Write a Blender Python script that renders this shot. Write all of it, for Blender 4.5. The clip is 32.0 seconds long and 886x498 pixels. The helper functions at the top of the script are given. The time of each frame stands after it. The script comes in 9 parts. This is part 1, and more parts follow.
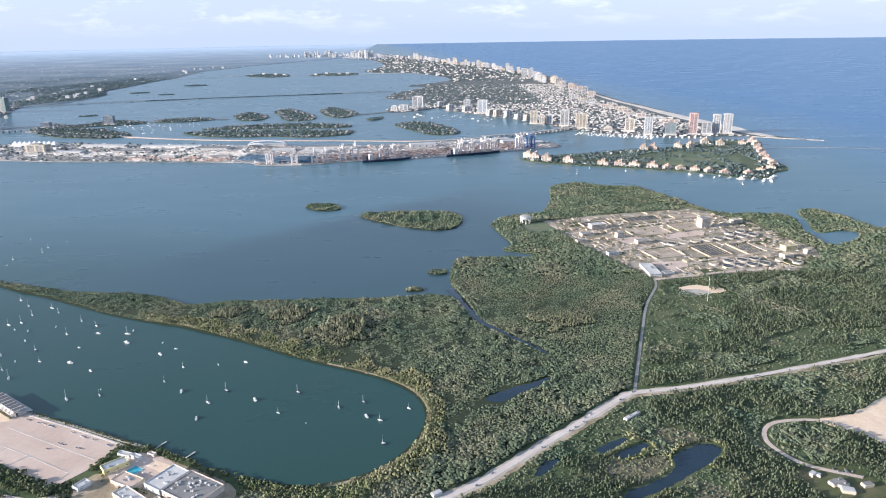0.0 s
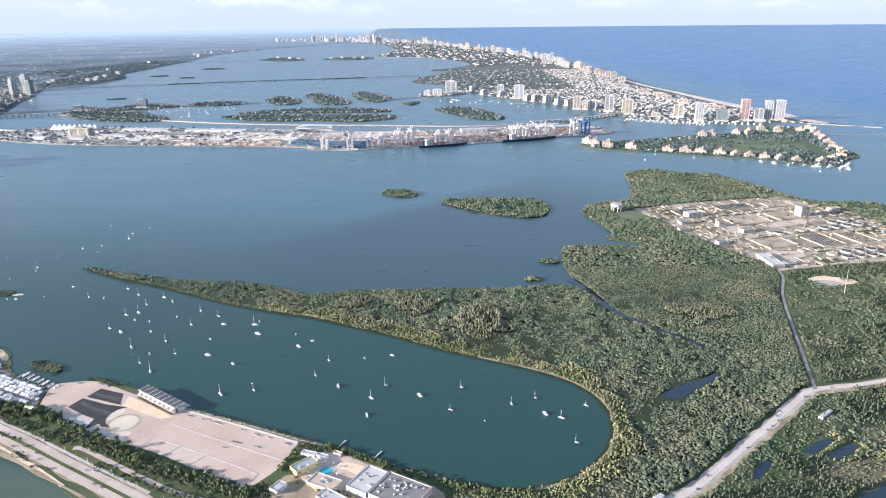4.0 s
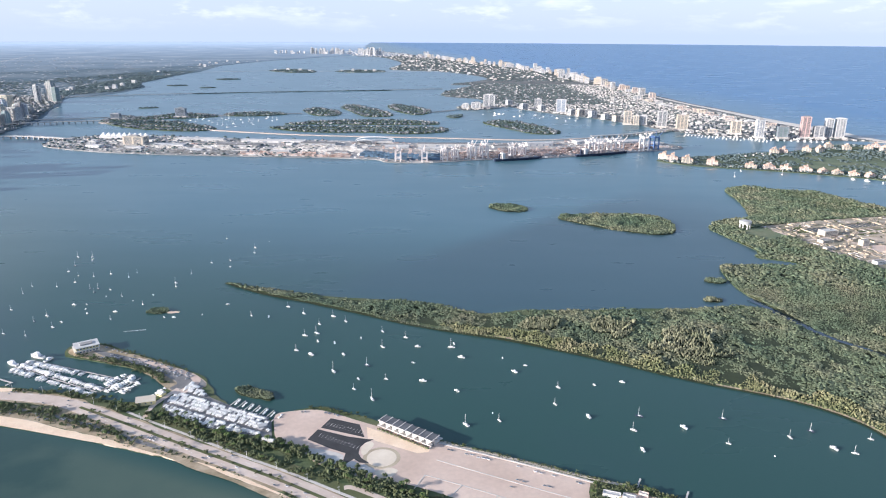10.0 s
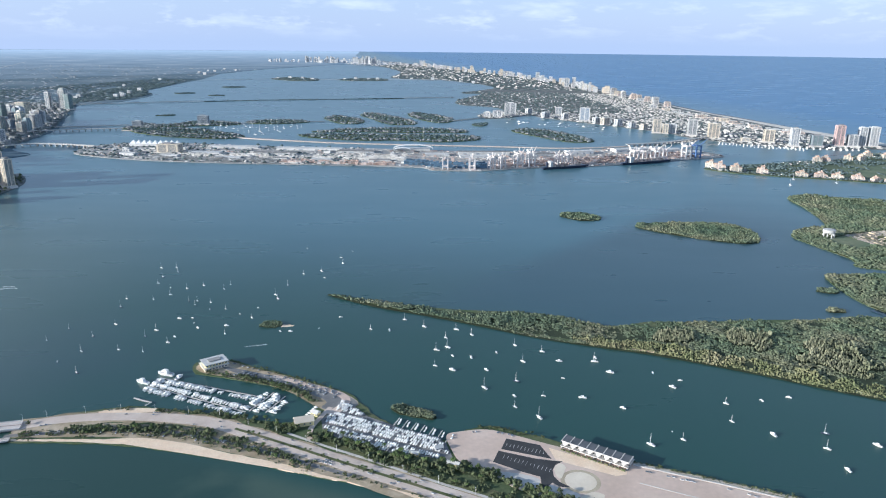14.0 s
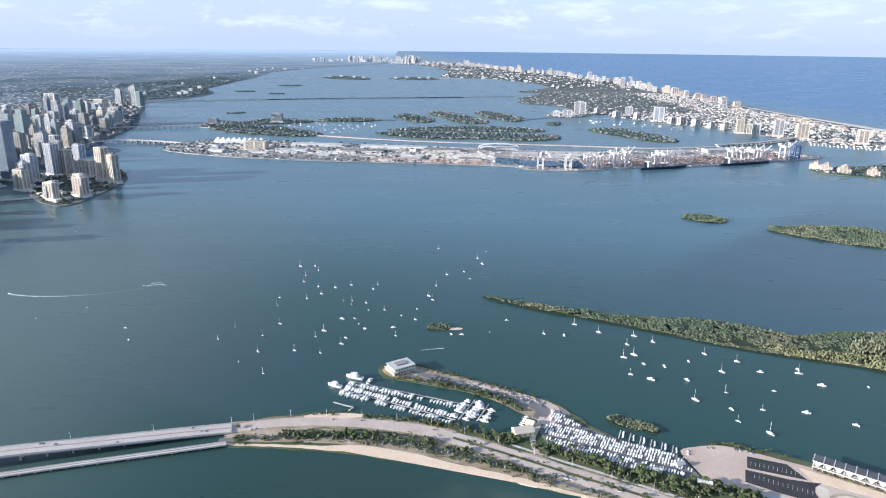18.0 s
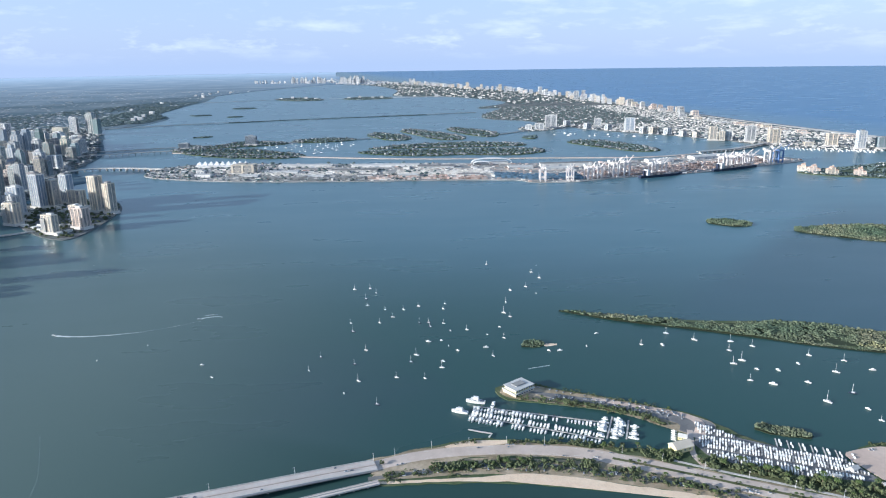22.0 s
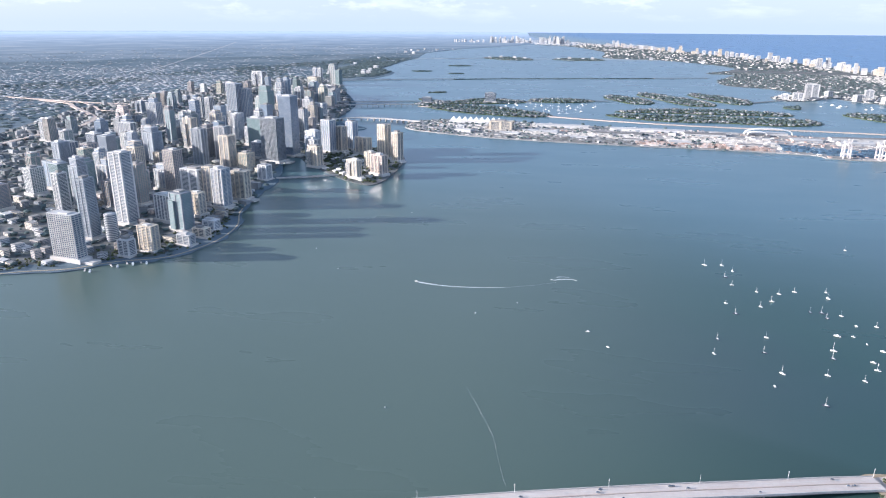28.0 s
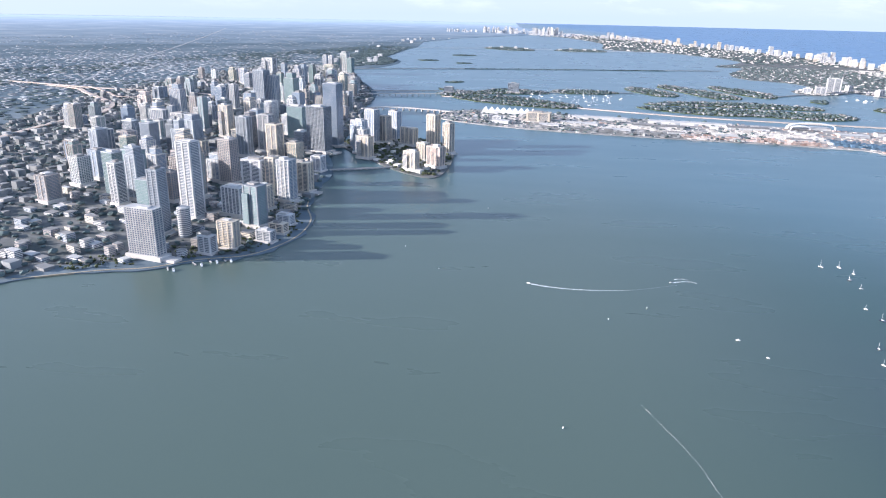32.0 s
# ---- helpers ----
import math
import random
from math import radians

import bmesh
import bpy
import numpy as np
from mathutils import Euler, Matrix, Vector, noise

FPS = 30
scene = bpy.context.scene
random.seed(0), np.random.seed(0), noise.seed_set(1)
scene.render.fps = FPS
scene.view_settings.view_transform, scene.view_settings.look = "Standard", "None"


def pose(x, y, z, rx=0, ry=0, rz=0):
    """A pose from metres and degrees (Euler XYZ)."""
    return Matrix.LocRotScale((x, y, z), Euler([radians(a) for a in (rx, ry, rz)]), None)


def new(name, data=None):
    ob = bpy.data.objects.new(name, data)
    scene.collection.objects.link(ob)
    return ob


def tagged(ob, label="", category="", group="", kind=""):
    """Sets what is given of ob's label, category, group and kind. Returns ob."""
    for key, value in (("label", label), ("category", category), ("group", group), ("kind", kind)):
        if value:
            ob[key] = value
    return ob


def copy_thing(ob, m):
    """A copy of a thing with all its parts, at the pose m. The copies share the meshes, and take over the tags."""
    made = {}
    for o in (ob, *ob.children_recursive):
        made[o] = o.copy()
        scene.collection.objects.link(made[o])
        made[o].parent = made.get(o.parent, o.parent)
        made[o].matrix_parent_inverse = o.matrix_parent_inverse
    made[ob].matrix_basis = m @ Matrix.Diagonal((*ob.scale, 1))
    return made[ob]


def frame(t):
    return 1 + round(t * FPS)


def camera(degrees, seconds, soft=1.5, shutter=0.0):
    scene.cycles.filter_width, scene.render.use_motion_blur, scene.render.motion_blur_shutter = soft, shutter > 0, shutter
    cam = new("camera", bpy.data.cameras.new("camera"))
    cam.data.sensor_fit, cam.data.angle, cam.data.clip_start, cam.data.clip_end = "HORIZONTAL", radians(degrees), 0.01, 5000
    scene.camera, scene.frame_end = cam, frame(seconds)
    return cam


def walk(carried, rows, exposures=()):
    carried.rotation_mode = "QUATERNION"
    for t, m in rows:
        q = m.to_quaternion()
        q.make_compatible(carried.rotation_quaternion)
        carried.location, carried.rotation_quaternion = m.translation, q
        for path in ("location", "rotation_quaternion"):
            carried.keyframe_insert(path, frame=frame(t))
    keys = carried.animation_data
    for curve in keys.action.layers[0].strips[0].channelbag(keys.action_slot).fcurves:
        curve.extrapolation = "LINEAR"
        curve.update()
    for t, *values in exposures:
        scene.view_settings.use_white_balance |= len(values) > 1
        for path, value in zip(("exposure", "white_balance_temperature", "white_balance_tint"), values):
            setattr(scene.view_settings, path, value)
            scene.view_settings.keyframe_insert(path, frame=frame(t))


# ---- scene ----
cam = camera(66.1, 32.0, 1.1)
# seconds, east, north, height, then yaw, pitch and roll in degrees
ROWS = [
    (0, 0.00, 0.00, 58.00, 0.00, -17.50, -0.98),
    (0.5, -3.54, 0.66, 57.92, 0.10, -18.11, -0.92),
    (1, -7.08, 1.33, 57.84, 0.11, -18.43, -0.67),
    (1.5, -10.62, 2.01, 57.75, 0.13, -18.57, -0.63),
    (2, -14.16, 2.69, 57.66, 0.22, -18.68, -0.82),
    (2.5, -17.69, 3.37, 57.56, 0.18, -18.81, -0.95),
    (3, -21.23, 4.06, 57.46, 0.13, -18.89, -1.00),
    (3.5, -24.76, 4.76, 57.35, 0.00, -18.80, -0.83),
    (5.5, -38.89, 7.58, 56.86, -0.69, -18.18, -0.41),
    (6, -42.41, 8.29, 56.72, -0.72, -17.98, -0.28),
    (6.5, -45.93, 9.01, 56.58, -0.68, -17.86, -0.27),
    (7, -49.45, 9.73, 56.44, -0.80, -17.91, -0.14),
    (7.5, -52.97, 10.45, 56.29, -0.99, -17.94, -0.07),
    (8, -56.49, 11.18, 56.14, -1.41, -17.81, 0.16),
    (8.5, -60.00, 11.91, 55.99, -1.98, -17.64, 0.51),
    (9, -63.51, 12.64, 55.83, -2.33, -17.58, 0.49),
    (9.5, -67.01, 13.37, 55.67, -2.08, -17.54, 0.34),
    (10, -70.51, 14.11, 55.50, -1.71, -17.50, 0.33),
    (10.5, -74.01, 14.84, 55.33, -1.52, -17.59, 0.66),
    (11, -77.50, 15.58, 55.16, -1.47, -17.91, 0.79),
    (11.5, -80.99, 16.32, 54.98, -1.42, -18.27, 0.83),
    (12, -84.48, 17.06, 54.80, -1.35, -18.44, 0.65),
    (12.5, -87.96, 17.80, 54.62, -1.58, -18.25, 0.53),
    (13, -91.43, 18.54, 54.44, -2.22, -17.75, 0.62),
    (13.5, -94.90, 19.28, 54.25, -2.81, -17.16, 0.73),
    (14, -98.37, 20.02, 54.07, -2.98, -16.75, 0.59),
    (14.5, -101.83, 20.76, 53.88, -2.77, -16.67, 0.46),
    (16.5, -115.62, 23.71, 53.10, -1.42, -16.96, 1.44),
    (17, -119.05, 24.44, 52.90, -1.04, -17.03, 1.22),
    (17.5, -122.47, 25.18, 52.70, -0.67, -16.99, 0.92),
    (18, -125.89, 25.91, 52.50, -0.29, -16.79, 0.60),
    (18.5, -129.30, 26.63, 52.30, -0.58, -16.66, 0.29),
    (19, -132.71, 27.36, 52.10, -2.04, -16.80, -0.06),
    (19.5, -136.11, 28.08, 51.89, -4.21, -16.93, -0.41),
    (20, -139.50, 28.80, 51.69, -6.20, -16.51, -0.90),
    (20.5, -142.88, 29.52, 51.49, -7.76, -15.47, -1.35),
    (21, -146.26, 30.23, 51.28, -8.77, -14.53, -1.28),
    (21.5, -149.63, 30.94, 51.08, -8.13, -14.45, -0.99),
    (22, -152.99, 31.65, 50.87, -5.22, -15.28, -0.81),
    (22.5, -156.34, 32.35, 50.67, -1.38, -16.45, -0.88),
    (23, -159.69, 33.05, 50.47, 1.33, -17.22, -0.64),
    (23.5, -163.02, 33.74, 50.26, 2.67, -17.37, 0.12),
    (24, -166.35, 34.43, 50.06, 3.59, -17.19, 0.88),
    (24.5, -169.67, 35.11, 49.86, 4.46, -16.96, 1.14),
    (25, -172.98, 35.79, 49.66, 5.43, -16.70, 1.07),
    (25.5, -176.28, 36.46, 49.46, 6.57, -16.59, 1.15),
    (26, -179.57, 37.13, 49.26, 7.64, -16.80, 1.20),
    (26.5, -182.85, 37.79, 49.07, 8.49, -17.17, 0.96),
    (28.5, -195.88, 40.37, 48.30, 9.42, -18.52, 0.28),
    (29, -199.12, 41.00, 48.11, 9.18, -18.69, 0.43),
    (29.5, -202.34, 41.62, 47.93, 8.87, -18.72, 0.57),
    (30, -205.55, 42.23, 47.75, 8.67, -18.70, 0.68),
    (30.5, -208.75, 42.84, 47.57, 8.68, -18.62, 0.69),
    (31, -211.94, 43.44, 47.39, 8.59, -18.65, 0.87),
    (31.5, -215.12, 44.03, 47.22, 8.24, -18.78, 1.13),
    (32, -218.28, 44.61, 47.05, 7.84, -19.02, 1.21),
]
EXPOSURE = [(0, 0.84), (1, 0.94), (3, 1.0), (7, 0.93), (8, 0.96), (9, 0.68), (10, 0.88), (12, 0.95), (13, 0.80), (14, 0.58), (17, 0.82), (18, 0.80), (20, 0.64), (22, 0.58), (24, 0.94), (26, 0.88), (29, 1.02), (32, 1.06)]
BALANCE = ((0, 6400, 11.5), (3, 6420, 13), (12, 6350, 12), (13, 6240, 9.5), (14, 5960, 4.5), (17, 6120, 9), (18, 6150, 10), (20, 5980, 6), (21, 5850, 3.5), (22, 5900, 4.5), (23, 6060, 8.5), (24, 6120, 10.5), (26, 6120, 12), (29, 6180, 14), (32, 6180, 14.5))
walk(cam, [(t, pose(x, y, z, 90 + pitch, 0, yaw) @ pose(0, 0, 0, 0, 0, roll)) for t, x, y, z, yaw, pitch, roll in ROWS],
     exposures=[(t, stops, np.interp(t, [b[0] for b in BALANCE], [b[1] - 210 for b in BALANCE]), np.interp(t, [b[0] for b in BALANCE], [b[2] + 1.2 for b in BALANCE])) for t, stops in EXPOSURE])

# The place is laid out at one tenth of its size, so that the horizon lies within the camera's reach.
# x runs about east, y about north; one unit stands for ten metres.

# ---- light ----
SUN_WAY = Vector((0.945, 0.235, -0.235)).normalized()
lamp = new("sun", bpy.data.lights.new("sun", "SUN"))
lamp.data.energy, lamp.data.angle, lamp.data.color = 5.0, radians(0.6), (1.0, 0.905, 0.79)
lamp.rotation_mode = "QUATERNION"
lamp.rotation_quaternion = SUN_WAY.to_track_quat("-Z", "Y")
lamp.location = (-100, -60, 120)

world = bpy.data.worlds.new("sky")
scene.world = world
world.use_nodes = True
wt = world.node_tree
wt.nodes.clear()


def wnode(kind, **values):
    n = wt.nodes.new(kind)
    for k, v in values.items():
        n.inputs[k].default_value = v
    return n


sky = wt.nodes.new("ShaderNodeTexSky")
sky.sky_type, sky.sun_disc = "NISHITA", False
sky.sun_elevation, sky.sun_rotation = radians(14), radians(256)
sky.altitude, sky.air_density, sky.dust_density, sky.ozone_density = 500, 1.3, 1.5, 1.5
coord = wt.nodes.new("ShaderNodeTexCoord")
split = wt.nodes.new("ShaderNodeSeparateXYZ")
wt.links.new(coord.outputs["Generated"], split.inputs[0])
stretch = wt.nodes.new("ShaderNodeMapping")
stretch.inputs["Scale"].default_value = (1.0, 1.0, 5.0)
wt.links.new(coord.outputs["Generated"], stretch.inputs["Vector"])
puff = wnode("ShaderNodeTexNoise", Scale=7.0, Detail=7.0, Roughness=0.58)
wt.links.new(stretch.outputs[0], puff.inputs["Vector"])
cloud = wt.nodes.new("ShaderNodeMapRange")
cloud.inputs["From Min"].default_value, cloud.inputs["From Max"].default_value = 0.54, 0.92
wt.links.new(puff.outputs["Fac"], cloud.inputs["Value"])
lift = wt.nodes.new("ShaderNodeMapRange")     # clouds stand a little above the horizon
lift.inputs["From Min"].default_value, lift.inputs["From Max"].default_value = 0.0, 0.03
wt.links.new(split.outputs["Z"], lift.inputs["Value"])
cover = wt.nodes.new("ShaderNodeMath")
cover.operation = "MULTIPLY"
wt.links.new(cloud.outputs[0], cover.inputs[0])
wt.links.new(lift.outputs[0], cover.inputs[1])
# small heaped clouds in a low row along the horizon
heap_map = wt.nodes.new("ShaderNodeMapping")
heap_map.inputs["Scale"].default_value = (1.0, 1.0, 3.2)
wt.links.new(coord.outputs["Generated"], heap_map.inputs["Vector"])
heap = wnode("ShaderNodeTexNoise", Scale=15.0, Detail=9.0, Roughness=0.62)
wt.links.new(heap_map.outputs[0], heap.inputs["Vector"])
heap_cover = wt.nodes.new("ShaderNodeMapRange")
heap_cover.inputs["From Min"].default_value, heap_cover.inputs["From Max"].default_value, heap_cover.inputs["To Max"].default_value = 0.55, 0.76, 0.62
wt.links.new(heap.outputs["Fac"], heap_cover.inputs["Value"])
layer = wt.nodes.new("ShaderNodeValToRGB")
levels = layer.color_ramp.elements
levels[0].position, levels[0].color, levels[1].position, levels[1].color = 0.004, (0, 0, 0, 1), 0.11, (0, 0, 0, 1)
levels.new(0.026).color = (1, 1, 1, 1)
levels.new(0.062).color = (0.5, 0.5, 0.5, 1)
wt.links.new(split.outputs["Z"], layer.inputs[0])
heap_low = wt.nodes.new("ShaderNodeMath")
heap_low.operation = "MULTIPLY"
wt.links.new(heap_cover.outputs[0], heap_low.inputs[0])
wt.links.new(layer.outputs[0], heap_low.inputs[1])
all_clouds = wt.nodes.new("ShaderNodeMath")
all_clouds.operation = "MAXIMUM"
wt.links.new(cover.outputs[0], all_clouds.inputs[0])
wt.links.new(heap_low.outputs[0], all_clouds.inputs[1])
back = wnode("ShaderNodeBackground", Strength=0.105)
wt.links.new(sky.outputs[0], back.inputs["Color"])
white = wnode("ShaderNodeBackground", Color=(0.84, 0.87, 0.94, 1), Strength=0.88)
haze = wt.nodes.new("ShaderNodeMapRange")     # the pale band of humid air above the sea
haze.inputs["From Min"].default_value, haze.inputs["From Max"].default_value = 0.80, -0.02
haze.inputs["To Max"].default_value = 0.80
wt.links.new(split.outputs["Z"], haze.inputs["Value"])
air = wnode("ShaderNodeBackground", Color=(0.525, 0.65, 0.95, 1), Strength=0.765)
mix_air, mix_cloud = wt.nodes.new("ShaderNodeMixShader"), wt.nodes.new("ShaderNodeMixShader")
wt.links.new(haze.outputs[0], mix_air.inputs[0])
wt.links.new(back.outputs[0], mix_air.inputs[1])
wt.links.new(air.outputs[0], mix_air.inputs[2])
wt.links.new(all_clouds.outputs[0], mix_cloud.inputs[0])
wt.links.new(mix_air.outputs[0], mix_cloud.inputs[1])
wt.links.new(white.outputs[0], mix_cloud.inputs[2])
world_out = wt.nodes.new("ShaderNodeOutputWorld")
wt.links.new(mix_cloud.outputs[0], world_out.inputs[0])


# ---- materials ----

def mat(name, cols, scale=1.0, rough=0.75, metal=0.0, bump=0.0, bscale=None, island=0.0, each=0.0, fine=0.0, fscale=None):
    """A surface whose colour wanders between cols; island and each vary it from piece to piece and from thing to thing."""
    m = bpy.data.materials.new(name)
    m.use_nodes = True
    nt = m.node_tree
    b = nt.nodes["Principled BSDF"]
    b.inputs["Roughness"].default_value, b.inputs["Metallic"].default_value = rough, metal
    tc = nt.nodes.new("ShaderNodeTexCoord")
    no = nt.nodes.new("ShaderNodeTexNoise")
    no.inputs["Scale"].default_value, no.inputs["Detail"].default_value = scale, 8
    nt.links.new(tc.outputs["Object"], no.inputs["Vector"])
    ramp = nt.nodes.new("ShaderNodeValToRGB")
    el = ramp.color_ramp.elements
    el[0].position, el[1].position = 0.30, 0.70
    el[0].color, el[1].color = (*cols[0], 1), (*cols[-1], 1)
    for i, c in enumerate(cols[1:-1]):
        el.new(0.30 + 0.40 * (i + 1) / (len(cols) - 1)).color = (*c, 1)
    nt.links.new(no.outputs["Fac"], ramp.inputs[0])
    out = ramp.outputs[0]

    def times(source, low, high, out):
        mr = nt.nodes.new("ShaderNodeMapRange")
        mr.inputs["To Min"].default_value, mr.inputs["To Max"].default_value = low, high
        nt.links.new(source, mr.inputs["Value"])
        mx = nt.nodes.new("ShaderNodeMix")
        mx.data_type, mx.blend_type = "RGBA", "MULTIPLY"
        mx.inputs[0].default_value = 1
        nt.links.new(out, mx.inputs[6])
        nt.links.new(mr.outputs[0], mx.inputs[7])
        return mx.outputs[2]
    if island:
        out = times(nt.nodes.new("ShaderNodeNewGeometry").outputs["Random Per Island"], 1 - island, 1 + island, out)
    if each:
        out = times(nt.nodes.new("ShaderNodeObjectInfo").outputs["Random"], 1 - each, 1 + each, out)
    if fine:
        n2 = nt.nodes.new("ShaderNodeTexNoise")
        n2.inputs["Scale"].default_value, n2.inputs["Detail"].default_value = fscale or scale * 8, 5
        nt.links.new(tc.outputs["Object"], n2.inputs["Vector"])
        out = times(n2.outputs["Fac"], 1 - fine, 1 + fine, out)
    nt.links.new(out, b.inputs["Base Color"])
    if bump:
        bn = nt.nodes.new("ShaderNodeTexNoise")
        bn.inputs["Scale"].default_value, bn.inputs["Detail"].default_value = bscale or scale * 6, 5
        nt.links.new(tc.outputs["Object"], bn.inputs["Vector"])
        bu = nt.nodes.new("ShaderNodeBump")
        bu.inputs["Strength"].default_value, bu.inputs["Distance"].default_value = bump, 0.1
        nt.links.new(bn.outputs["Fac"], bu.inputs["Height"])
        nt.links.new(bu.outputs[0], b.inputs["Normal"])
    return m


def water_mat(name, bay, deep, sea, rough=0.16):
    m = mat(name, [bay, bay, deep], scale=0.013, rough=rough, fine=0.05, fscale=0.03)
    nt = m.node_tree
    b = nt.nodes["Principled BSDF"]
    b.inputs["IOR"].default_value = 1.33
    tc = nt.nodes["Texture Coordinate"]
    colour = b.inputs["Base Color"].links[0].from_socket
    # the upper bay is bluer
    up = nt.nodes.new("ShaderNodeSeparateXYZ")
    nt.links.new(tc.outputs["Object"], up.inputs[0])
    upper = nt.nodes.new("ShaderNodeMapRange")
    upper.interpolation_type = "SMOOTHSTEP"
    upper.inputs["From Min"].default_value, upper.inputs["From Max"].default_value = 112, 215
    slant = nt.nodes.new("ShaderNodeMath")
    slant.operation, slant.inputs[1].default_value = "MULTIPLY_ADD", 0.25
    nt.links.new(up.outputs["X"], slant.inputs[0])
    nt.links.new(up.outputs["Y"], slant.inputs[2])
    nt.links.new(slant.outputs[0], upper.inputs["Value"])
    blue = nt.nodes.new("ShaderNodeMix")
    blue.data_type = "RGBA"
    nt.links.new(upper.outputs[0], blue.inputs[0])
    nt.links.new(colour, blue.inputs[6])
    blue.inputs[7].default_value = (0.065, 0.150, 0.188, 1)
    colour = blue.outputs[2]
    # a darker deep between the key and its islets, with one straight edge where the bottom drops
    factors = []
    for (ax, ay, c), lo, hi in (((0.69, -0.72, 184.0), -4.0, 9.0), ((0.40, 1.0, -116.6), 0.0, 4.0)):
        dot = nt.nodes.new("ShaderNodeVectorMath")
        dot.operation, dot.inputs[1].default_value = "DOT_PRODUCT", (ax, ay, 0)
        nt.links.new(tc.outputs["Object"], dot.inputs[0])
        edge = nt.nodes.new("ShaderNodeMapRange")
        edge.interpolation_type = "SMOOTHSTEP"
        edge.inputs["From Min"].default_value, edge.inputs["From Max"].default_value = lo - c, hi - c
        nt.links.new(dot.outputs["Value"], edge.inputs["Value"])
        factors.append(edge.outputs[0])
    reach = nt.nodes.new("ShaderNodeVectorMath")
    reach.operation, reach.inputs[1].default_value = "DISTANCE", (-25, 185, 0)
    nt.links.new(tc.outputs["Object"], reach.inputs[0])
    fade = nt.nodes.new("ShaderNodeMapRange")
    fade.interpolation_type = "SMOOTHSTEP"
    fade.inputs["From Min"].default_value, fade.inputs["From Max"].default_value = 110, 40
    nt.links.new(reach.outputs["Value"], fade.inputs["Value"])
    factors.append(fade.outputs[0])
    gather = factors[0]
    for extra_factor in factors[1:]:
        product = nt.nodes.new("ShaderNodeMath")
        product.operation = "MULTIPLY"
        nt.links.new(gather, product.inputs[0])
        nt.links.new(extra_factor, product.inputs[1])
        gather = product.outputs[0]
    deepen = nt.nodes.new("ShaderNodeMix")
    deepen.data_type = "RGBA"
    nt.links.new(gather, deepen.inputs[0])
    nt.links.new(colour, deepen.inputs[6])
    deepen.inputs[7].default_value = (0.042, 0.092, 0.114, 1)
    colour = deepen.outputs[2]
    # the open sea, east of the line of the beach
    sp = nt.nodes.new("ShaderNodeSeparateXYZ")
    nt.links.new(tc.outputs["Object"], sp.inputs[0])
    lean = nt.nodes.new("ShaderNodeMath")
    lean.operation, lean.inputs[1].default_value = "MULTIPLY_ADD", 0.13
    nt.links.new(sp.outputs["Y"], lean.inputs[0])
    nt.links.new(sp.outputs["X"], lean.inputs[2])
    east = nt.nodes.new("ShaderNodeMapRange")
    east.inputs["From Min"].default_value, east.inputs["From Max"].default_value = 190, 330
    nt.links.new(lean.outputs[0], east.inputs["Value"])
    mx = nt.nodes.new("ShaderNodeMix")
    mx.data_type = "RGBA"
    nt.links.new(east.outputs[0], mx.inputs[0])
    nt.links.new(colour, mx.inputs[6])
    mx.inputs[7].default_value = (*sea, 1)
    # shoal water, clouded with silt, towards the city shore
    west = nt.nodes.new("ShaderNodeMapRange")
    west.interpolation_type = "SMOOTHSTEP"
    west.inputs["From Min"].default_value, west.inputs["From Max"].default_value = -142, -212
    nt.links.new(sp.outputs["X"], west.inputs["Value"])
    north = nt.nodes.new("ShaderNodeMapRange")
    north.interpolation_type = "SMOOTHSTEP"
    north.inputs["From Min"].default_value, north.inputs["From Max"].default_value = 330, 130
    nt.links.new(sp.outputs["Y"], north.inputs["Value"])
    both = nt.nodes.new("ShaderNodeMath")
    both.operation = "MULTIPLY"
    nt.links.new(west.outputs[0], both.inputs[0])
    nt.links.new(north.outputs[0], both.inputs[1])
    shoal = nt.nodes.new("ShaderNodeMix")
    shoal.data_type = "RGBA"
    nt.links.new(both.outputs[0], shoal.inputs[0])
    nt.links.new(mx.outputs[2], shoal.inputs[6])
    shoal.inputs[7].default_value = (0.106, 0.152, 0.134, 1)
    # greener shallows on the far side of the causeway
    across = nt.nodes.new("ShaderNodeMath")
    across.operation, across.inputs[1].default_value = "MULTIPLY_ADD", 0.42
    nt.links.new(sp.outputs["X"], across.inputs[0])
    nt.links.new(sp.outputs["Y"], across.inputs[2])
    flats = nt.nodes.new("ShaderNodeMapRange")
    flats.interpolation_type = "SMOOTHSTEP"
    flats.inputs["From Min"].default_value, flats.inputs["From Max"].default_value = 50.5, 46
    nt.links.new(across.outputs[0], flats.inputs["Value"])
    green = nt.nodes.new("ShaderNodeMix")
    green.data_type = "RGBA"
    eastward = nt.nodes.new("ShaderNodeMapRange")
    eastward.interpolation_type = "SMOOTHSTEP"
    eastward.inputs["From Min"].default_value, eastward.inputs["From Max"].default_value = -185, -135
    nt.links.new(sp.outputs["X"], eastward.inputs["Value"])
    patch = nt.nodes.new("ShaderNodeMath")
    patch.operation = "MULTIPLY"
    nt.links.new(flats.outputs[0], patch.inputs[0])
    nt.links.new(eastward.outputs[0], patch.inputs[1])
    nt.links.new(patch.outputs[0], green.inputs[0])
    nt.links.new(shoal.outputs[2], green.inputs[6])
    # sea grass beds end along a ragged line, with bare silt beyond
    ragged = nt.nodes.new("ShaderNodeTexNoise")
    ragged.inputs["Scale"].default_value, ragged.inputs["Detail"].default_value = 0.16, 7
    nt.links.new(tc.outputs["Object"], ragged.inputs["Vector"])
    wander = nt.nodes.new("ShaderNodeMath")
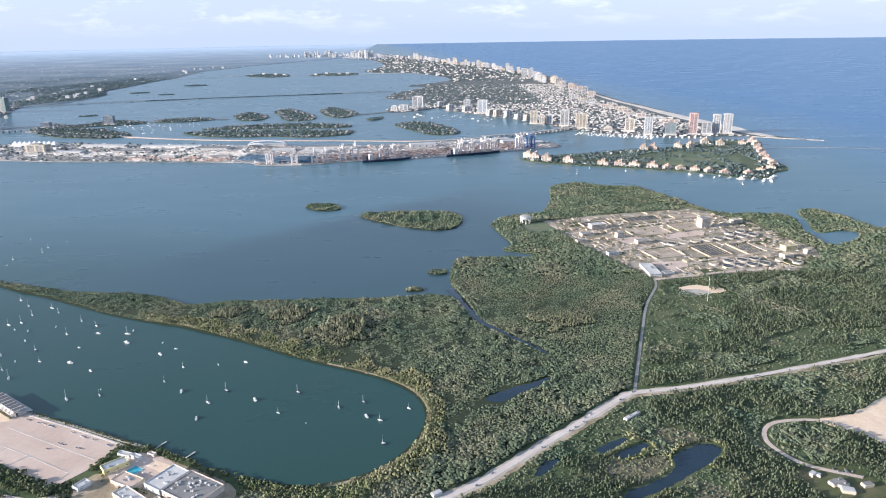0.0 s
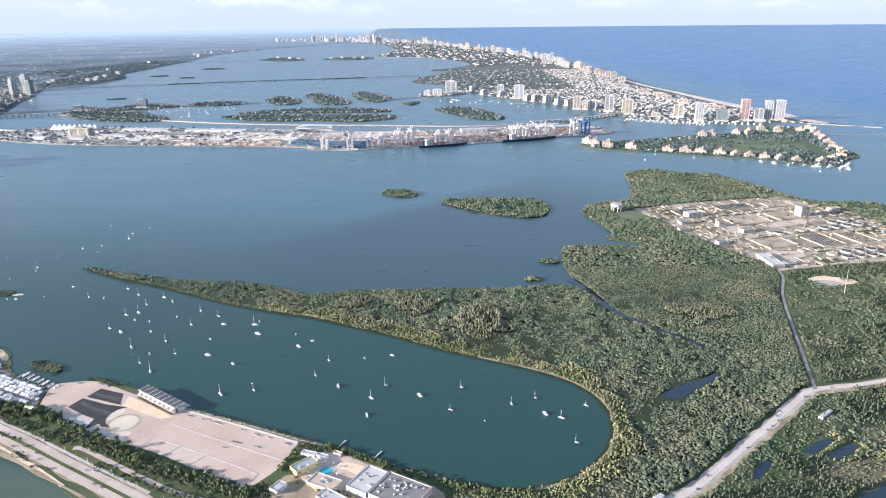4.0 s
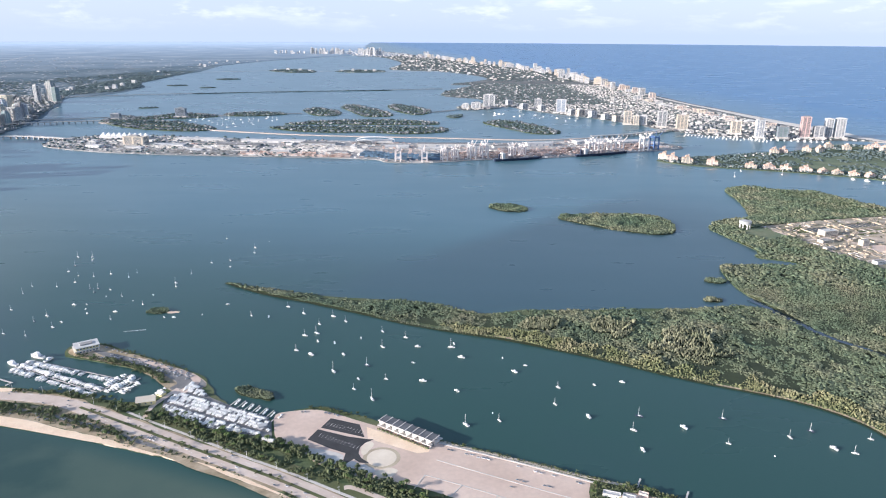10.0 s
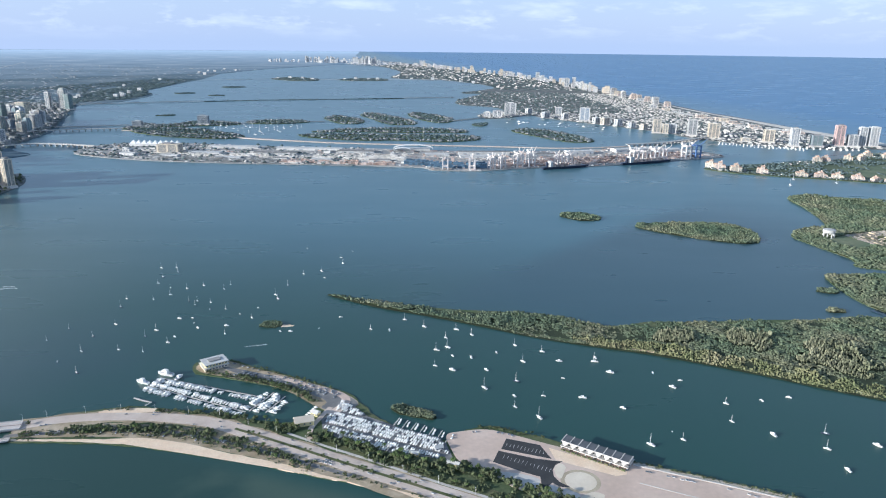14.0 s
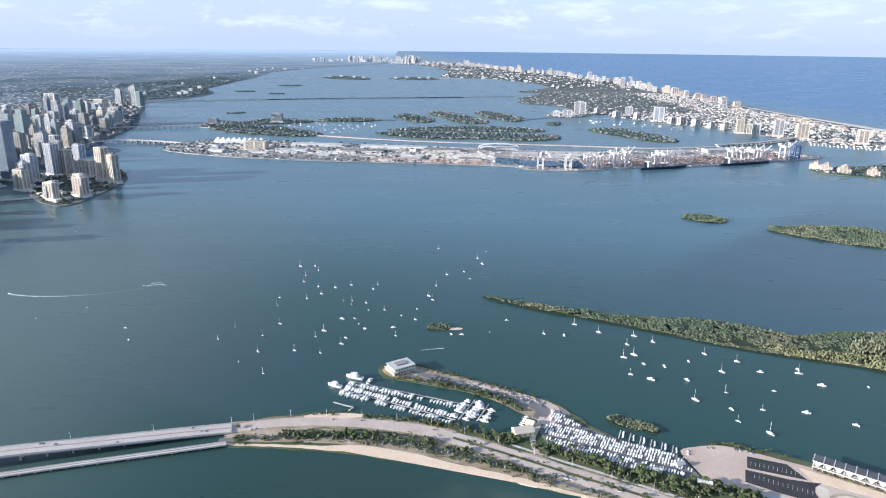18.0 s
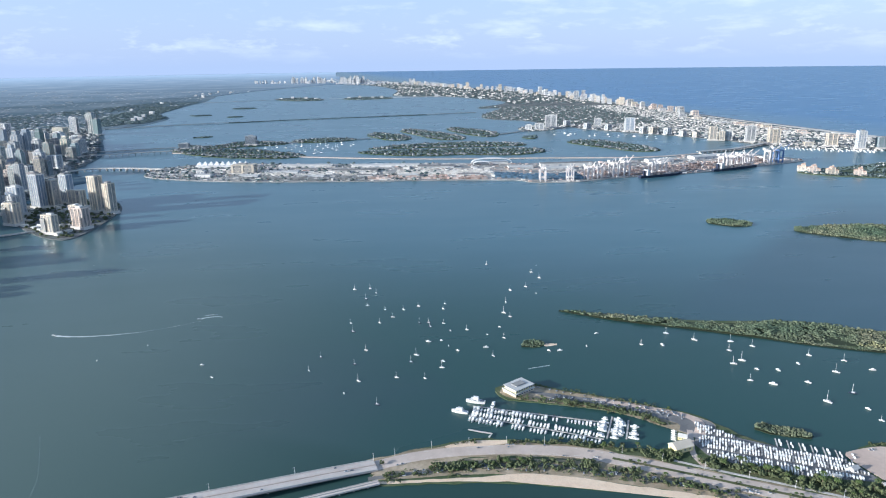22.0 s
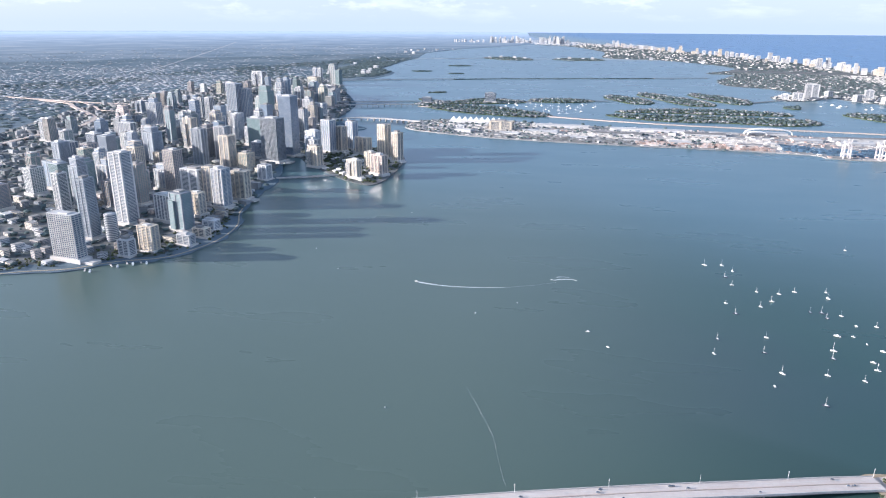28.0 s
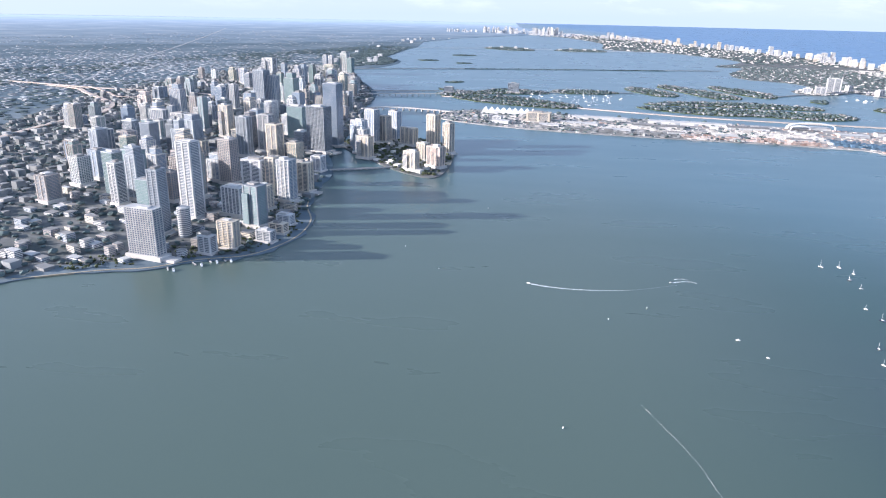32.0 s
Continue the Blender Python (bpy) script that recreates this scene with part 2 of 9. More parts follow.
    wander.operation, wander.inputs[1].default_value = "MULTIPLY_ADD", 26
    nt.links.new(ragged.outputs["Fac"], wander.inputs[0])
    nt.links.new(sp.outputs["X"], wander.inputs[2])
    pale = nt.nodes.new("ShaderNodeValToRGB")
    spread = nt.nodes.new("ShaderNodeMapRange")
    spread.inputs["From Min"].default_value, spread.inputs["From Max"].default_value = -130, -50
    nt.links.new(wander.outputs[0], spread.inputs["Value"])
    steps = pale.color_ramp.elements
    steps[0].position, steps[1].position = 0.22, 1.0
    steps[0].color = (0, 0, 0, 1)
    steps.new(0.34).color = (0.38, 0.38, 0.38, 1)
    nt.links.new(spread.outputs[0], pale.inputs[0])
    silt = nt.nodes.new("ShaderNodeMix")
    silt.data_type = "RGBA"
    silt.inputs[6].default_value, silt.inputs[7].default_value = (0.030, 0.068, 0.060, 1), (0.118, 0.162, 0.124, 1)
    nt.links.new(pale.outputs[0], silt.inputs[0])
    nt.links.new(silt.outputs[2], green.inputs[7])
    mx = green
    nt.links.new(mx.outputs[2], b.inputs["Base Color"])
    # wind chop breaks up the mirror of the open sea
    gloss = nt.nodes.new("ShaderNodeMapRange")
    gloss.inputs["To Min"].default_value, gloss.inputs["To Max"].default_value = 0.42, 0.20
    nt.links.new(east.outputs[0], gloss.inputs["Value"])
    nt.links.new(gloss.outputs[0], b.inputs["Specular IOR Level"])
    # ripples, broken into calmer and rougher streaks
    waves = []
    for s, d in ((3.0, 4), (0.6, 3)):
        n = nt.nodes.new("ShaderNodeTexNoise")
        n.inputs["Scale"].default_value, n.inputs["Detail"].default_value = s, d
        nt.links.new(tc.outputs["Object"], n.inputs["Vector"])
        waves.append(n)
    add = nt.nodes.new("ShaderNodeMath")
    add.operation, add.inputs[1].default_value = "MULTIPLY_ADD", 0.10
    nt.links.new(waves[1].outputs["Fac"], add.inputs[0])
    nt.links.new(waves[0].outputs["Fac"], add.inputs[2])
    bu = nt.nodes.new("ShaderNodeBump")
    bu.inputs["Strength"].default_value, bu.inputs["Distance"].default_value = 0.5, 0.05
    nt.links.new(add.outputs[0], bu.inputs["Height"])
    # far out the chop is too fine to tell
    out_far = nt.nodes.new("ShaderNodeVectorMath")
    out_far.operation = "LENGTH"
    nt.links.new(tc.outputs["Object"], out_far.inputs[0])
    calm = nt.nodes.new("ShaderNodeMapRange")
    for k, v in (("From Min", 60), ("From Max", 280), ("To Min", 0.22), ("To Max", 0.0)):
        calm.inputs[k].default_value = v
    nt.links.new(out_far.outputs["Value"], calm.inputs["Value"])
    nt.links.new(calm.outputs[0], bu.inputs["Strength"])
    nt.links.new(bu.outputs[0], b.inputs["Normal"])
    streak = nt.nodes.new("ShaderNodeTexNoise")
    streak.inputs["Scale"].default_value, streak.inputs["Detail"].default_value = 0.05, 6
    mp = nt.nodes.new("ShaderNodeMapping")
    mp.inputs["Scale"].default_value = (0.5, 1.6, 1)
    nt.links.new(tc.outputs["Object"], mp.inputs["Vector"])
    nt.links.new(mp.outputs[0], streak.inputs["Vector"])
    rr = nt.nodes.new("ShaderNodeMapRange")
    rr.inputs["From Min"].default_value, rr.inputs["From Max"].default_value = 0.35, 0.65
    rr.inputs["To Min"].default_value, rr.inputs["To Max"].default_value = rough * 1.0, rough * 1.12
    nt.links.new(streak.outputs["Fac"], rr.inputs["Value"])
    nt.links.new(rr.outputs[0], b.inputs["Roughness"])
    return m


M = dict(
    water=water_mat("bay_water", (0.029, 0.079, 0.073), (0.037, 0.075, 0.085), (0.008, 0.132, 0.310), 0.27),
    pond=mat("pond_water", [(0.010, 0.028, 0.045), (0.016, 0.036, 0.055)], 0.4, 0.10, bump=0.15, bscale=4),
    pool=mat("pool_water", [(0.05, 0.42, 0.52), (0.08, 0.50, 0.58)], 1.0, 0.08, bump=0.1, bscale=9),
    scrub=mat("scrub_ground", [(0.066, 0.096, 0.050), (0.104, 0.134, 0.070), (0.160, 0.162, 0.100)], 0.16, 0.95, bump=0.6, bscale=3, fine=0.30, fscale=2.2),
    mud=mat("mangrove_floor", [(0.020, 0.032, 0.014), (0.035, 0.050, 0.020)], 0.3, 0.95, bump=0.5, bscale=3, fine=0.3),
    grass=mat("lawn", [(0.088, 0.104, 0.052), (0.122, 0.136, 0.070), (0.185, 0.170, 0.104)], 0.22, 0.92, bump=0.4, bscale=6, fine=0.25, fscale=3),
    sand=mat("beach_sand", [(0.80, 0.60, 0.43), (0.90, 0.72, 0.55)], 0.6, 0.95, bump=0.4, bscale=5, fine=0.15),
    crushed=mat("crushed_rock", [(0.42, 0.38, 0.32), (0.60, 0.54, 0.47)], 0.35, 0.95, bump=0.4, bscale=5, fine=0.2),
    lot=mat("sunbleached_lot", [(0.55, 0.42, 0.345), (0.63, 0.49, 0.41), (0.70, 0.565, 0.48)], 0.12, 0.92, bump=0.15, bscale=5, fine=0.14, fscale=1.6),
    tarmac=mat("weathered_tarmac", [(0.24, 0.235, 0.235), (0.34, 0.33, 0.325)], 0.4, 0.9, bump=0.1, bscale=8, fine=0.15, fscale=2.5),
    asphalt=mat("dark_asphalt", [(0.035, 0.036, 0.040), (0.055, 0.056, 0.060)], 0.5, 0.9, bump=0.2, bscale=8, fine=0.2),
    road=mat("worn_road", [(0.54, 0.44, 0.375), (0.68, 0.57, 0.50)], 0.25, 0.9, bump=0.1, bscale=8, fine=0.12, fscale=2.5),
    concrete=mat("pale_concrete", [(0.50, 0.47, 0.44), (0.62, 0.59, 0.56)], 0.4, 0.88, bump=0.15, bscale=6, each=0.1, fine=0.1),
    whitewall=mat("white_render", [(0.52, 0.515, 0.51), (0.66, 0.655, 0.65)], 0.5, 0.8, each=0.16, island=0.1, fine=0.06),
    roofwhite=mat("white_roofing", [(0.50, 0.495, 0.485), (0.66, 0.645, 0.63)], 0.5, 0.75, island=0.08, fine=0.1),
    roofgrey=mat("grey_roofing", [(0.22, 0.22, 0.22), (0.32, 0.31, 0.30)], 0.5, 0.9, island=0.2, each=0.15, fine=0.15),
    rooftile=mat("terracotta_tiles", [(0.50, 0.32, 0.24), (0.60, 0.42, 0.33)], 1.0, 0.85, island=0.15, fine=0.2, fscale=9),
    cream=mat("cream_render", [(0.62, 0.535, 0.43), (0.72, 0.64, 0.53)], 0.4, 0.8, each=0.1, island=0.1, fine=0.06),
    peach=mat("peach_render", [(0.64, 0.52, 0.45), (0.72, 0.60, 0.52)], 0.4, 0.8, each=0.1, fine=0.06),
    greywall=mat("grey_cladding", [(0.26, 0.295, 0.335), (0.40, 0.425, 0.455)], 0.4, 0.6, each=0.25, fine=0.06),
    redwall=mat("red_cladding", [(0.62, 0.42, 0.39), (0.72, 0.52, 0.48)], 0.4, 0.7, fine=0.06),
    yellowwall=mat("pale_yellow_render", [(0.70, 0.60, 0.30), (0.78, 0.68, 0.38)], 0.5, 0.8, fine=0.06),
    glass=mat("window_glass", [(0.100, 0.128, 0.165), (0.150, 0.178, 0.215)], 0.6, 0.12, each=0.3),
    # tower glass paled: sky reflection and haze lifted into these base colours
    cityglass=mat("haze_paled_glazing", [(0.135, 0.160, 0.195), (0.195, 0.222, 0.260)], 0.6, 0.12, each=0.3),
    tealglass=mat("teal_glass", [(0.165, 0.235, 0.245), (0.22, 0.295, 0.30)], 0.6, 0.12, each=0.25),
    blueglass=mat("blue_glass", [(0.17, 0.225, 0.30), (0.225, 0.28, 0.36)], 0.6, 0.12, each=0.25),
    gel=mat("white_gelcoat", [(0.80, 0.79, 0.775), (0.90, 0.89, 0.865)], 2.0, 0.30, each=0.10, island=0.10),
    paledeck=mat("pale_bridge_deck", [(0.62, 0.54, 0.49), (0.74, 0.66, 0.61)], 0.25, 0.9, bump=0.1, bscale=8, fine=0.10, fscale=2.5),
    canvas=mat("boat_canvas", [(0.16, 0.20, 0.28), (0.50, 0.49, 0.47)], 0.8, 0.9, each=0.4),
    spar=mat("aluminium_spar", [(0.70, 0.70, 0.70), (0.80, 0.80, 0.79)], 3.0, 0.35, 0.2),
    navy=mat("navy_hull", [(0.020, 0.030, 0.060), (0.035, 0.045, 0.080)], 1.0, 0.35),
    crane=mat("crane_steel", [(0.66, 0.60, 0.58), (0.76, 0.70, 0.68)], 0.8, 0.55, each=0.1),
    bluesteel=mat("blue_steel", [(0.07, 0.14, 0.30), (0.10, 0.18, 0.36)], 0.8, 0.55, each=0.2),
    bark=mat("bark", [(0.12, 0.085, 0.06), (0.20, 0.15, 0.11)], 4.0, 0.95, bump=0.4),
    leaf=mat("tree_leaves", [(0.078, 0.098, 0.052), (0.118, 0.134, 0.070)], 2.5, 0.75, each=0.25, island=0.30, fine=0.35, fscale=12),
    palm=mat("palm_fronds", [(0.06, 0.095, 0.030), (0.10, 0.13, 0.05)], 2.5, 0.65, each=0.2, island=0.25),
    mangrove=mat("mangrove_leaves", [(0.092, 0.134, 0.088), (0.138, 0.166, 0.105), (0.202, 0.200, 0.132)], 0.09, 0.8, island=0.38, fine=0.50, fscale=2.6, bump=0.6, bscale=9),
    # pale rim leaves; on the lagoon banks this colour stands for sunlit brush
    fringe=mat("pale_painted_sun_thicket", [(0.150, 0.182, 0.088), (0.225, 0.232, 0.122), (0.310, 0.290, 0.178)], 0.12, 0.8, island=0.38, fine=0.5, fscale=2.4, bump=0.5, bscale=9),
    ashen=mat("grey_green_casuarina", [(0.165, 0.180, 0.112), (0.245, 0.245, 0.165)], 0.15, 0.8, island=0.32, fine=0.45, fscale=1.2, bump=0.5, bscale=9),
    pine=mat("pine_needles", [(0.080, 0.104, 0.068), (0.124, 0.144, 0.092)], 0.10, 0.8, island=0.36, fine=0.5, fscale=2.4, bump=0.5, bscale=9),
    # leaves of distant trees, with blue-grey haze put into the colour
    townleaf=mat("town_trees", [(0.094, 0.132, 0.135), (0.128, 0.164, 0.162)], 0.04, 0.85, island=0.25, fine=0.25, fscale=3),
    townfloor=mat("town_ground", [(0.070, 0.092, 0.090), (0.135, 0.145, 0.145), (0.24, 0.235, 0.23)], 0.12, 0.95, fine=0.3, fscale=0.9),
    whitesand=mat("bleached_sand", [(0.60, 0.55, 0.49), (0.74, 0.69, 0.63)], 0.1, 0.95, fine=0.1, fscale=0.8),
    # bluish distance haze is mixed into the base colour of this land
    farland=mat("haze_blued_suburbs", [(0.086, 0.134, 0.168), (0.126, 0.178, 0.216), (0.205, 0.246, 0.276)], 0.010, 0.95, fine=0.36, fscale=0.09),
    cityblock=mat("city_walls", [(0.15, 0.17, 0.185), (0.34, 0.335, 0.33)], 0.15, 0.85, island=0.4),
    # low contrast here stands for haze over the far roofs
    suburbroof=mat("haze_muted_suburb", [(0.22, 0.245, 0.27), (0.42, 0.435, 0.45)], 0.02, 0.9, island=0.35),
    stonewall=mat("brown_grey_cladding", [(0.32, 0.285, 0.265), (0.45, 0.405, 0.38)], 0.4, 0.7, each=0.2, fine=0.06),
    tanwall=mat("tan_concrete", [(0.26, 0.22, 0.17), (0.48, 0.40, 0.33)], 0.3, 0.9, each=0.25, fine=0.15),
    palestone=mat("weathered_pale_concrete", [(0.46, 0.38, 0.27), (0.60, 0.51, 0.38)], 0.3, 0.9, each=0.15, fine=0.15),
    dirt=mat("sandy_verge", [(0.22, 0.18, 0.11), (0.38, 0.305, 0.21), (0.54, 0.44, 0.33)], 0.25, 0.95, bump=0.3, bscale=5, fine=0.25, fscale=2),
    slate=mat("dark_roof_sheeting", [(0.085, 0.09, 0.10), (0.14, 0.145, 0.155)], 0.8, 0.7, fine=0.15),
    house=mat("town_walls", [(0.45, 0.43, 0.41), (0.80, 0.76, 0.71)], 0.15, 0.85, island=0.3),
    container=mat("painted_containers", [(0.36, 0.235, 0.195), (0.52, 0.41, 0.36), (0.34, 0.37, 0.40)], 0.5, 0.7, island=0.5),
    bluebox=mat("blue_containers", [(0.08, 0.14, 0.22), (0.13, 0.22, 0.30)], 0.35, 0.7, island=0.4),
    foam=mat("foam", [(0.55, 0.60, 0.60), (0.75, 0.78, 0.78)], 1.2, 0.9, fine=0.2),
    paint=mat("lane_paint", [(0.66, 0.64, 0.60), (0.76, 0.74, 0.70)], 1.0, 0.8, fine=0.2),
    cars=mat("car_paint", [(0.30, 0.30, 0.32), (0.60, 0.60, 0.60)], 0.9, 0.35, each=0.6),
    distance=mat("haze_glow_distance", [(0.066, 0.124, 0.172), (0.108, 0.172, 0.228), (0.200, 0.246, 0.284)], 0.010, 0.95, fine=0.30, fscale=0.05),
    plantfloor=mat("plant_floor", [(0.115, 0.125, 0.075), (0.34, 0.29, 0.22), (0.54, 0.475, 0.39)], 0.20, 0.95, bump=0.3, bscale=5, fine=0.25, fscale=1.5),
    sludge=mat("settling_water", [(0.020, 0.026, 0.026), (0.042, 0.046, 0.040)], 0.5, 0.45),
    quay=mat("quay_paving", [(0.17, 0.185, 0.185), (0.33, 0.32, 0.31), (0.50, 0.465, 0.44)], 0.09, 0.9, fine=0.3, fscale=0.6),
    marsh=mat("dry_marsh", [(0.115, 0.115, 0.065), (0.180, 0.160, 0.098), (0.235, 0.195, 0.140)], 0.5, 0.95, bump=0.5, bscale=6, fine=0.4, fscale=3),
    yardpave=mat("grey_yard_paving", [(0.15, 0.15, 0.155), (0.26, 0.25, 0.245)], 0.5, 0.9, bump=0.2, bscale=8, fine=0.25, fscale=3),
    fairway=mat("mown_fairway", [(0.095, 0.135, 0.080), (0.130, 0.170, 0.098), (0.18, 0.195, 0.120)], 0.10, 0.95, fine=0.2),
    golf=mat("golf_turf", [(0.068, 0.098, 0.056), (0.115, 0.142, 0.078)], 0.08, 0.95, fine=0.2),
)


for k in ("mangrove", "fringe", "ashen", "pine", "townleaf", "leaf", "palm", "scrub", "grass", "farland"):      # matt leaves and ground
    M[k].node_tree.nodes["Principled BSDF"].inputs["Specular IOR Level"].default_value = 0.12

glow = M["distance"].node_tree.nodes["Principled BSDF"]      # bright haze painted as a glow on the far rim of the land
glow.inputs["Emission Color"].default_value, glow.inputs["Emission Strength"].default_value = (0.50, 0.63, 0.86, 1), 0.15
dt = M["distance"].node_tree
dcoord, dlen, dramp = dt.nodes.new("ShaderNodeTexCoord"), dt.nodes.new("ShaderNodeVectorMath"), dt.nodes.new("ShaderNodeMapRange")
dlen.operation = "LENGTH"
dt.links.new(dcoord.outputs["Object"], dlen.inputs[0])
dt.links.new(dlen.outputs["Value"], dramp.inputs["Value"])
# the painted haze glow grows with distance
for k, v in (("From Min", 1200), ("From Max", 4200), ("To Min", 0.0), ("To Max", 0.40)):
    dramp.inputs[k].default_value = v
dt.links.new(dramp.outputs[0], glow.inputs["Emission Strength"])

# ---- helpers for building ----
def smooth(pts, n=5, closed=True, amp=0.0, seed=0):
    """A Catmull-Rom line through pts, made a little ragged."""
    p = np.array(pts, float)
    k = len(p)
    rng = np.random.default_rng(seed)
    out = []
    for i in range(k if closed else k - 1):
        a, b, c, d = (p[(i + j) % k] if closed else p[min(max(i + j, 0), k - 1)] for j in (-1, 0, 1, 2))
        for t in np.arange(n) / n:
            q = 0.5 * (2 * b + (c - a) * t + (2 * a - 5 * b + 4 * c - d) * t * t + (3 * b - a - 3 * c + d) * t ** 3)
            out.append(q + rng.normal(0, amp, 2) if amp else q)
    if not closed:
        out.append(p[-1])
    return np.array(out)


def inside(poly, x, y):
    poly = np.asarray(poly)
    c = np.zeros(len(x), bool)
    for (x0, y0), (x1, y1) in zip(poly, np.roll(poly, -1, 0)):
        if y0 != y1:
            c ^= ((y0 > y) != (y1 > y)) & (x < (x1 - x0) * (y - y0) / (y1 - y0) + x0)
    return c


def away(line, x, y, closed=False):
    """The distance of points from a line."""
    line = np.asarray(line, float)
    ends = np.roll(line, -1, 0) if closed else line[1:]
    best = np.full(len(x), 1e9)
    for a, b in zip(line, ends):
        d = b - a
        t = np.clip(((x - a[0]) * d[0] + (y - a[1]) * d[1]) / max(d @ d, 1e-9), 0, 1)
        best = np.minimum(best, np.hypot(x - a[0] - t * d[0], y - a[1] - t * d[1]))
    return best


def scatter(poly, gap, seed=0):
    poly = np.asarray(poly)
    rng = np.random.default_rng(seed)
    x0, y0 = poly.min(0)
    x1, y1 = poly.max(0)
    gx, gy = np.meshgrid(np.arange(x0, x1, gap), np.arange(y0, y1, gap))
    x = gx.ravel() + rng.uniform(-0.48, 0.48, gx.size) * gap
    y = gy.ravel() + rng.uniform(-0.48, 0.48, gx.size) * gap
    keep = inside(poly, x, y)
    return x[keep], y[keep]


def raw(name, v, f, material, parent=None, flat=True):
    """A mesh object from arrays of corners and of equal-sided faces."""
    v, f = np.asarray(v, np.float32), np.asarray(f, np.int32)
    me = bpy.data.meshes.new(name)
    me.vertices.add(len(v))
    me.vertices.foreach_set("co", v.ravel())
    me.loops.add(f.size)
    me.loops.foreach_set("vertex_index", f.ravel())
    me.polygons.add(len(f))
    me.polygons.foreach_set("loop_start", np.arange(len(f), dtype=np.int32) * f.shape[1])
    me.polygons.foreach_set("use_smooth", np.full(len(f), not flat))
    me.update(calc_edges=True)
    me.materials.append(material)
    ob = new(name, me)
    if parent:
        ob.parent = parent
    return ob


def part(name, bm, material, parent=None, label=""):
    me = bpy.data.meshes.new(name)
    bm.to_mesh(me)
    bm.free()
    me.materials.append(material)
    ob = new(name, me)
    if parent:
        ob.parent = parent
    return tagged(ob, label)


def thing(name, label, category, group="", at=(0, 0, 0), turn=0.0):
    ob = new(name)
    ob.empty_display_size = 0.2
    ob.matrix_basis = pose(*at, 0, 0, turn)
    return tagged(ob, label, category, group)


BOX_F = np.array([(0, 1, 5, 4), (1, 2, 6, 5), (2, 3, 7, 6), (3, 0, 4, 7), (4, 5, 6, 7), (3, 2, 1, 0)])


def boxes(rows):
    """Corners and faces of boxes: x, y, z of the foot's middle, sizes along x, y and z, degrees turned."""
    r = np.asarray(rows, float).reshape(-1, 7)
    c = np.array([(-1, -1, 0), (1, -1, 0), (1, 1, 0), (-1, 1, 0), (-1, -1, 1), (1, -1, 1), (1, 1, 1), (-1, 1, 1)], float)
    lx, ly = c[None, :, 0] * r[:, None, 3] / 2, c[None, :, 1] * r[:, None, 4] / 2
    a = np.radians(r[:, 6])[:, None]
    v = np.stack([r[:, None, 0] + lx * np.cos(a) - ly * np.sin(a), r[:, None, 1] + lx * np.sin(a) + ly * np.cos(a),
                  r[:, None, 2] + c[None, :, 2] * r[:, None, 5]], -1).reshape(-1, 3)
    return v, (BOX_F[None] + 8 * np.arange(len(r))[:, None, None]).reshape(-1, 4)


def box_part(name, rows, material, parent=None, label=""):
    return tagged(raw(name, *boxes(rows), material, parent), label)


def tube(bm, a, b, r0, r1=None, n=6):
    """A tapered rod from a to b."""
    a, b = Vector(a), Vector(b)
    m = (b - a).to_track_quat("Z", "Y").to_matrix().to_4x4()
    m.translation = (a + b) / 2
    bmesh.ops.create_cone(bm, cap_ends=True, segments=n, radius1=r0, radius2=r0 if r1 is None else r1, depth=(b - a).length, matrix=m)


def slab(name, pts, z, material, drop=0.4, parent=None, kind="structure", label="", category=""):
    """A level piece of ground with an edge that goes down below the water."""
    bm = bmesh.new()
    f = bm.faces.new([bm.verts.new((x, y, z)) for x, y in pts])
    ext = bmesh.ops.extrude_face_region(bm, geom=[f])
    for e in ext["geom"]:
        if isinstance(e, bmesh.types.BMVert):
            e.co.z -= drop
    bmesh.ops.triangulate(bm, faces=[g for g in bm.faces if len(g.verts) > 4])
    bmesh.ops.recalc_face_normals(bm, faces=bm.faces)
    ob = part(name, bm, material, parent, label)
    return tagged(ob, category=category, kind=kind) if not parent else ob


def strip(name, line, width, z, material, thick=0.03, parent=None, kind="structure", side=0.0, label="", zs=None):
    """A road or band of even width along a line; side shifts it to the left."""
    p = np.asarray(line, float)
    d = np.gradient(p, axis=0)
    d /= np.linalg.norm(d, axis=1)[:, None]
    nrm = np.stack([-d[:, 1], d[:, 0]], 1)
    w = np.broadcast_to(width, len(p))[:, None]
    l, r = p + nrm * (side + w / 2), p + nrm * (side - w / 2)
    zz = np.full(len(p), z) if zs is None else np.asarray(zs)
    n = len(p)
    v = np.concatenate([np.column_stack([l, zz]), np.column_stack([r, zz]), np.column_stack([l, zz - thick]), np.column_stack([r, zz - thick])])
    f = []
    for i in range(n - 1):
        f += [(i, n + i, n + i + 1, i + 1), (2 * n + i, i, i + 1, 2 * n + i + 1), (n + i, 3 * n + i, 3 * n + i + 1, n + i + 1),
              (3 * n + i, 2 * n + i, 2 * n + i + 1, 3 * n + i + 1)]
    f += [(0, 2 * n, 3 * n, n), (n - 1, 2 * n - 1, 4 * n - 1, 3 * n - 1)]
    ob = raw(name, v, f, material, parent)
    return tagged(ob, label, kind=kind) if not parent else tagged(ob, label)


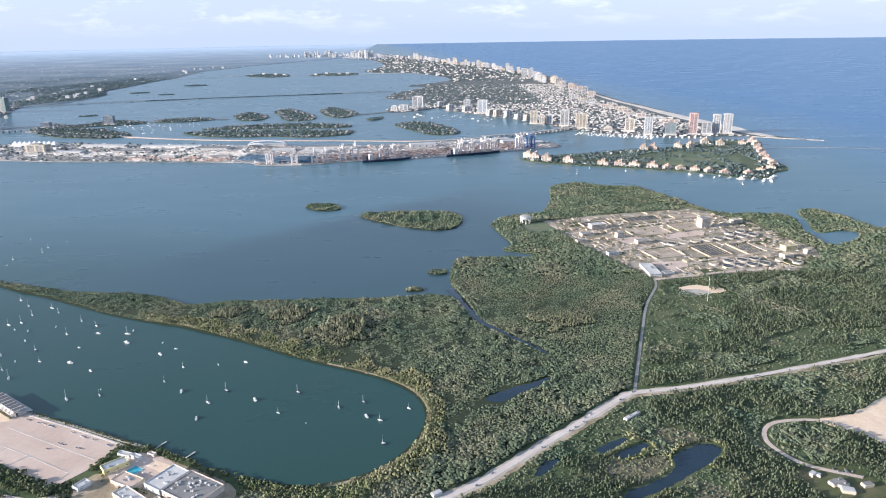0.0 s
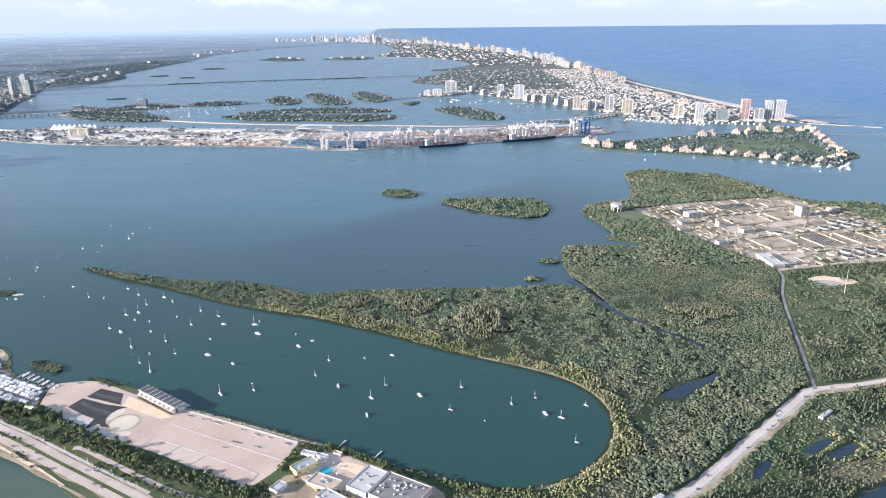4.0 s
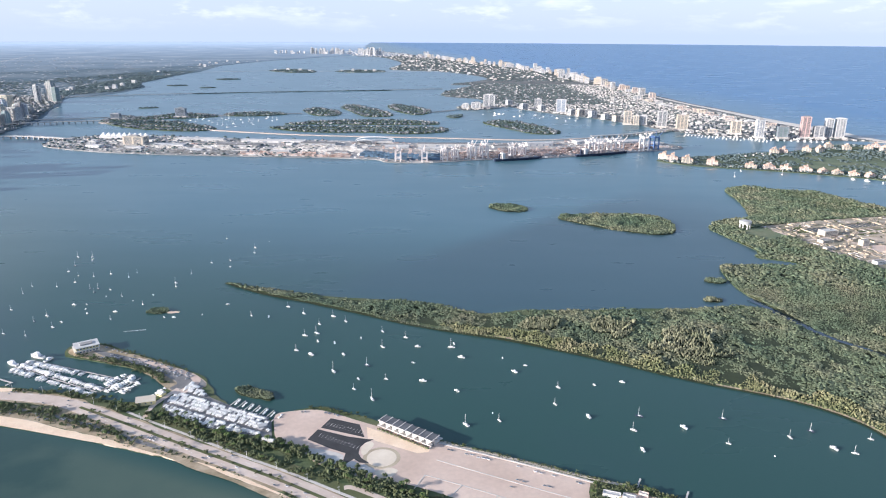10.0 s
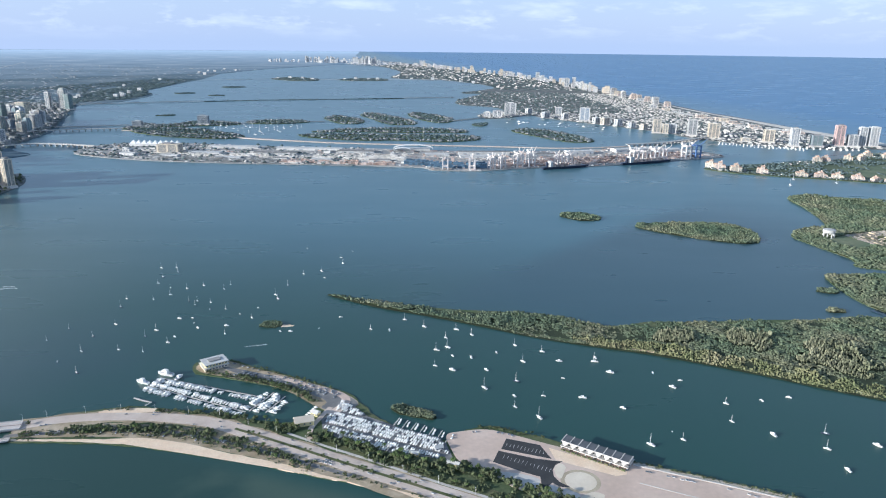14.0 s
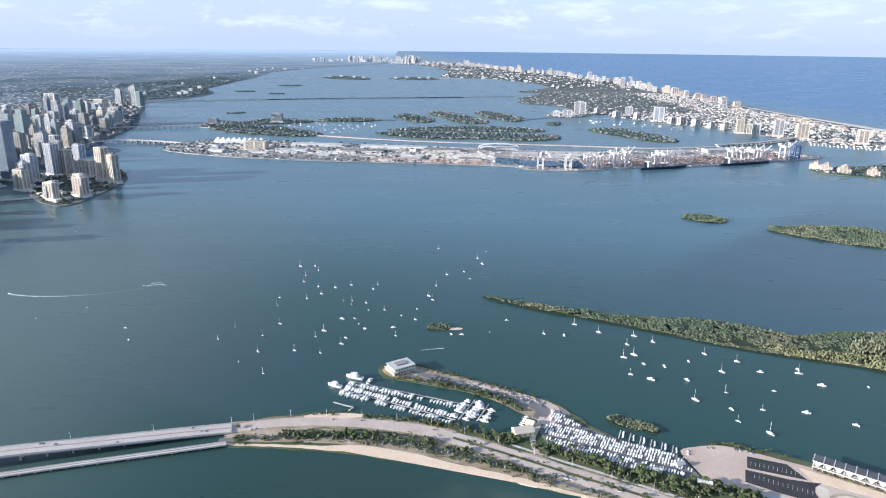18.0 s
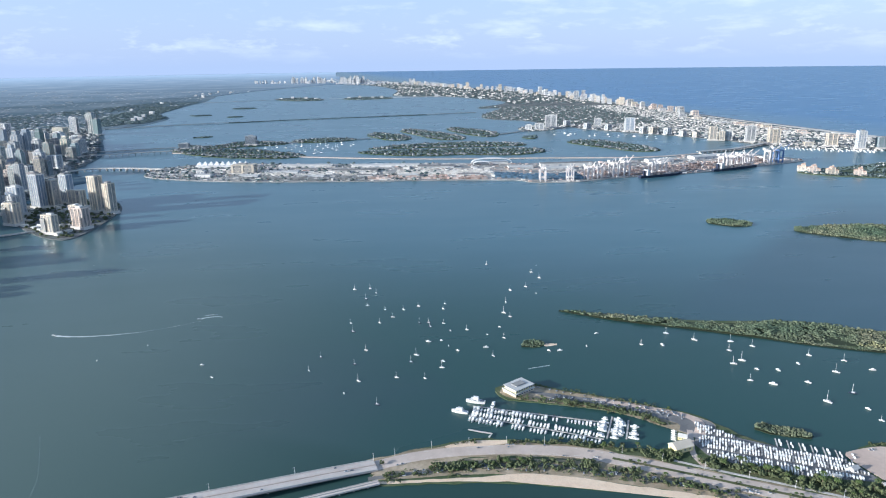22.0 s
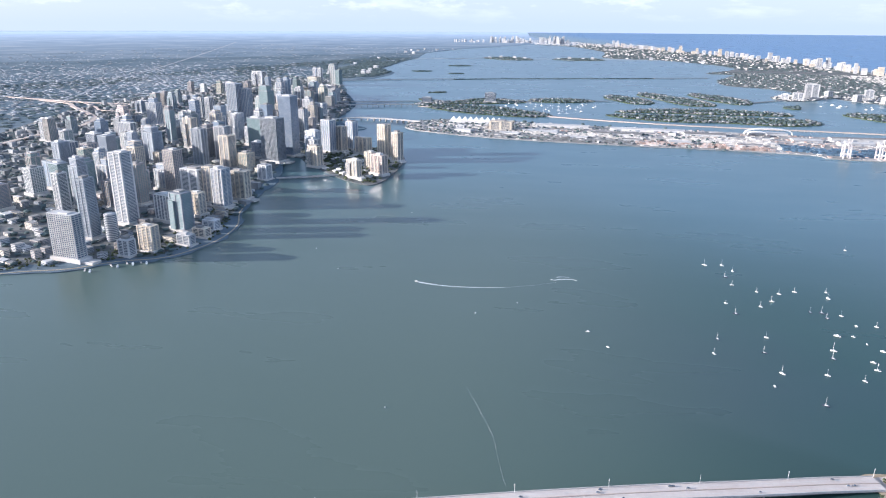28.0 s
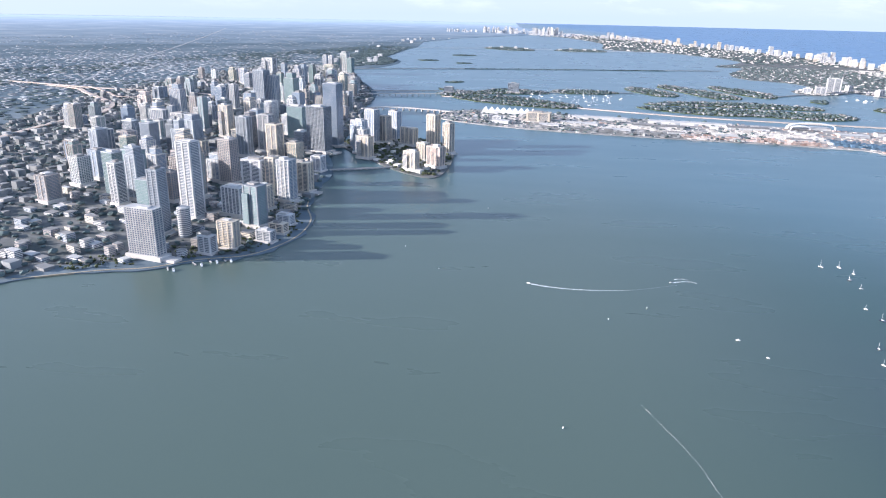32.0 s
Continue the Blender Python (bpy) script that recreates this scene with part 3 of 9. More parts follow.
def lumps(seed, count, spread=0.55, tall=1.0, fat=0.62):
    """Corners and triangles of a crown: some uneven lumps of leaves, about one unit across, standing on z = 0."""
    rng = np.random.default_rng(seed)
    bm = bmesh.new()
    bmesh.ops.create_icosphere(bm, subdivisions=1, radius=1)
    bv = np.array([v.co for v in bm.verts])
    bf = np.array([[v.index for v in f.verts] for f in bm.faces])
    bm.free()
    bf = bf[bv[bf].mean(1)[:, 2] > -0.40]                     # the crown's underside is open
    used, bf = np.unique(bf, return_inverse=True)
    bv, bf = bv[used], bf.reshape(-1, 3)
    vs, fs = [], []
    for i in range(count):
        ang, rad = rng.uniform(0, 6.28), (rng.uniform(0.3, 1) * spread if count > 1 else 0)
        s = fat * rng.uniform(0.7, 1.1) * (0.75 if i and count > 1 else 1)
        q = bv * (s * 0.5 * rng.uniform(0.75, 1.25, (len(bv), 1))) * (1, 1, tall * rng.uniform(0.8, 1.2))
        q += (rad * 0.5 * math.cos(ang), rad * 0.5 * math.sin(ang), tall * (0.28 + (0.22 * rng.uniform(-0.6, 1) if i else 0.16)))
        fs.append(bf + len(bv) * i)
        vs.append(q)
    return np.concatenate(vs), np.concatenate(fs)


def thicket(name, x, y, size, z, material, templates, seed=0, tall=1.0, parent=None):
    """One mesh of many crowns, standing at the points given."""
    rng = np.random.default_rng(seed)
    size, z = np.broadcast_to(size, len(x)), np.broadcast_to(z, len(x))
    vs, fs, n0 = [], [], 0
    pick = rng.integers(0, len(templates), len(x))
    for k, (tv, tf) in enumerate(templates):
        idx = np.where(pick == k)[0]
        if not len(idx):
            continue
        a = rng.uniform(0, 6.28, len(idx))[:, None]
        s = (size[idx] * rng.lognormal(0, 0.19, len(idx)))[:, None]
        hz = s * tall * rng.uniform(0.75, 1.25, (len(idx), 1))
        v = np.stack([x[idx][:, None] + s * (tv[None, :, 0] * np.cos(a) - tv[None, :, 1] * np.sin(a)),
                      y[idx][:, None] + s * (tv[None, :, 0] * np.sin(a) + tv[None, :, 1] * np.cos(a)), z[idx][:, None] + hz * tv[None, :, 2]], -1)
        vs.append(v.reshape(-1, 3))
        fs.append((tf[None] + len(tv) * np.arange(len(idx))[:, None, None]).reshape(-1, 3) + n0)
        n0 += len(tv) * len(idx)
    return raw(name, np.concatenate(vs), np.concatenate(fs), material, parent)


CROWN = [lumps(s, 2) for s in range(10)]
CROWN_LOW = [lumps(s, 1, fat=1.0) for s in range(20, 26)]
CROWN_PINE = [lumps(s, 2, spread=0.3, tall=1.5, fat=0.55) for s in range(30, 36)]

# ---- water ----
ring = [(4900 * math.cos(a), 4900 * math.sin(a)) for a in np.linspace(0, 2 * math.pi, 180, endpoint=False)]
slab("water", ring, 0.0, M["water"], 1.0, label="rippled blue-green bay and open sea", category="water")

# ---- land: the wooded key ----
BASIN_SHORE = [(-116.5, 164.2), (-106, 157), (-96, 152.1), (-84.5, 146), (-74, 140), (-63.6, 135.5), (-54, 131.8), (-45, 127.2), (-37, 122.8), (-29.4, 118),
               (-22, 114), (-15, 110.6), (-8.7, 106.6), (-4.6, 101.8), (-2.9, 96.4), (-3.3, 91.5), (-5, 87), (-8, 83), (-11.7, 80), (-17.6, 78.1),
               (-22.2, 78.3), (-28.7, 80.3), (-37.2, 84.4), (-43.8, 88), (-51.2, 91), (-57.4, 93.9), (-64, 96.8), (-68.4, 98.8)]
CAUSEWAY_SHORE = [(-77, 103.8), (-82.3, 106.6), (-87, 108.4), (-91, 106.8), (-93.5, 105), (-97, 106.3), (-100.3, 108.6), (-103.6, 111.8), (-105.7, 115.3), (-109, 119.5),
                  (-118.6, 125.4), (-125.2, 128.8), (-131, 132), (-135.8, 130.4), (-134.6, 126.8), (-128, 124.3), (-121.7, 122), (-116.3, 118.8),
                  (-113, 115.5), (-113.3, 112.8), (-115, 110.4), (-120.6, 111), (-126, 112.6), (-131.6, 113.9), (-137.5, 115.2), (-141, 115.8),
                  (-148.6, 114.3), (-156.4, 111.2), (-155.6, 109.2), (-155.4, 106.6)]
SOUTH_SHORE = [(-149.6, 106), (-143.5, 105.7), (-135.5, 104.5), (-126, 101.9), (-117.5, 99.3), (-112, 97.3), (-105.5, 95.2), (-98, 92), (-91, 88), (-86, 85),
               (-78, 79.5), (-60, 67), (-20, 42), (60, 10), (150, 20), (200, 120), (180, 180), (133, 198)]
NORTH_SHORE = [(129, 209.5), (124.7, 221.7), (118, 219), (115, 208), (111.6, 194), (120, 195.5), (123, 191.6), (113.4, 182.6), (108.2, 182), (107.6, 189),
               (109.2, 198.7), (112.7, 212.7), (105.4, 217), (96.4, 217.5), (89.2, 223.4), (84.8, 238.7), (76, 258), (62.2, 265), (51.8, 269), (42.8, 262),
               (39.8, 243), (33.7, 222.6), (27.8, 220.7), (19.8, 216), (15.6, 209.3), (16.8, 201.4), (19.7, 187.5), (16.8, 181.7), (24, 177.8),
               (24.5, 174.6), (17.8, 176), (10, 175.5), (4.7, 175), (2.3, 167.4), (1.6, 157), (3.6, 148), (1.2, 147.2), (-3.3, 148.6), (-11, 146.9),
               (-24, 147.2), (-39.5, 146.5), (-50, 146.8), (-56.4, 144.8), (-61.5, 146.2), (-67.8, 150.2), (-77, 152.7), (-91.4, 155.2), (-103.8, 159.2)]
KEY = smooth(BASIN_SHORE + CAUSEWAY_SHORE + SOUTH_SHORE + NORTH_SHORE, 4, amp=0.10, seed=3)
slab("ground", KEY, 0.10, M["scrub"], label="wooded key with scrub and bare patches", category="ground")

PLANT = [(32.2, 211.8), (55.7, 218.9), (84, 224.5), (88.2, 220.4), (96.8, 205.5), (102.2, 178.7), (100.5, 171.3), (88.5, 160.6), (69.6, 159.4), (52.2, 155.4),
         (46.3, 167.2), (40.6, 182.2)]
FIELD = [(23.5, 206.9), (32.1, 211.1), (35.5, 200.5), (26.8, 196)]
SHORE_ROAD = smooth([(-6, 71), (-0.1, 75.3), (4.5, 78.4), (8.7, 82), (13.2, 86), (18.1, 90.3), (23.4, 95), (27.9, 98.9), (31.4, 101.5), (39.5, 102.9),
                     (50.2, 105.6), (61.6, 108.9), (73.9, 112.7), (82.6, 115.5), (130, 131)], 5, False)
PLANT_ROAD = smooth([(31.8, 101.8), (35.6, 113.1), (40.7, 128.1), (45, 140.1), (50.3, 151), (51.5, 156)], 5, False)
LOOP_ROAD = smooth([(56, 78), (50, 81), (47.6, 84.8), (47.3, 87.6), (48.7, 90.4), (51.5, 92), (56.9, 92.3), (61, 90.5), (64.5, 86), (70, 78)], 6, False)
SANDPIT = smooth([(57.6, 92.2), (63.9, 93.9), (72.1, 98.8), (84, 100), (82, 84), (66, 84.6), (61.5, 88.6)], 5, amp=0.15, seed=5)
POND = smooth([(6.7, 100.3), (10.8, 103.5), (14.9, 105.4), (18.1, 107.4), (16.7, 104.9), (12.5, 102), (9.4, 99.3)], 5, amp=0.1, seed=6)
LAGOON = smooth([(39, 86.3), (39.8, 85.2), (38.6, 83.3), (37, 81.8), (35.1, 80.5), (33.1, 79.2), (30.6, 77.4), (27.9, 75.8), (25.7, 74.8), (24, 73), (23, 74.4), (24, 76), (26, 76.8), (28.6, 78.2), (30.4, 79.4), (31.8, 81.2),
                 (32.4, 83.2), (33.7, 84.6), (35.2, 85.4), (37.2, 86.3)], 4, amp=0.06, seed=7)
LAGOON_B = smooth([(24.1, 84.1), (25.3, 84.9), (27.2, 86), (29.1, 86.9), (29.6, 86.1), (27.7, 84.6), (25.8, 83.5), (24.5, 83.2)], 4, amp=0.05, seed=8)
LAGOON_C = smooth([(21.8, 85.6), (23.7, 86.9), (25.6, 87.9), (26.7, 88.3), (26.9, 87.3), (24.8, 86), (23.3, 84.9), (22.2, 84.6)], 4, amp=0.05, seed=9)
# outline of a shadow by the road, laid as a dark slab
SHADOW_PATCH = smooth([(12.2, 80.1), (13.5, 82.2), (15.7, 83.5), (16, 82.6), (14.2, 80.7), (12.7, 79.5)], 4, amp=0.05, seed=17)
MARSHES = [smooth(q, 4, amp=0.1, seed=18) for q in ([(22.2, 81.4), (24, 82.8), (26.4, 82.8), (30.2, 83.8), (31.2, 82.6), (30.8, 81), (29.4, 79.4), (27.1, 78.2), (24.2, 78), (22.2, 79.2)],
                                                  [(31.4, 89.3), (32.8, 90.8), (35, 90.9), (38.1, 88.8), (38.4, 87.6), (35.6, 86.8), (33.2, 86), (32.4, 86.9)],
                                                  [(33.8, 78), (35.5, 77), (37.1, 75.8), (36, 73.3), (32.2, 73.4), (32.8, 75.7)])]
MEADOWS = [smooth(q, 4, amp=0.25, seed=19) for q in ([(46.3, 147.5), (55.5, 152), (63.8, 152.4), (66.4, 142.3), (58.9, 135.4), (51.2, 133.3), (51.6, 126.1), (50.4, 119.5), (46.5, 115), (42.9, 118.8), (38.6, 116), (42.6, 133.7)],
                                                   [(54, 109.6), (64, 113.4), (73.4, 115.9), (83.5, 119), (84.3, 115.3), (71.2, 111.4), (61.5, 108.4), (54.4, 106)],
                                                   [(63.4, 121.5), (75.6, 127.8), (75.1, 123.7), (66.3, 118.4), (59.6, 115.5)], [(80.2, 136.7), (87.9, 137.3), (87.3, 134.1), (79.6, 133.2)])]
for q in MARSHES:
    slab("marsh", q, 0.118, M["marsh"], 0.04, label="brownish dry marsh between lagoons", category="marsh")
# dark water colour used here to paint that shadow
slab("lagoon", SHADOW_PATCH, 0.12, M["pond"], 0.05, label="dark patch put for shade beside the coastal road", category="lagoon")
CREEK = smooth([(1.5, 152), (3.4, 146), (5.4, 139.4), (7.4, 133), (11.6, 127), (15.7, 122), (19.5, 117)], 6, False, amp=0.1, seed=10)
slab("pond", POND, 0.12, M["pond"], 0.05, label="dark mangrove pond", category="pond")
slab("lagoon", LAGOON, 0.12, M["pond"], 0.05, label="dark blue lagoon among trees", category="lagoon")
slab("lagoon", LAGOON_B, 0.12, M["pond"], 0.05, label="small dark lagoon among trees", category="lagoon")
slab("lagoon", LAGOON_C, 0.12, M["pond"], 0.05, label="small dark lagoon among trees", category="lagoon")
strip("creek", CREEK, np.linspace(2.0, 0.7, len(CREEK)), 0.12, M["pond"], 0.02, label="narrow dark tidal creek")
slab("plant_yard", PLANT, 0.13, M["plantfloor"], 0.05, label="tan gravel yard of the treatment plant", category="yard")
slab("playing_field", FIELD, 0.14, M["fairway"], 0.05, label="mown green field", category="field")
slab("sand_patch", smooth([(55.6, 150.2), (60.4, 151.4), (64.8, 149.4), (65.4, 147.6), (61.4, 146.4), (57, 146.8)], 4, amp=0.2, seed=15), 0.128, M["sand"], 0.05, label="bare sandy patch beside the mast", category="sand")
PARK_YARD = smooth([(48.4, 79.6), (52.6, 80.6), (56.4, 79.4), (58.4, 75), (55, 72), (49.6, 73.8), (47.6, 77)], 4, amp=0.15, seed=16)
slab("park_yard", PARK_YARD, 0.126, M["grass"], 0.05, label="dry lawn around the park houses", category="yard")
slab("sandpit", SANDPIT, 0.13, M["sand"], 0.05, label="bare pale sand", category="sand")
strip("verge", SHORE_ROAD, np.interp(np.arange(len(SHORE_ROAD)), [0, 38, 46, 70], [1.9, 1.8, 1.3, 1.1]) * np.random.default_rng(14).uniform(0.75, 1.2, len(SHORE_ROAD)), 0.125, M["crushed"], 0.02, label="dusty road shoulder")
strip("road", SHORE_ROAD, np.interp(np.arange(len(SHORE_ROAD)), [0, 38, 46, 70], [1.0, 0.95, 0.75, 0.65]), 0.14, M["paledeck"], 0.02, label="pale coastal road")
way = np.gradient(SHORE_ROAD, axis=0)
way /= np.linalg.norm(way, axis=1)[:, None]
strip("bare_verge", SHORE_ROAD + 1.15 * np.column_stack([way[:, 1], -way[:, 0]]), 0.9 * np.random.default_rng(15).uniform(0.5, 1.2, len(SHORE_ROAD)), 0.121, M["dirt"], 0.02, label="strip of bare sandy earth beside the coastal road")
strip("road", PLANT_ROAD, 0.55, 0.142, M["tarmac"], 0.02, label="grey access road")
strip("road", LOOP_ROAD, 0.7, 0.136, M["road"], 0.02, label="curving park road")

# darker floor, visible where the canopy has gaps
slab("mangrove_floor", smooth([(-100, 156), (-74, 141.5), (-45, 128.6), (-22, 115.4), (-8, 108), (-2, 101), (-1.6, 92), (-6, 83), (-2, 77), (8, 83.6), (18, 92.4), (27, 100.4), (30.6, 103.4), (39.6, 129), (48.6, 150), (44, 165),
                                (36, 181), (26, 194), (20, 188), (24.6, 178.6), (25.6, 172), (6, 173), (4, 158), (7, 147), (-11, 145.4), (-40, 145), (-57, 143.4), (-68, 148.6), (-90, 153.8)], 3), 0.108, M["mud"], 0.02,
     label="dark floor that shows through the mangrove gaps", category="ground")
strip("sandy_rim", smooth(BASIN_SHORE[10:20], 5, False), 0.5, 0.107, M["dirt"], 0.02, side=0.3, label="narrow pale strand of the basin")
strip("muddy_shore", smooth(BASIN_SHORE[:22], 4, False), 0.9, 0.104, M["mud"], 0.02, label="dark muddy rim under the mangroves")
# woods of the key
keep_out = lambda x, y: ((away(SHORE_ROAD, x, y) < 1.35) | (away(PLANT_ROAD, x, y) < 0.75) | (away(LOOP_ROAD, x, y) < 0.8) | inside(PLANT, x, y) | inside(FIELD, x, y)
                         | inside(SANDPIT, x, y) | inside(PARK_YARD, x, y) | inside(POND, x, y) | inside(LAGOON, x, y) | inside(LAGOON_B, x, y) | inside(LAGOON_C, x, y) | inside(SHADOW_PATCH, x, y)
                         | (away(POND, x, y, True) < 0.45) | (away(LAGOON, x, y, True) < 0.45) | (away(LAGOON_B, x, y, True) < 0.3) | (away(LAGOON_C, x, y, True) < 0.3))
WOOD = smooth(BASIN_SHORE[:22] + [(-28, 76), (-30, 66), (20, 50), (90, 55), (150, 70), (165, 150), (150, 190)] + [(133, 198)] + NORTH_SHORE, 4, amp=0.1, seed=3)
wx, wy = scatter(WOOD, 0.345, 11)
keep = ~keep_out(wx, wy) & (away(CREEK, wx, wy) > np.clip(1.0 - 0.017 * (152 - wy), 0.4, 1))
wx, wy = wx[keep], wy[keep]
shore_gap = away(smooth(BASIN_SHORE[:22], 3, False), wx, wy)
patch = np.array([noise.noise((a * 0.09, b * 0.09, 0.3)) for a, b in zip(wx, wy)])
fine = np.array([noise.noise((a * 0.3, b * 0.3, 7.3)) for a, b in zip(wx, wy)])
east = wx > np.interp(wy, PLANT_ROAD[:, 1], PLANT_ROAD[:, 0])
south = wy < np.interp(wx, SHORE_ROAD[:, 0], SHORE_ROAD[:, 1])
streaks = np.array([noise.noise((a * 0.05, b * 0.15, 4.1)) for a, b in zip(wx, wy)])
rings = np.abs(np.array([noise.noise((a * 0.10, b * 0.10, 8.7)) for a, b in zip(wx, wy)]))
marshy = np.any([inside(q, wx, wy) for q in MARSHES], axis=0)
meadow = np.any([inside(q, wx, wy) for q in MEADOWS], axis=0) & (fine > -0.24)
glade = meadow | marshy | east & ~south & (streaks + 0.45 * fine > 0.30) | south & (rings + 0.12 * fine > 0.36) & (patch > -0.2)
far = wy > 160
pool_gap = np.minimum(away(LAGOON, wx, wy, True), np.minimum(away(LAGOON_B, wx, wy, True), away(LAGOON_C, wx, wy, True)))
# basin fringe, plus lagoon rims whose sunlight is put into the leaf colour
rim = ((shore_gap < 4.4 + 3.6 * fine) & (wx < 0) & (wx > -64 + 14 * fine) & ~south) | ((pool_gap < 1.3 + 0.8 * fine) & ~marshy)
ashen = ~east & ~south & ~rim & ((np.hypot((wx + 21) / 6.5, (wy - 129) / 7) + 0.6 * fine < 0.9) | (np.hypot((wx + 47.5) / 4.5, (wy - 139) / 3.2) + 0.6 * fine < 0.9) | (np.hypot((wx + 35) / 6, (wy - 136) / 5) + 1.1 * fine < 0.75) | (np.hypot((wx - 24) / 9, (wy - 132) / 7) + 0.7 * fine < 0.6))
pine = (east | south) & ~glade & (patch < 0.12) & ~far
outer = (wx > np.interp(wy, [74, 100, 150, 200, 250], [61, 77, 109, 140, 172])) | (wy < 70)
thin = np.random.default_rng(5).uniform(0, 1, len(wx)) < np.where(outer, 0.12, np.where(far, 0.46, np.where(pine, 0.72, 1.0)))
size = np.where(outer, 1.5, np.where(far, 0.74, 0.475)) * (1 + 0.25 * patch)
clump = np.array([noise.noise((a * 0.62, b * 0.62, 3.9)) for a, b in zip(wx, wy)])
lift_up = 0.12 + 0.34 * patch + 0.34 * fine + 0.15 * clump
size = size * (1 + 0.18 * clump)
even = ~east & ~south & (wx + 0.55 * wy > 88)            # the low even stand beyond the creek
size, lift_up = np.where(even & ~far, size * 0.84, size), np.where(even, 0.14 + 0.16 * patch + 0.20 * fine, lift_up)
gap_here = (clump < -0.46) & ~far & ~even
for nm, pick, mt, tmpl, tall, label in (
        ("mangrove_wood", ~(glade | rim | ashen | pine | far | gap_here) & thin, "mangrove", CROWN_LOW, 0.60, "dense dark green mangrove canopy"),
        ("mangrove_wood", (far & ~(glade | pine)) & thin, "mangrove", CROWN_LOW, 0.62, "dense mangrove canopy beyond the creek"),
        ("casuarina_grove", ashen & ~glade & ~gap_here, "ashen", CROWN_PINE, 1.7, "pale grey-green casuarina grove"),
        ("shore_thicket", rim & ~glade, "fringe", CROWN, 0.95, "pale olive shore thicket, painted sunlit round the lagoons"),
        ("pine_wood", pine & thin, "pine", CROWN_PINE, 1.35, "dark green pine and scrub woodland")):
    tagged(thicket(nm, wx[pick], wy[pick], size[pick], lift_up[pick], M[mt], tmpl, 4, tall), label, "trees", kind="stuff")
pick = glade & (np.hypot((wx - 60) / 1.7, wy - 148.8) > 2.9) & (np.random.default_rng(6).uniform(0, 1, len(wx)) < np.where(meadow, 0.14 + 0.9 * np.clip(clump, 0, 0.5), 0.42)) & ~outer
tagged(thicket("scrub", wx[pick], wy[pick], 0.34 + 0.3 * np.clip(clump[pick], 0, 0.6), 0.06, M["mangrove"], CROWN_LOW, 9, 0.7), "low scattered bushes in the clearings", "bushes", kind="stuff")

# mangrove islets
ISLETS = (("islet", [(-48.6, 236.5), (-45.7, 240.4), (-39.3, 239.5), (-35.8, 233.8), (-38, 230.2), (-44, 230.6)], 0.95),
          ("islet", [(-27.6, 221.6), (-23.8, 226), (-8.3, 226.3), (3.3, 224.4), (6.6, 215.6), (3.8, 206), (-2.4, 203), (-13.1, 208), (-22.6, 215.6)], 0.95),
          ("islet", [(-128, 146.6), (-126.8, 149), (-124.6, 148.8), (-123.8, 146.8), (-125.7, 145.8)], 0.7),
          ("islet", [(-101.4, 113.9), (-99.6, 115.2), (-97, 114), (-94.6, 111.9), (-95.3, 110.5), (-99, 111.9)], 0.6),
          ("islet", [(-9, 151.6), (-7.4, 153.4), (-5, 152.8), (-5.2, 151), (-7.6, 150.6)], 0.8),
          ("islet", [(-4, 163.6), (-2.6, 165.8), (0.6, 165.6), (1, 163), (-1.6, 162.2)], 0.8))
for i, (nm, pts, gap) in enumerate(ISLETS):
    line = smooth(pts, 5, amp=0.12, seed=20 + i)
    slab("islet", line, 0.06, M["mud"], label="low mangrove islet in the bay", category="islet")
    ix, iy = scatter(line, gap * 0.37, 30 + i)
    rise = np.array([noise.noise((a * 0.3, b * 0.3, 6.1)) for a, b in zip(ix, iy)])
    tagged(thicket("islet_trees", ix, iy, gap * 0.52 * (1 + 0.4 * rise), 0.16 + 0.35 * rise, M["mangrove"], CROWN_LOW, 40 + i, 0.85), "mangrove trees that cover an islet", "trees", kind="stuff")

slab("sandbar", smooth([(-124.2, 146.9), (-122.9, 147.5), (-121.4, 147.2), (-121.8, 146.5), (-123.2, 146.2)], 4, amp=0.08, seed=27), 0.03, M["sand"], 0.1, label="small white sandbar beside an islet", category="sand")

# ---- land: port, islands, beach town, mainland ----
PORT = smooth([(-268, 378), (-264, 366), (-250, 357), (-222, 346), (-181, 338.5), (-128, 333), (-93, 327.5), (-87, 320.5), (-66, 319), (-45, 326), (-24, 329), (5, 337), (37, 350),
               (55, 356), (64, 362), (60, 378), (46, 391), (29, 394), (-12, 381), (-59, 376), (-103, 384), (-165, 392), (-197, 398), (-217, 403), (-247, 406), (-264, 396)], 3, amp=0.15, seed=50)
slab("port_island", PORT, 0.25, M["quay"], 0.8, label="long paved harbour island with quays", category="harbour")
FISHER = smooth([(38, 326), (47, 314), (68, 304), (82, 298.5), (97, 291), (112, 283), (120, 275), (131, 271), (139, 281), (150, 290), (153, 310), (160, 336), (171, 366), (160, 373),
                 (142, 370), (117, 352), (98, 348), (79, 341), (61, 336), (49, 332)], 4, amp=0.2, seed=51)
slab("garden_island", FISHER, 0.2, M["golf"], 0.6, label="green island with golf lawns", category="island")
TOWN_SEA = [(199, 370), (192, 381), (184, 405), (183, 426), (174, 479), (166, 549), (157, 626), (152, 764), (145, 938), (117, 1199), (68, 1376), (2, 1614), (-93, 2001), (-224, 2380)]
TOWN_BAY = [(-330, 2380), (-260, 1900), (-174, 1768), (-113, 1433), (-128, 1193), (-100, 1142), (-47, 1116), (4, 1002), (11, 915), (-39, 826), (-14, 811), (-30, 767), (-52, 705),
            (-49, 661), (-25, 645), (-16, 605), (-42, 572), (-40, 543), (-18, 552), (-2, 572), (6, 550), (31, 513), (49, 490), (68, 461), (73, 441), (82, 424), (99, 404), (120, 394),
            (140, 387), (171, 387)]
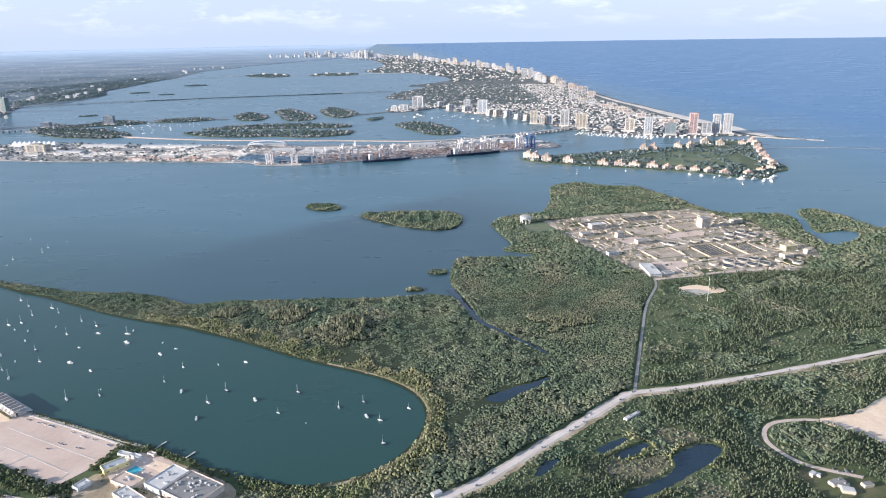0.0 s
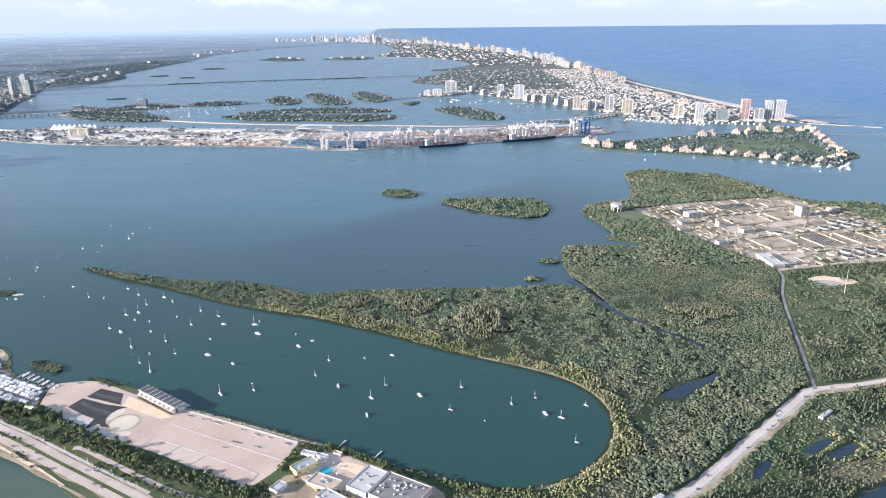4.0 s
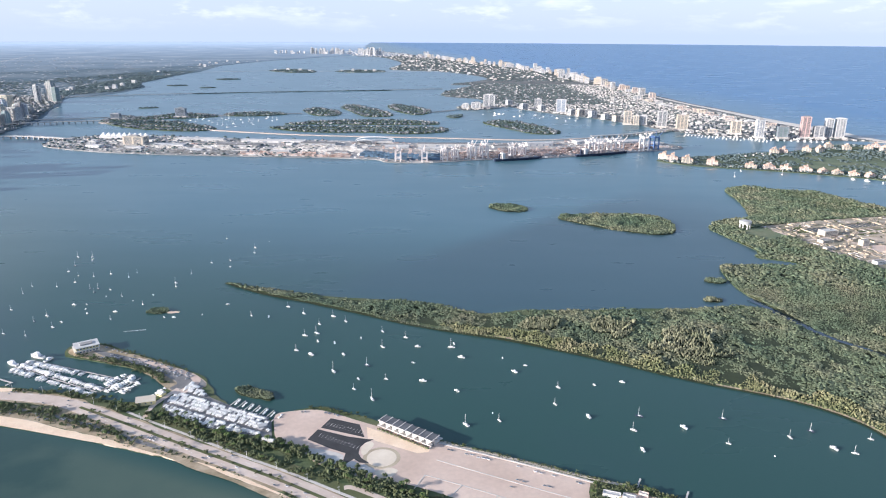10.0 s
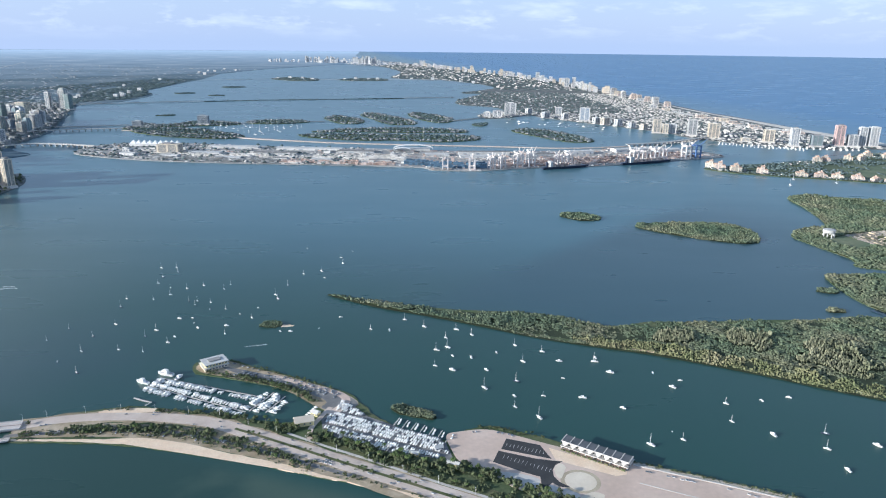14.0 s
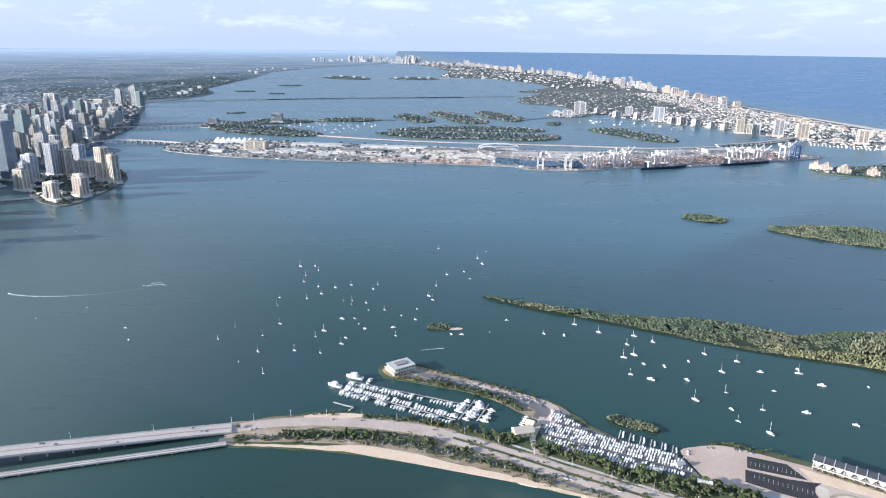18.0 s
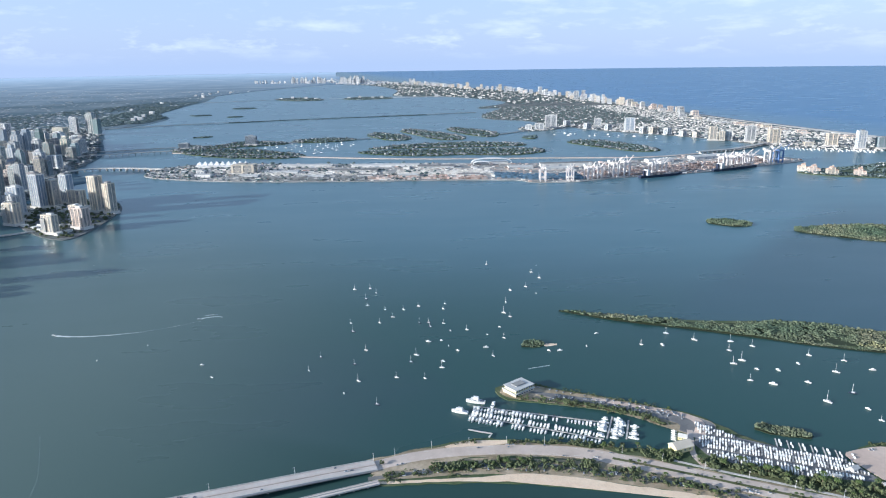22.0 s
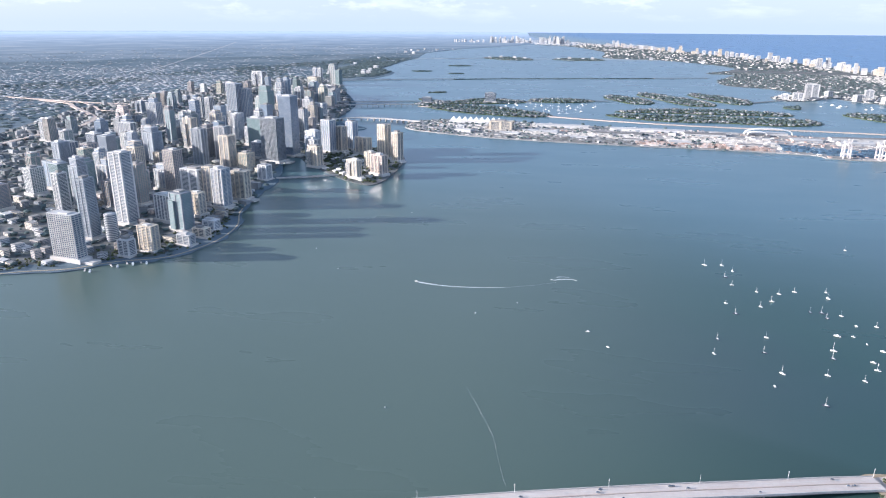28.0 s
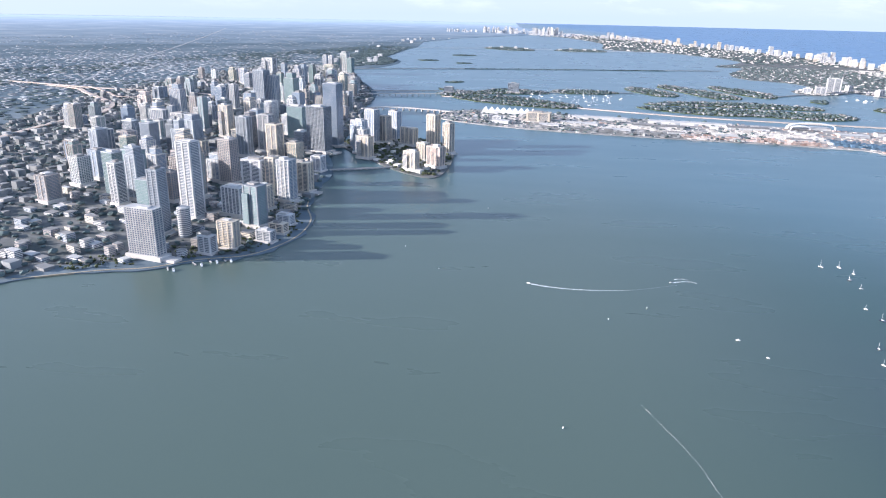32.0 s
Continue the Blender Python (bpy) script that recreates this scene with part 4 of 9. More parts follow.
TOWN = smooth(TOWN_SEA + TOWN_BAY, 3, amp=0.4, seed=52)
slab("beach_town_ground", TOWN, 0.2, M["townfloor"], 0.6, label="built-up barrier island between bay and sea", category="ground")
BEACH = smooth([(191, 384), (184.5, 405), (183, 426), (173.5, 479), (165.5, 549), (156.5, 626), (151.5, 764), (144, 938)], 6, False)
strip("sea_beach", BEACH, np.interp(np.arange(len(BEACH)), [0, 12, 20, 26, 44], [5, 12, 9, 5, 3]), 0.24, M["whitesand"], 0.1, side=5.0, label="wide pale sand beach")
strip("jetty", smooth([(176, 384), (192, 375), (206, 366)], 4, False), 0.9, 0.3, M["crushed"], 0.6, label="stone jetty at the harbour mouth")
strip("jetty", smooth([(158, 345), (178, 346), (205, 341), (240, 330)], 4, False), 0.6, 0.12, M["roofgrey"], 0.5, label="dark low breakwater")
MAIN_A = [(-330, 117), (-311, 146), (-299, 152.8), (-290, 156.3), (-283, 162.3), (-274.6, 166.4), (-270.4, 174), (-268.6, 183), (-269.8, 194), (-274.8, 206), (-277.8, 220), (-279, 235), (-282, 249), (-289.4, 270),
          (-297, 290), (-310, 300), (-296, 308), (-294, 330), (-290, 348), (-284, 364), (-299, 376), (-309, 398), (-312, 422), (-316, 450), (-327, 486), (-345, 530), (-363, 582),
          (-384, 640), (-365, 676), (-364, 760), (-394, 831), (-404, 981)]
MAIN_B = [(-406, 1087), (-431, 1283), (-398, 1515), (-330, 1720), (-262, 1900), (-174, 1768), (-120, 2000), (-224, 2380), (-330, 3200), (-420, 4850), (-2000, 4450), (-3700, 3100), (-4600, 1400),
          (-4800, 0), (-2000, -600), (-500, 0)]
MAIN = smooth(MAIN_A, 3, False, amp=0.3, seed=53).tolist() + MAIN_B
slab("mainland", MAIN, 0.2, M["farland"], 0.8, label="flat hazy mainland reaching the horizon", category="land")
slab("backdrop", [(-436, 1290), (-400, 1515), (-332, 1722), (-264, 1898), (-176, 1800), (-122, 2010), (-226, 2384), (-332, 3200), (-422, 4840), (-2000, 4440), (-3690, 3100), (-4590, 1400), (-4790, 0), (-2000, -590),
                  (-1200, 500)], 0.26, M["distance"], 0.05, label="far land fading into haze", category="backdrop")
BRICK_KEY = smooth([(-294, 297), (-287, 282), (-277, 269), (-267, 257), (-260, 249.5), (-253, 244.5), (-248.5, 245), (-246.5, 258), (-247.5, 281), (-250, 293), (-258, 307), (-270, 312), (-282, 309)], 4)
slab("tower_island", BRICK_KEY, 0.25, M["townfloor"], 0.8, label="small island crowded with apartment towers", category="island")

ISLES = [("star", [(-30, 470), (-17, 479), (-3, 466), (11, 431), (9, 414), (-6, 414), (-19, 437), (-29, 457)], 1),
         ("speck", [(-54, 501), (-47, 511), (-42, 505), (-48, 492)], 0),
         ("palm", [(-164, 438), (-161, 446), (-129, 448), (-91, 446), (-58, 440), (-58, 422), (-78, 412), (-104, 418), (-130, 418), (-151, 426)], 1),
         ("hib", [(-158, 456), (-150, 468), (-129, 478), (-91, 481), (-62, 468), (-64, 455), (-91, 454), (-129, 456)], 1),
         ("ven", [(-161, 539), (-153, 560), (-133, 533), (-131, 508), (-146, 504)], 1),
         ("ven", [(-136, 566), (-128, 584), (-109, 555), (-93, 517), (-95, 500), (-111, 499), (-125, 534)], 1),
         ("ven", [(-99, 569), (-91, 587), (-65, 546), (-71, 512), (-87, 526)], 1),
         ("ven", [(-212, 516), (-194, 528), (-173, 522), (-169, 512), (-185, 502), (-206, 501)], 1),
         ("ven", [(-287, 505), (-262, 494), (-248, 517), (-218, 508), (-216, 493), (-244, 483), (-270, 480)], 1),
         ("watson", [(-284, 480), (-253, 474), (-230, 468), (-201, 442), (-196, 430), (-209, 422), (-231, 428), (-250, 437), (-271, 456)], 1),
         ("speck", [(-289, 552), (-283, 559), (-276, 557), (-281, 551)], 0),
         ("north", [(-310, 1122), (-285, 1160), (-250, 1140), (-232, 1075), (-262, 1060), (-296, 1090)], 1),
         ("north", [(-205, 1095), (-180, 1150), (-140, 1140), (-130, 1090), (-170, 1070)], 1),
         ("speck", [(-352, 790), (-340, 800), (-330, 792), (-342, 784)], 0),
         ("speck", [(-308, 760), (-300, 768), (-290, 762), (-300, 756)], 0),
         ("speck", [(-330, 900), (-318, 915), (-300, 905), (-315, 893)], 0)]
rng = np.random.default_rng(77)
tree_pts, house_rows = [], []
for i, (nm, pts, lived) in enumerate(ISLES):
    line = smooth(pts, 4, amp=0.25, seed=60 + i)
    slab("bay_island", line, 0.18, M["scrub"], 0.5, label="low green island in the bay", category="island")
    ix, iy = scatter(line, 2.3 if lived else 1.7, 70 + i)
    tree_pts.append(np.column_stack([ix, iy]))
    if lived:
        edge = away(line, ix, iy, True)
        near = (edge < 5.5) & (edge > 0.9) & (rng.uniform(0, 1, len(ix)) < 0.5)
        for a, b in zip(ix[near], iy[near]):
            house_rows.append((a, b, 0.15, rng.uniform(1.0, 2.2), rng.uniform(0.8, 1.6), rng.uniform(0.5, 0.95), rng.uniform(0, 90)))
house_rows = np.array(house_rows)
tp = np.concatenate(tree_pts)
free = np.ones(len(tp), bool)
for h in house_rows:
    free &= np.hypot(tp[:, 0] - h[0], tp[:, 1] - h[1]) > 0.6
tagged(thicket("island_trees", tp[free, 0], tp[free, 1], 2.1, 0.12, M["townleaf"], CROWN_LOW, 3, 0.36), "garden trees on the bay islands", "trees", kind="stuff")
hv, hf = boxes(house_rows)
tagged(raw("island_houses", hv, hf, M["cityblock"]), "pale houses among the trees of the bay islands", "houses", kind="stuff")

# ---- causeways over the bay ----


def causeway(name, pts, width, z, label, gap=6.0, material="concrete"):
    line = smooth(pts, 6, False)
    root = tagged(new(name), label, "bridge")
    strip("deck", line, width, z, M[material], 0.25, root)
    strip("parapet", line, 0.12, z + 0.12, M[material], 0.14, root, side=width / 2 - 0.06)
    strip("parapet", line, 0.12, z + 0.12, M[material], 0.14, root, side=-width / 2 + 0.06)
    d = np.r_[0, np.cumsum(np.linalg.norm(np.diff(line, axis=0), axis=1))]
    rows = []
    for s in np.arange(gap / 2, d[-1], gap):
        x, y = np.interp(s, d, line[:, 0]), np.interp(s, d, line[:, 1])
        x2, y2 = np.interp(s + 0.5, d, line[:, 0]), np.interp(s + 0.5, d, line[:, 1])
        rows.append((x, y, -0.3, 0.45, width * 0.8, z + 0.1, math.degrees(math.atan2(y2 - y, x2 - x))))
    box_part("pier", [rows[0]], M[material], root)
    for r in rows[1:]:
        box_part("pier", [r], M[material], root)
    return root


causeway("causeway_bridge", [(-327, 447), (-300, 456), (-278, 462)], 2.6, 1.4, "concrete road bridge from the mainland to the islands", 3.5)
strip("causeway_road", smooth([(-278, 461), (-245, 452), (-198, 428), (-136, 407), (-60, 396), (-11, 389), (24, 397)], 6, False), 2.4, 0.3, M["road"], 0.6, label="low causeway road along the ship channel")
causeway("causeway_bridge", [(24, 397), (52, 408), (88, 434)], 2.6, 1.3, "concrete road bridge to the beach town", 3.5)
causeway("causeway_bridge", [(-330, 472), (-305, 480), (-284, 488)], 1.4, 0.6, "low arched island-hopping bridge", 4)
causeway("causeway_bridge", [(-217, 502), (-205, 504)], 1.2, 0.5, "low concrete bridge between two islands", 4)
causeway("causeway_bridge", [(-170, 513), (-158, 516)], 1.2, 0.5, "low concrete bridge between two islands", 4)
causeway("causeway_bridge", [(-66, 524), (-40, 548)], 1.2, 0.5, "low concrete bridge between two islands", 4)
causeway("port_bridge", [(-308, 384), (-298, 392), (-282, 391), (-262, 384)], 2.2, 1.4, "curved concrete bridge to the harbour island", 3.5)
strip("far_causeway", smooth([(-290, 683), (-224, 709), (-103, 736)], 5, False), 3.4, 0.3, M["mud"], 0.5, label="long tree-lined causeway far across the bay")
fx, fy = scatter(np.array([(-290, 682), (-103, 735), (-103, 737.6), (-290, 684.6)]), 1.7, 5)
tagged(thicket("causeway_trees", fx, fy, 1.8, 0.2, M["townleaf"], CROWN_LOW, 5, 0.4), "line of trees on a far causeway", "trees", kind="stuff")
causeway("causeway_bridge", [(-384, 640), (-340, 664), (-290, 683)], 2.0, 0.7, "long low bridge far across the bay", 7)
causeway("causeway_bridge", [(-103, 736), (-50, 752)], 2.0, 0.7, "long low bridge far across the bay", 7)
strip("far_causeway", smooth([(-404, 1060), (-310, 1110)], 5, False), 3.0, 0.3, M["concrete"], 0.5, label="hazy causeway at the head of the bay")
strip("far_causeway", smooth([(-235, 1105), (-205, 1110)], 3, False), 3.0, 0.3, M["concrete"], 0.5, label="hazy causeway at the head of the bay")
strip("far_causeway", smooth([(-130, 1115), (-47, 1122)], 3, False), 3.0, 0.3, M["concrete"], 0.5, label="hazy causeway at the head of the bay")
causeway("island_bridge", [(-282.5, 247), (-274, 250.5), (-264, 256)], 0.9, 0.45, "small concrete bridge to the tower island", 1.8)


# ---- towers ----
def tower(x, y, w, d, h, turn=-18, wall="whitewall", glass="glass", style="slab", label="", group="", z=0.2, stepped=False):
    """A high building: glazed core, floor bands and piers, roof works."""
    root = thing("tower", label, "tower", group, (x, y, z), turn)
    glass = "cityglass" if glass == "glass" else glass
    if style == "round":
        bm = bmesh.new()
        tube(bm, (0, 0, 0), (0, 0, h), w * 0.47, w * 0.47, 20)
        part("core", bm, M[glass], root)
        bm = bmesh.new()
        for k in np.arange(0.5, h, 0.42):
            tube(bm, (0, 0, k), (0, 0, k + 0.17), w * 0.5, w * 0.5, 20)
        part("facade_frame", bm, M[wall], root)
        bm = bmesh.new()
        tube(bm, (0, 0, h), (0, 0, h + 0.35), w * 0.36, w * 0.36, 16)
        part("roof_house", bm, M["roofwhite"], root)
        return root
    podium = 0.9 if h > 6 else 0.4
    r = np.random.default_rng(int(abs(x * 7 + y * 13)) % 9999)
    top = h * r.uniform(0.80, 0.93) if stepped and h > 8 and r.uniform() < 0.6 else h            # upper floors step back
    inset = r.uniform(0.62, 0.82)
    wing = stepped and w > 4.2 and style in ("slab", "balcony") and r.uniform() < 0.6              # a lower wing beside the shaft
    box_part("podium", [(0, 0, 0, w * 1.25, d * 1.25, podium, 0)] + ([(w * 0.8, 0, 0, w * 0.5, d * 0.9, podium * 0.6, 0)] if h > 8 else []), M["concrete"], root)
    blocks = [(0, 0, podium, w * 0.96, d * 0.96, top - podium, 0)]
    if top < h:
        blocks.append((0, 0, top, w * inset * 0.96, d * inset * 0.96, h - top, 0))
    if wing:
        blocks.append((-w * 0.28, -d * 0.42, podium, w * 0.4, d * 0.5, (top - podium) * 0.8, 0))
    box_part("core", blocks, M[glass], root)
    bands = []
    step = 0.36 if style != "grid" else 0.45
    thick = {"slab": 0.12, "glass": 0.05, "grid": 0.15, "fins": 0.07, "balcony": 0.12}[style]
    for k in np.arange(podium, h - 0.1, step):
        q = 1.0 if k < top else inset
        bands.append((0, 0, k, w * q, d * q, thick, 0))
        if style == "balcony" and k < top:
            bands.append((-w * 0.02, 0, k, w * 0.55, d * 1.12, 0.1, 0))
        if wing and k < top * 0.8:
            bands.append((-w * 0.28, -d * 0.42, k, w * 0.42, d * 0.53, thick, 0))
    bands.append((0, 0, top - 0.12, w * 1.01, d * 1.01, 0.2, 0))
    if top < h:
        bands.append((0, 0, h - 0.12, w * inset * 1.01, d * inset * 1.01, 0.2, 0))
    cols = []
    if style != "glass":
        n = {"grid": max(3, int(w / 0.55)), "fins": max(4, int(w / 0.8)), "slab": 3, "balcony": 4}[style]
        cw = {"grid": 0.16, "fins": 0.22, "slab": w * 0.09, "balcony": w * 0.07}[style]
        for t in np.linspace(-0.5, 0.5, n):
            cols += [(t * (w - cw), s * d / 2, podium, cw, 0.12, top - podium, 0) for s in (-1, 1)]
        m = {"grid": max(2, int(d / 0.55)), "fins": max(3, int(d / 0.8)), "slab": 2, "balcony": 3}[style]
        for t in np.linspace(-0.5, 0.5, m):
            cols += [(s * w / 2, t * (d - cw), podium, 0.12, cw, top - podium, 0) for s in (-1, 1)]
    box_part("facade_frame", bands + cols, M[wall], root)
    if top < h:
        w, d = w * inset, d * inset
    house = box_part("roof_house", [(r.uniform(-0.12, 0.12) * w, r.uniform(-0.1, 0.1) * d, h, w * r.uniform(0.35, 0.6), d * r.uniform(0.35, 0.6), r.uniform(0.25, 0.7), 0)], M["roofwhite"] if r.uniform() < 0.6 else M["roofgrey"], root)
    if d > 3.5:
        box_part("roof_unit", [(r.uniform(-0.3, 0.3) * w, r.uniform(-0.3, 0.3) * d, h, w * 0.18, d * 0.18, 0.25, 0)], M["roofgrey"], house)
    return root


CITY = "towers of the waterfront city"
# x, y, width, depth, height, wall, glass, style
SOUTH_CITY = [(-293.5, 162.5, 6.8, 2.6, 10.4, "whitewall", "blueglass", "grid"), (-293, 176.4, 2.8, 2.8, 6.4, "whitewall", "glass", "round"), (-283.3, 167.2, 3.0, 2.2, 3.8, "whitewall", "glass", "slab"),
              (-280.6, 171.4, 3.9, 2.4, 5.9, "cream", "glass", "balcony"), (-274.8, 176.6, 3.7, 2.0, 2.6, "whitewall", "glass", "slab"), (-274.4, 183, 3.7, 2.2, 2.3, "cream", "glass", "slab"),
              (-275, 189, 3.5, 2.4, 2.6, "whitewall", "glass", "slab"), (-298, 190, 4.2, 3.4, 18.3, "whitewall", "glass", "slab"), (-298.5, 176.8, 2.6, 3.0, 14.6, "greywall", "glass", "slab"),
              (-289.3, 194, 5.4, 3.4, 7.2, "whitewall", "glass", "fins"), (-284.7, 200, 4.0, 2.8, 6.4, "cream", "glass", "balcony"), (-292, 213, 6.2, 4, 9.9, "whitewall", "glass", "slab"),
              (-287.3, 213.4, 2.6, 3.6, 10.6, "cream", "glass", "slab"), (-281.9, 209, 3.8, 3.4, 11.1, "whitewall", "blueglass", "balcony"), (-281, 218.4, 4.9, 3.0, 8.5, "cream", "glass", "balcony"),
              (-285.5, 245.4, 3.6, 3.0, 4.8, "whitewall", "glass", "slab"), (-294.5, 274.6, 7.4, 4.6, 16, "greywall", "glass", "grid"), (-293, 287, 5.6, 5, 22.6, "greywall", "blueglass", "glass"),
              (-312.8, 272, 4.6, 4, 12.8, "whitewall", "glass", "slab")]
MID_CITY = [(-304.6, 259, 4.3, 3.8, 11.7, "cream", "glass", "slab"), (-324.3, 292, 4.5, 4.2, 11.5, "greywall", "blueglass", "glass"), (-329, 318, 4, 4, 11.6, "whitewall", "blueglass", "grid"),
            (-352.3, 365, 6.2, 5, 19.9, "greywall", "glass", "fins"), (-346.7, 366, 4.2, 4, 17.4, "whitewall", "blueglass", "fins"), (-378, 378, 3.4, 3.4, 11.2, "whitewall", "glass", "fins"),
            (-369, 370, 3.3, 3.3, 12.3, "whitewall", "glass", "fins"), (-389.5, 353, 6.6, 4, 13.2, "whitewall", "blueglass", "fins"), (-404, 349, 6, 3.4, 9.7, "peach", "glass", "slab"),
            (-388, 309, 4, 4, 8.6, "greywall", "blueglass", "glass"), (-337, 266, 5.2, 4.4, 12.6, "greywall", "glass", "slab"), (-338.5, 256, 3.6, 3.6, 12.1, "greywall", "glass", "glass"),
            (-327.4, 240, 3.6, 3.6, 14.8, "greywall", "glass", "slab"), (-341, 246, 4.2, 4, 12.6, "greywall", "glass", "glass"), (-365.6, 294, 7.4, 3, 9.8, "whitewall", "glass", "fins"),
            (-366, 310, 6.6, 3, 6.2, "whitewall", "glass", "slab"), (-327, 225, 4, 3.6, 9, "whitewall", "blueglass", "slab"), (-329, 217, 6, 3.4, 10.8, "greywall", "tealglass", "glass"),
            (-326.7, 204, 4.2, 3.2, 11.9, "greywall", "tealglass", "glass"), (-321, 196.6, 2.8, 2.8, 10.9, "whitewall", "glass", "slab"), (-312, 194, 4, 3, 7.8, "greywall", "tealglass", "glass")]
NORTH_CITY = [(-361.6, 507, 8, 5, 13.1, "cream", "tealglass", "fins"), (-378, 599, 6, 5, 16.8, "whitewall", "tealglass", "balcony"), (-401, 620, 3.6, 3.6, 12.9, "whitewall", "blueglass", "slab"),
              (-348.8, 500, 9, 4, 8.5, "whitewall", "blueglass", "slab"), (-336.2, 471, 6.6, 5, 8.6, "whitewall", "blueglass", "grid"), (-346.2, 389, 6.2, 5, 17, "greywall", "tealglass", "glass"),
              (-364, 451, 4.6, 4, 10, "whitewall", "glass", "slab"), (-317.5, 307, 4.8, 4, 7.8, "whitewall", "blueglass", "grid"), (-310, 296, 7, 4, 12.8, "greywall", "tealglass", "glass"),
              (-335.8, 380, 2.8, 2.8, 9.8, "cream", "glass", "slab"), (-433, 576, 10, 6, 11.6, "whitewall", "glass", "slab"), (-389, 597, 3.2, 3.2, 13.4, "whitewall", "glass", "slab"),
              (-372, 594, 4.4, 4, 12.4, "greywall", "tealglass", "glass"), (-357, 493, 6.4, 4, 11.3, "whitewall", "blueglass", "slab"), (-382, 527, 6, 4, 9.1, "whitewall", "glass", "slab"),
              (-316, 350, 5, 4, 9.5, "peach", "glass", "slab"), (-325, 340, 4, 4, 13, "greywall", "blueglass", "glass"), (-322, 405, 6, 4, 7, "whitewall", "glass", "slab")]
KEY_TOWERS = [(-276.2, 267.6, 5, 2.8, 7.6, "cream", "glass", "balcony"), (-279.4, 275, 5, 3, 8.8, "whitewall", "glass", "balcony"), (-283, 285, 5.4, 3, 10.2, "whitewall", "blueglass", "balcony"),
              (-281, 297, 4.8, 3.4, 12.7, "whitewall", "blueglass", "fins"), (-276.3, 298.4, 3.6, 3, 10.2, "cream", "glass", "slab"), (-273.8, 304.4, 4, 3, 11.3, "whitewall", "blueglass", "fins"),
              (-266.5, 295, 6.4, 2.8, 6.7, "cream", "glass", "balcony"), (-255.9, 286.4, 3.8, 3.4, 13.1, "cream", "glass", "balcony"), (-249.9, 282.4, 3.0, 3, 10.9, "cream", "glass", "balcony"),
              (-257.6, 252.6, 4.6, 2.4, 6.2, "cream", "glass", "balcony"), (-256.8, 270, 3.6, 2.6, 5.8, "cream", "glass", "balcony"), (-250.8, 259, 5.4, 2.8, 6.9, "peach", "glass", "balcony")]
NAMES_WALL = {"whitewall": "white", "cream": "cream", "peach": "peach", "greywall": "grey", "redwall": "red", "stonewall": "brownish grey", "yellowwall": "yellow"}
NAMES_STYLE = {"grid": "with a square window grid", "round": "with a rounded plan", "slab": "with banded floors", "balcony": "with stacked balconies", "fins": "with upright fins", "glass": "with a glazed curtain wall"}


def place(rows, group, turn, where, stepped=False):
    for x, y, w, d, h, wall, glass, style in rows:
        height = "low" if h < 4 else "mid-height" if h < 9 else "tall"
        tower(x, y, w, d, h, turn + (x * 3.7 + y * 1.9) % 8 - 4, wall, glass, style, f"{height} {NAMES_WALL[wall]} tower {NAMES_STYLE[style]} {where}", group, 0.2, stepped)


rng = np.random.default_rng(101)
stood = [(r[0], r[1]) for r in SOUTH_CITY + MID_CITY + NORTH_CITY]
MORE_CITY = []
while len(MORE_CITY) < 128:
    u, v = rng.uniform(0, 1), rng.uniform(0, 1) ** 0.9
    y = 185 + 330 * v
    shore_x = np.interp(y, [185, 220, 270, 300, 350, 420, 490, 530], [-276, -284, -294, -304, -298, -318, -336, -352])
    x = shore_x - 4 - u ** 1.3 * np.interp(y, [185, 300, 520], [62, 110, 110])
    if min(math.hypot(x - a, y - b) for a, b in stood) < 5.0:
        continue
    stood.append((x, y))
    tall = rng.uniform(4.5, 13) * np.interp(u, [0, 0.5, 1], [1, 1.15, 0.7])
    MORE_CITY.append((x, y, rng.uniform(2.8, 4.8), rng.uniform(2.6, 4.2), tall, ("whitewall", "greywall", "greywall", "stonewall", "stonewall", "cream", "whitewall")[rng.integers(7)], ("glass", "blueglass", "tealglass")[rng.integers(3)],
                      ("slab", "balcony", "fins", "glass", "grid", "slab")[rng.integers(6)]))
place(MORE_CITY, CITY, -18, "in the city", True)
place(SOUTH_CITY, CITY, -14, "by the bay shore")
place(MID_CITY, CITY, -18, "in the city", True)
place(NORTH_CITY, CITY, -18, "north of the river", True)
place(KEY_TOWERS, CITY, -30, "on the tower island", True)

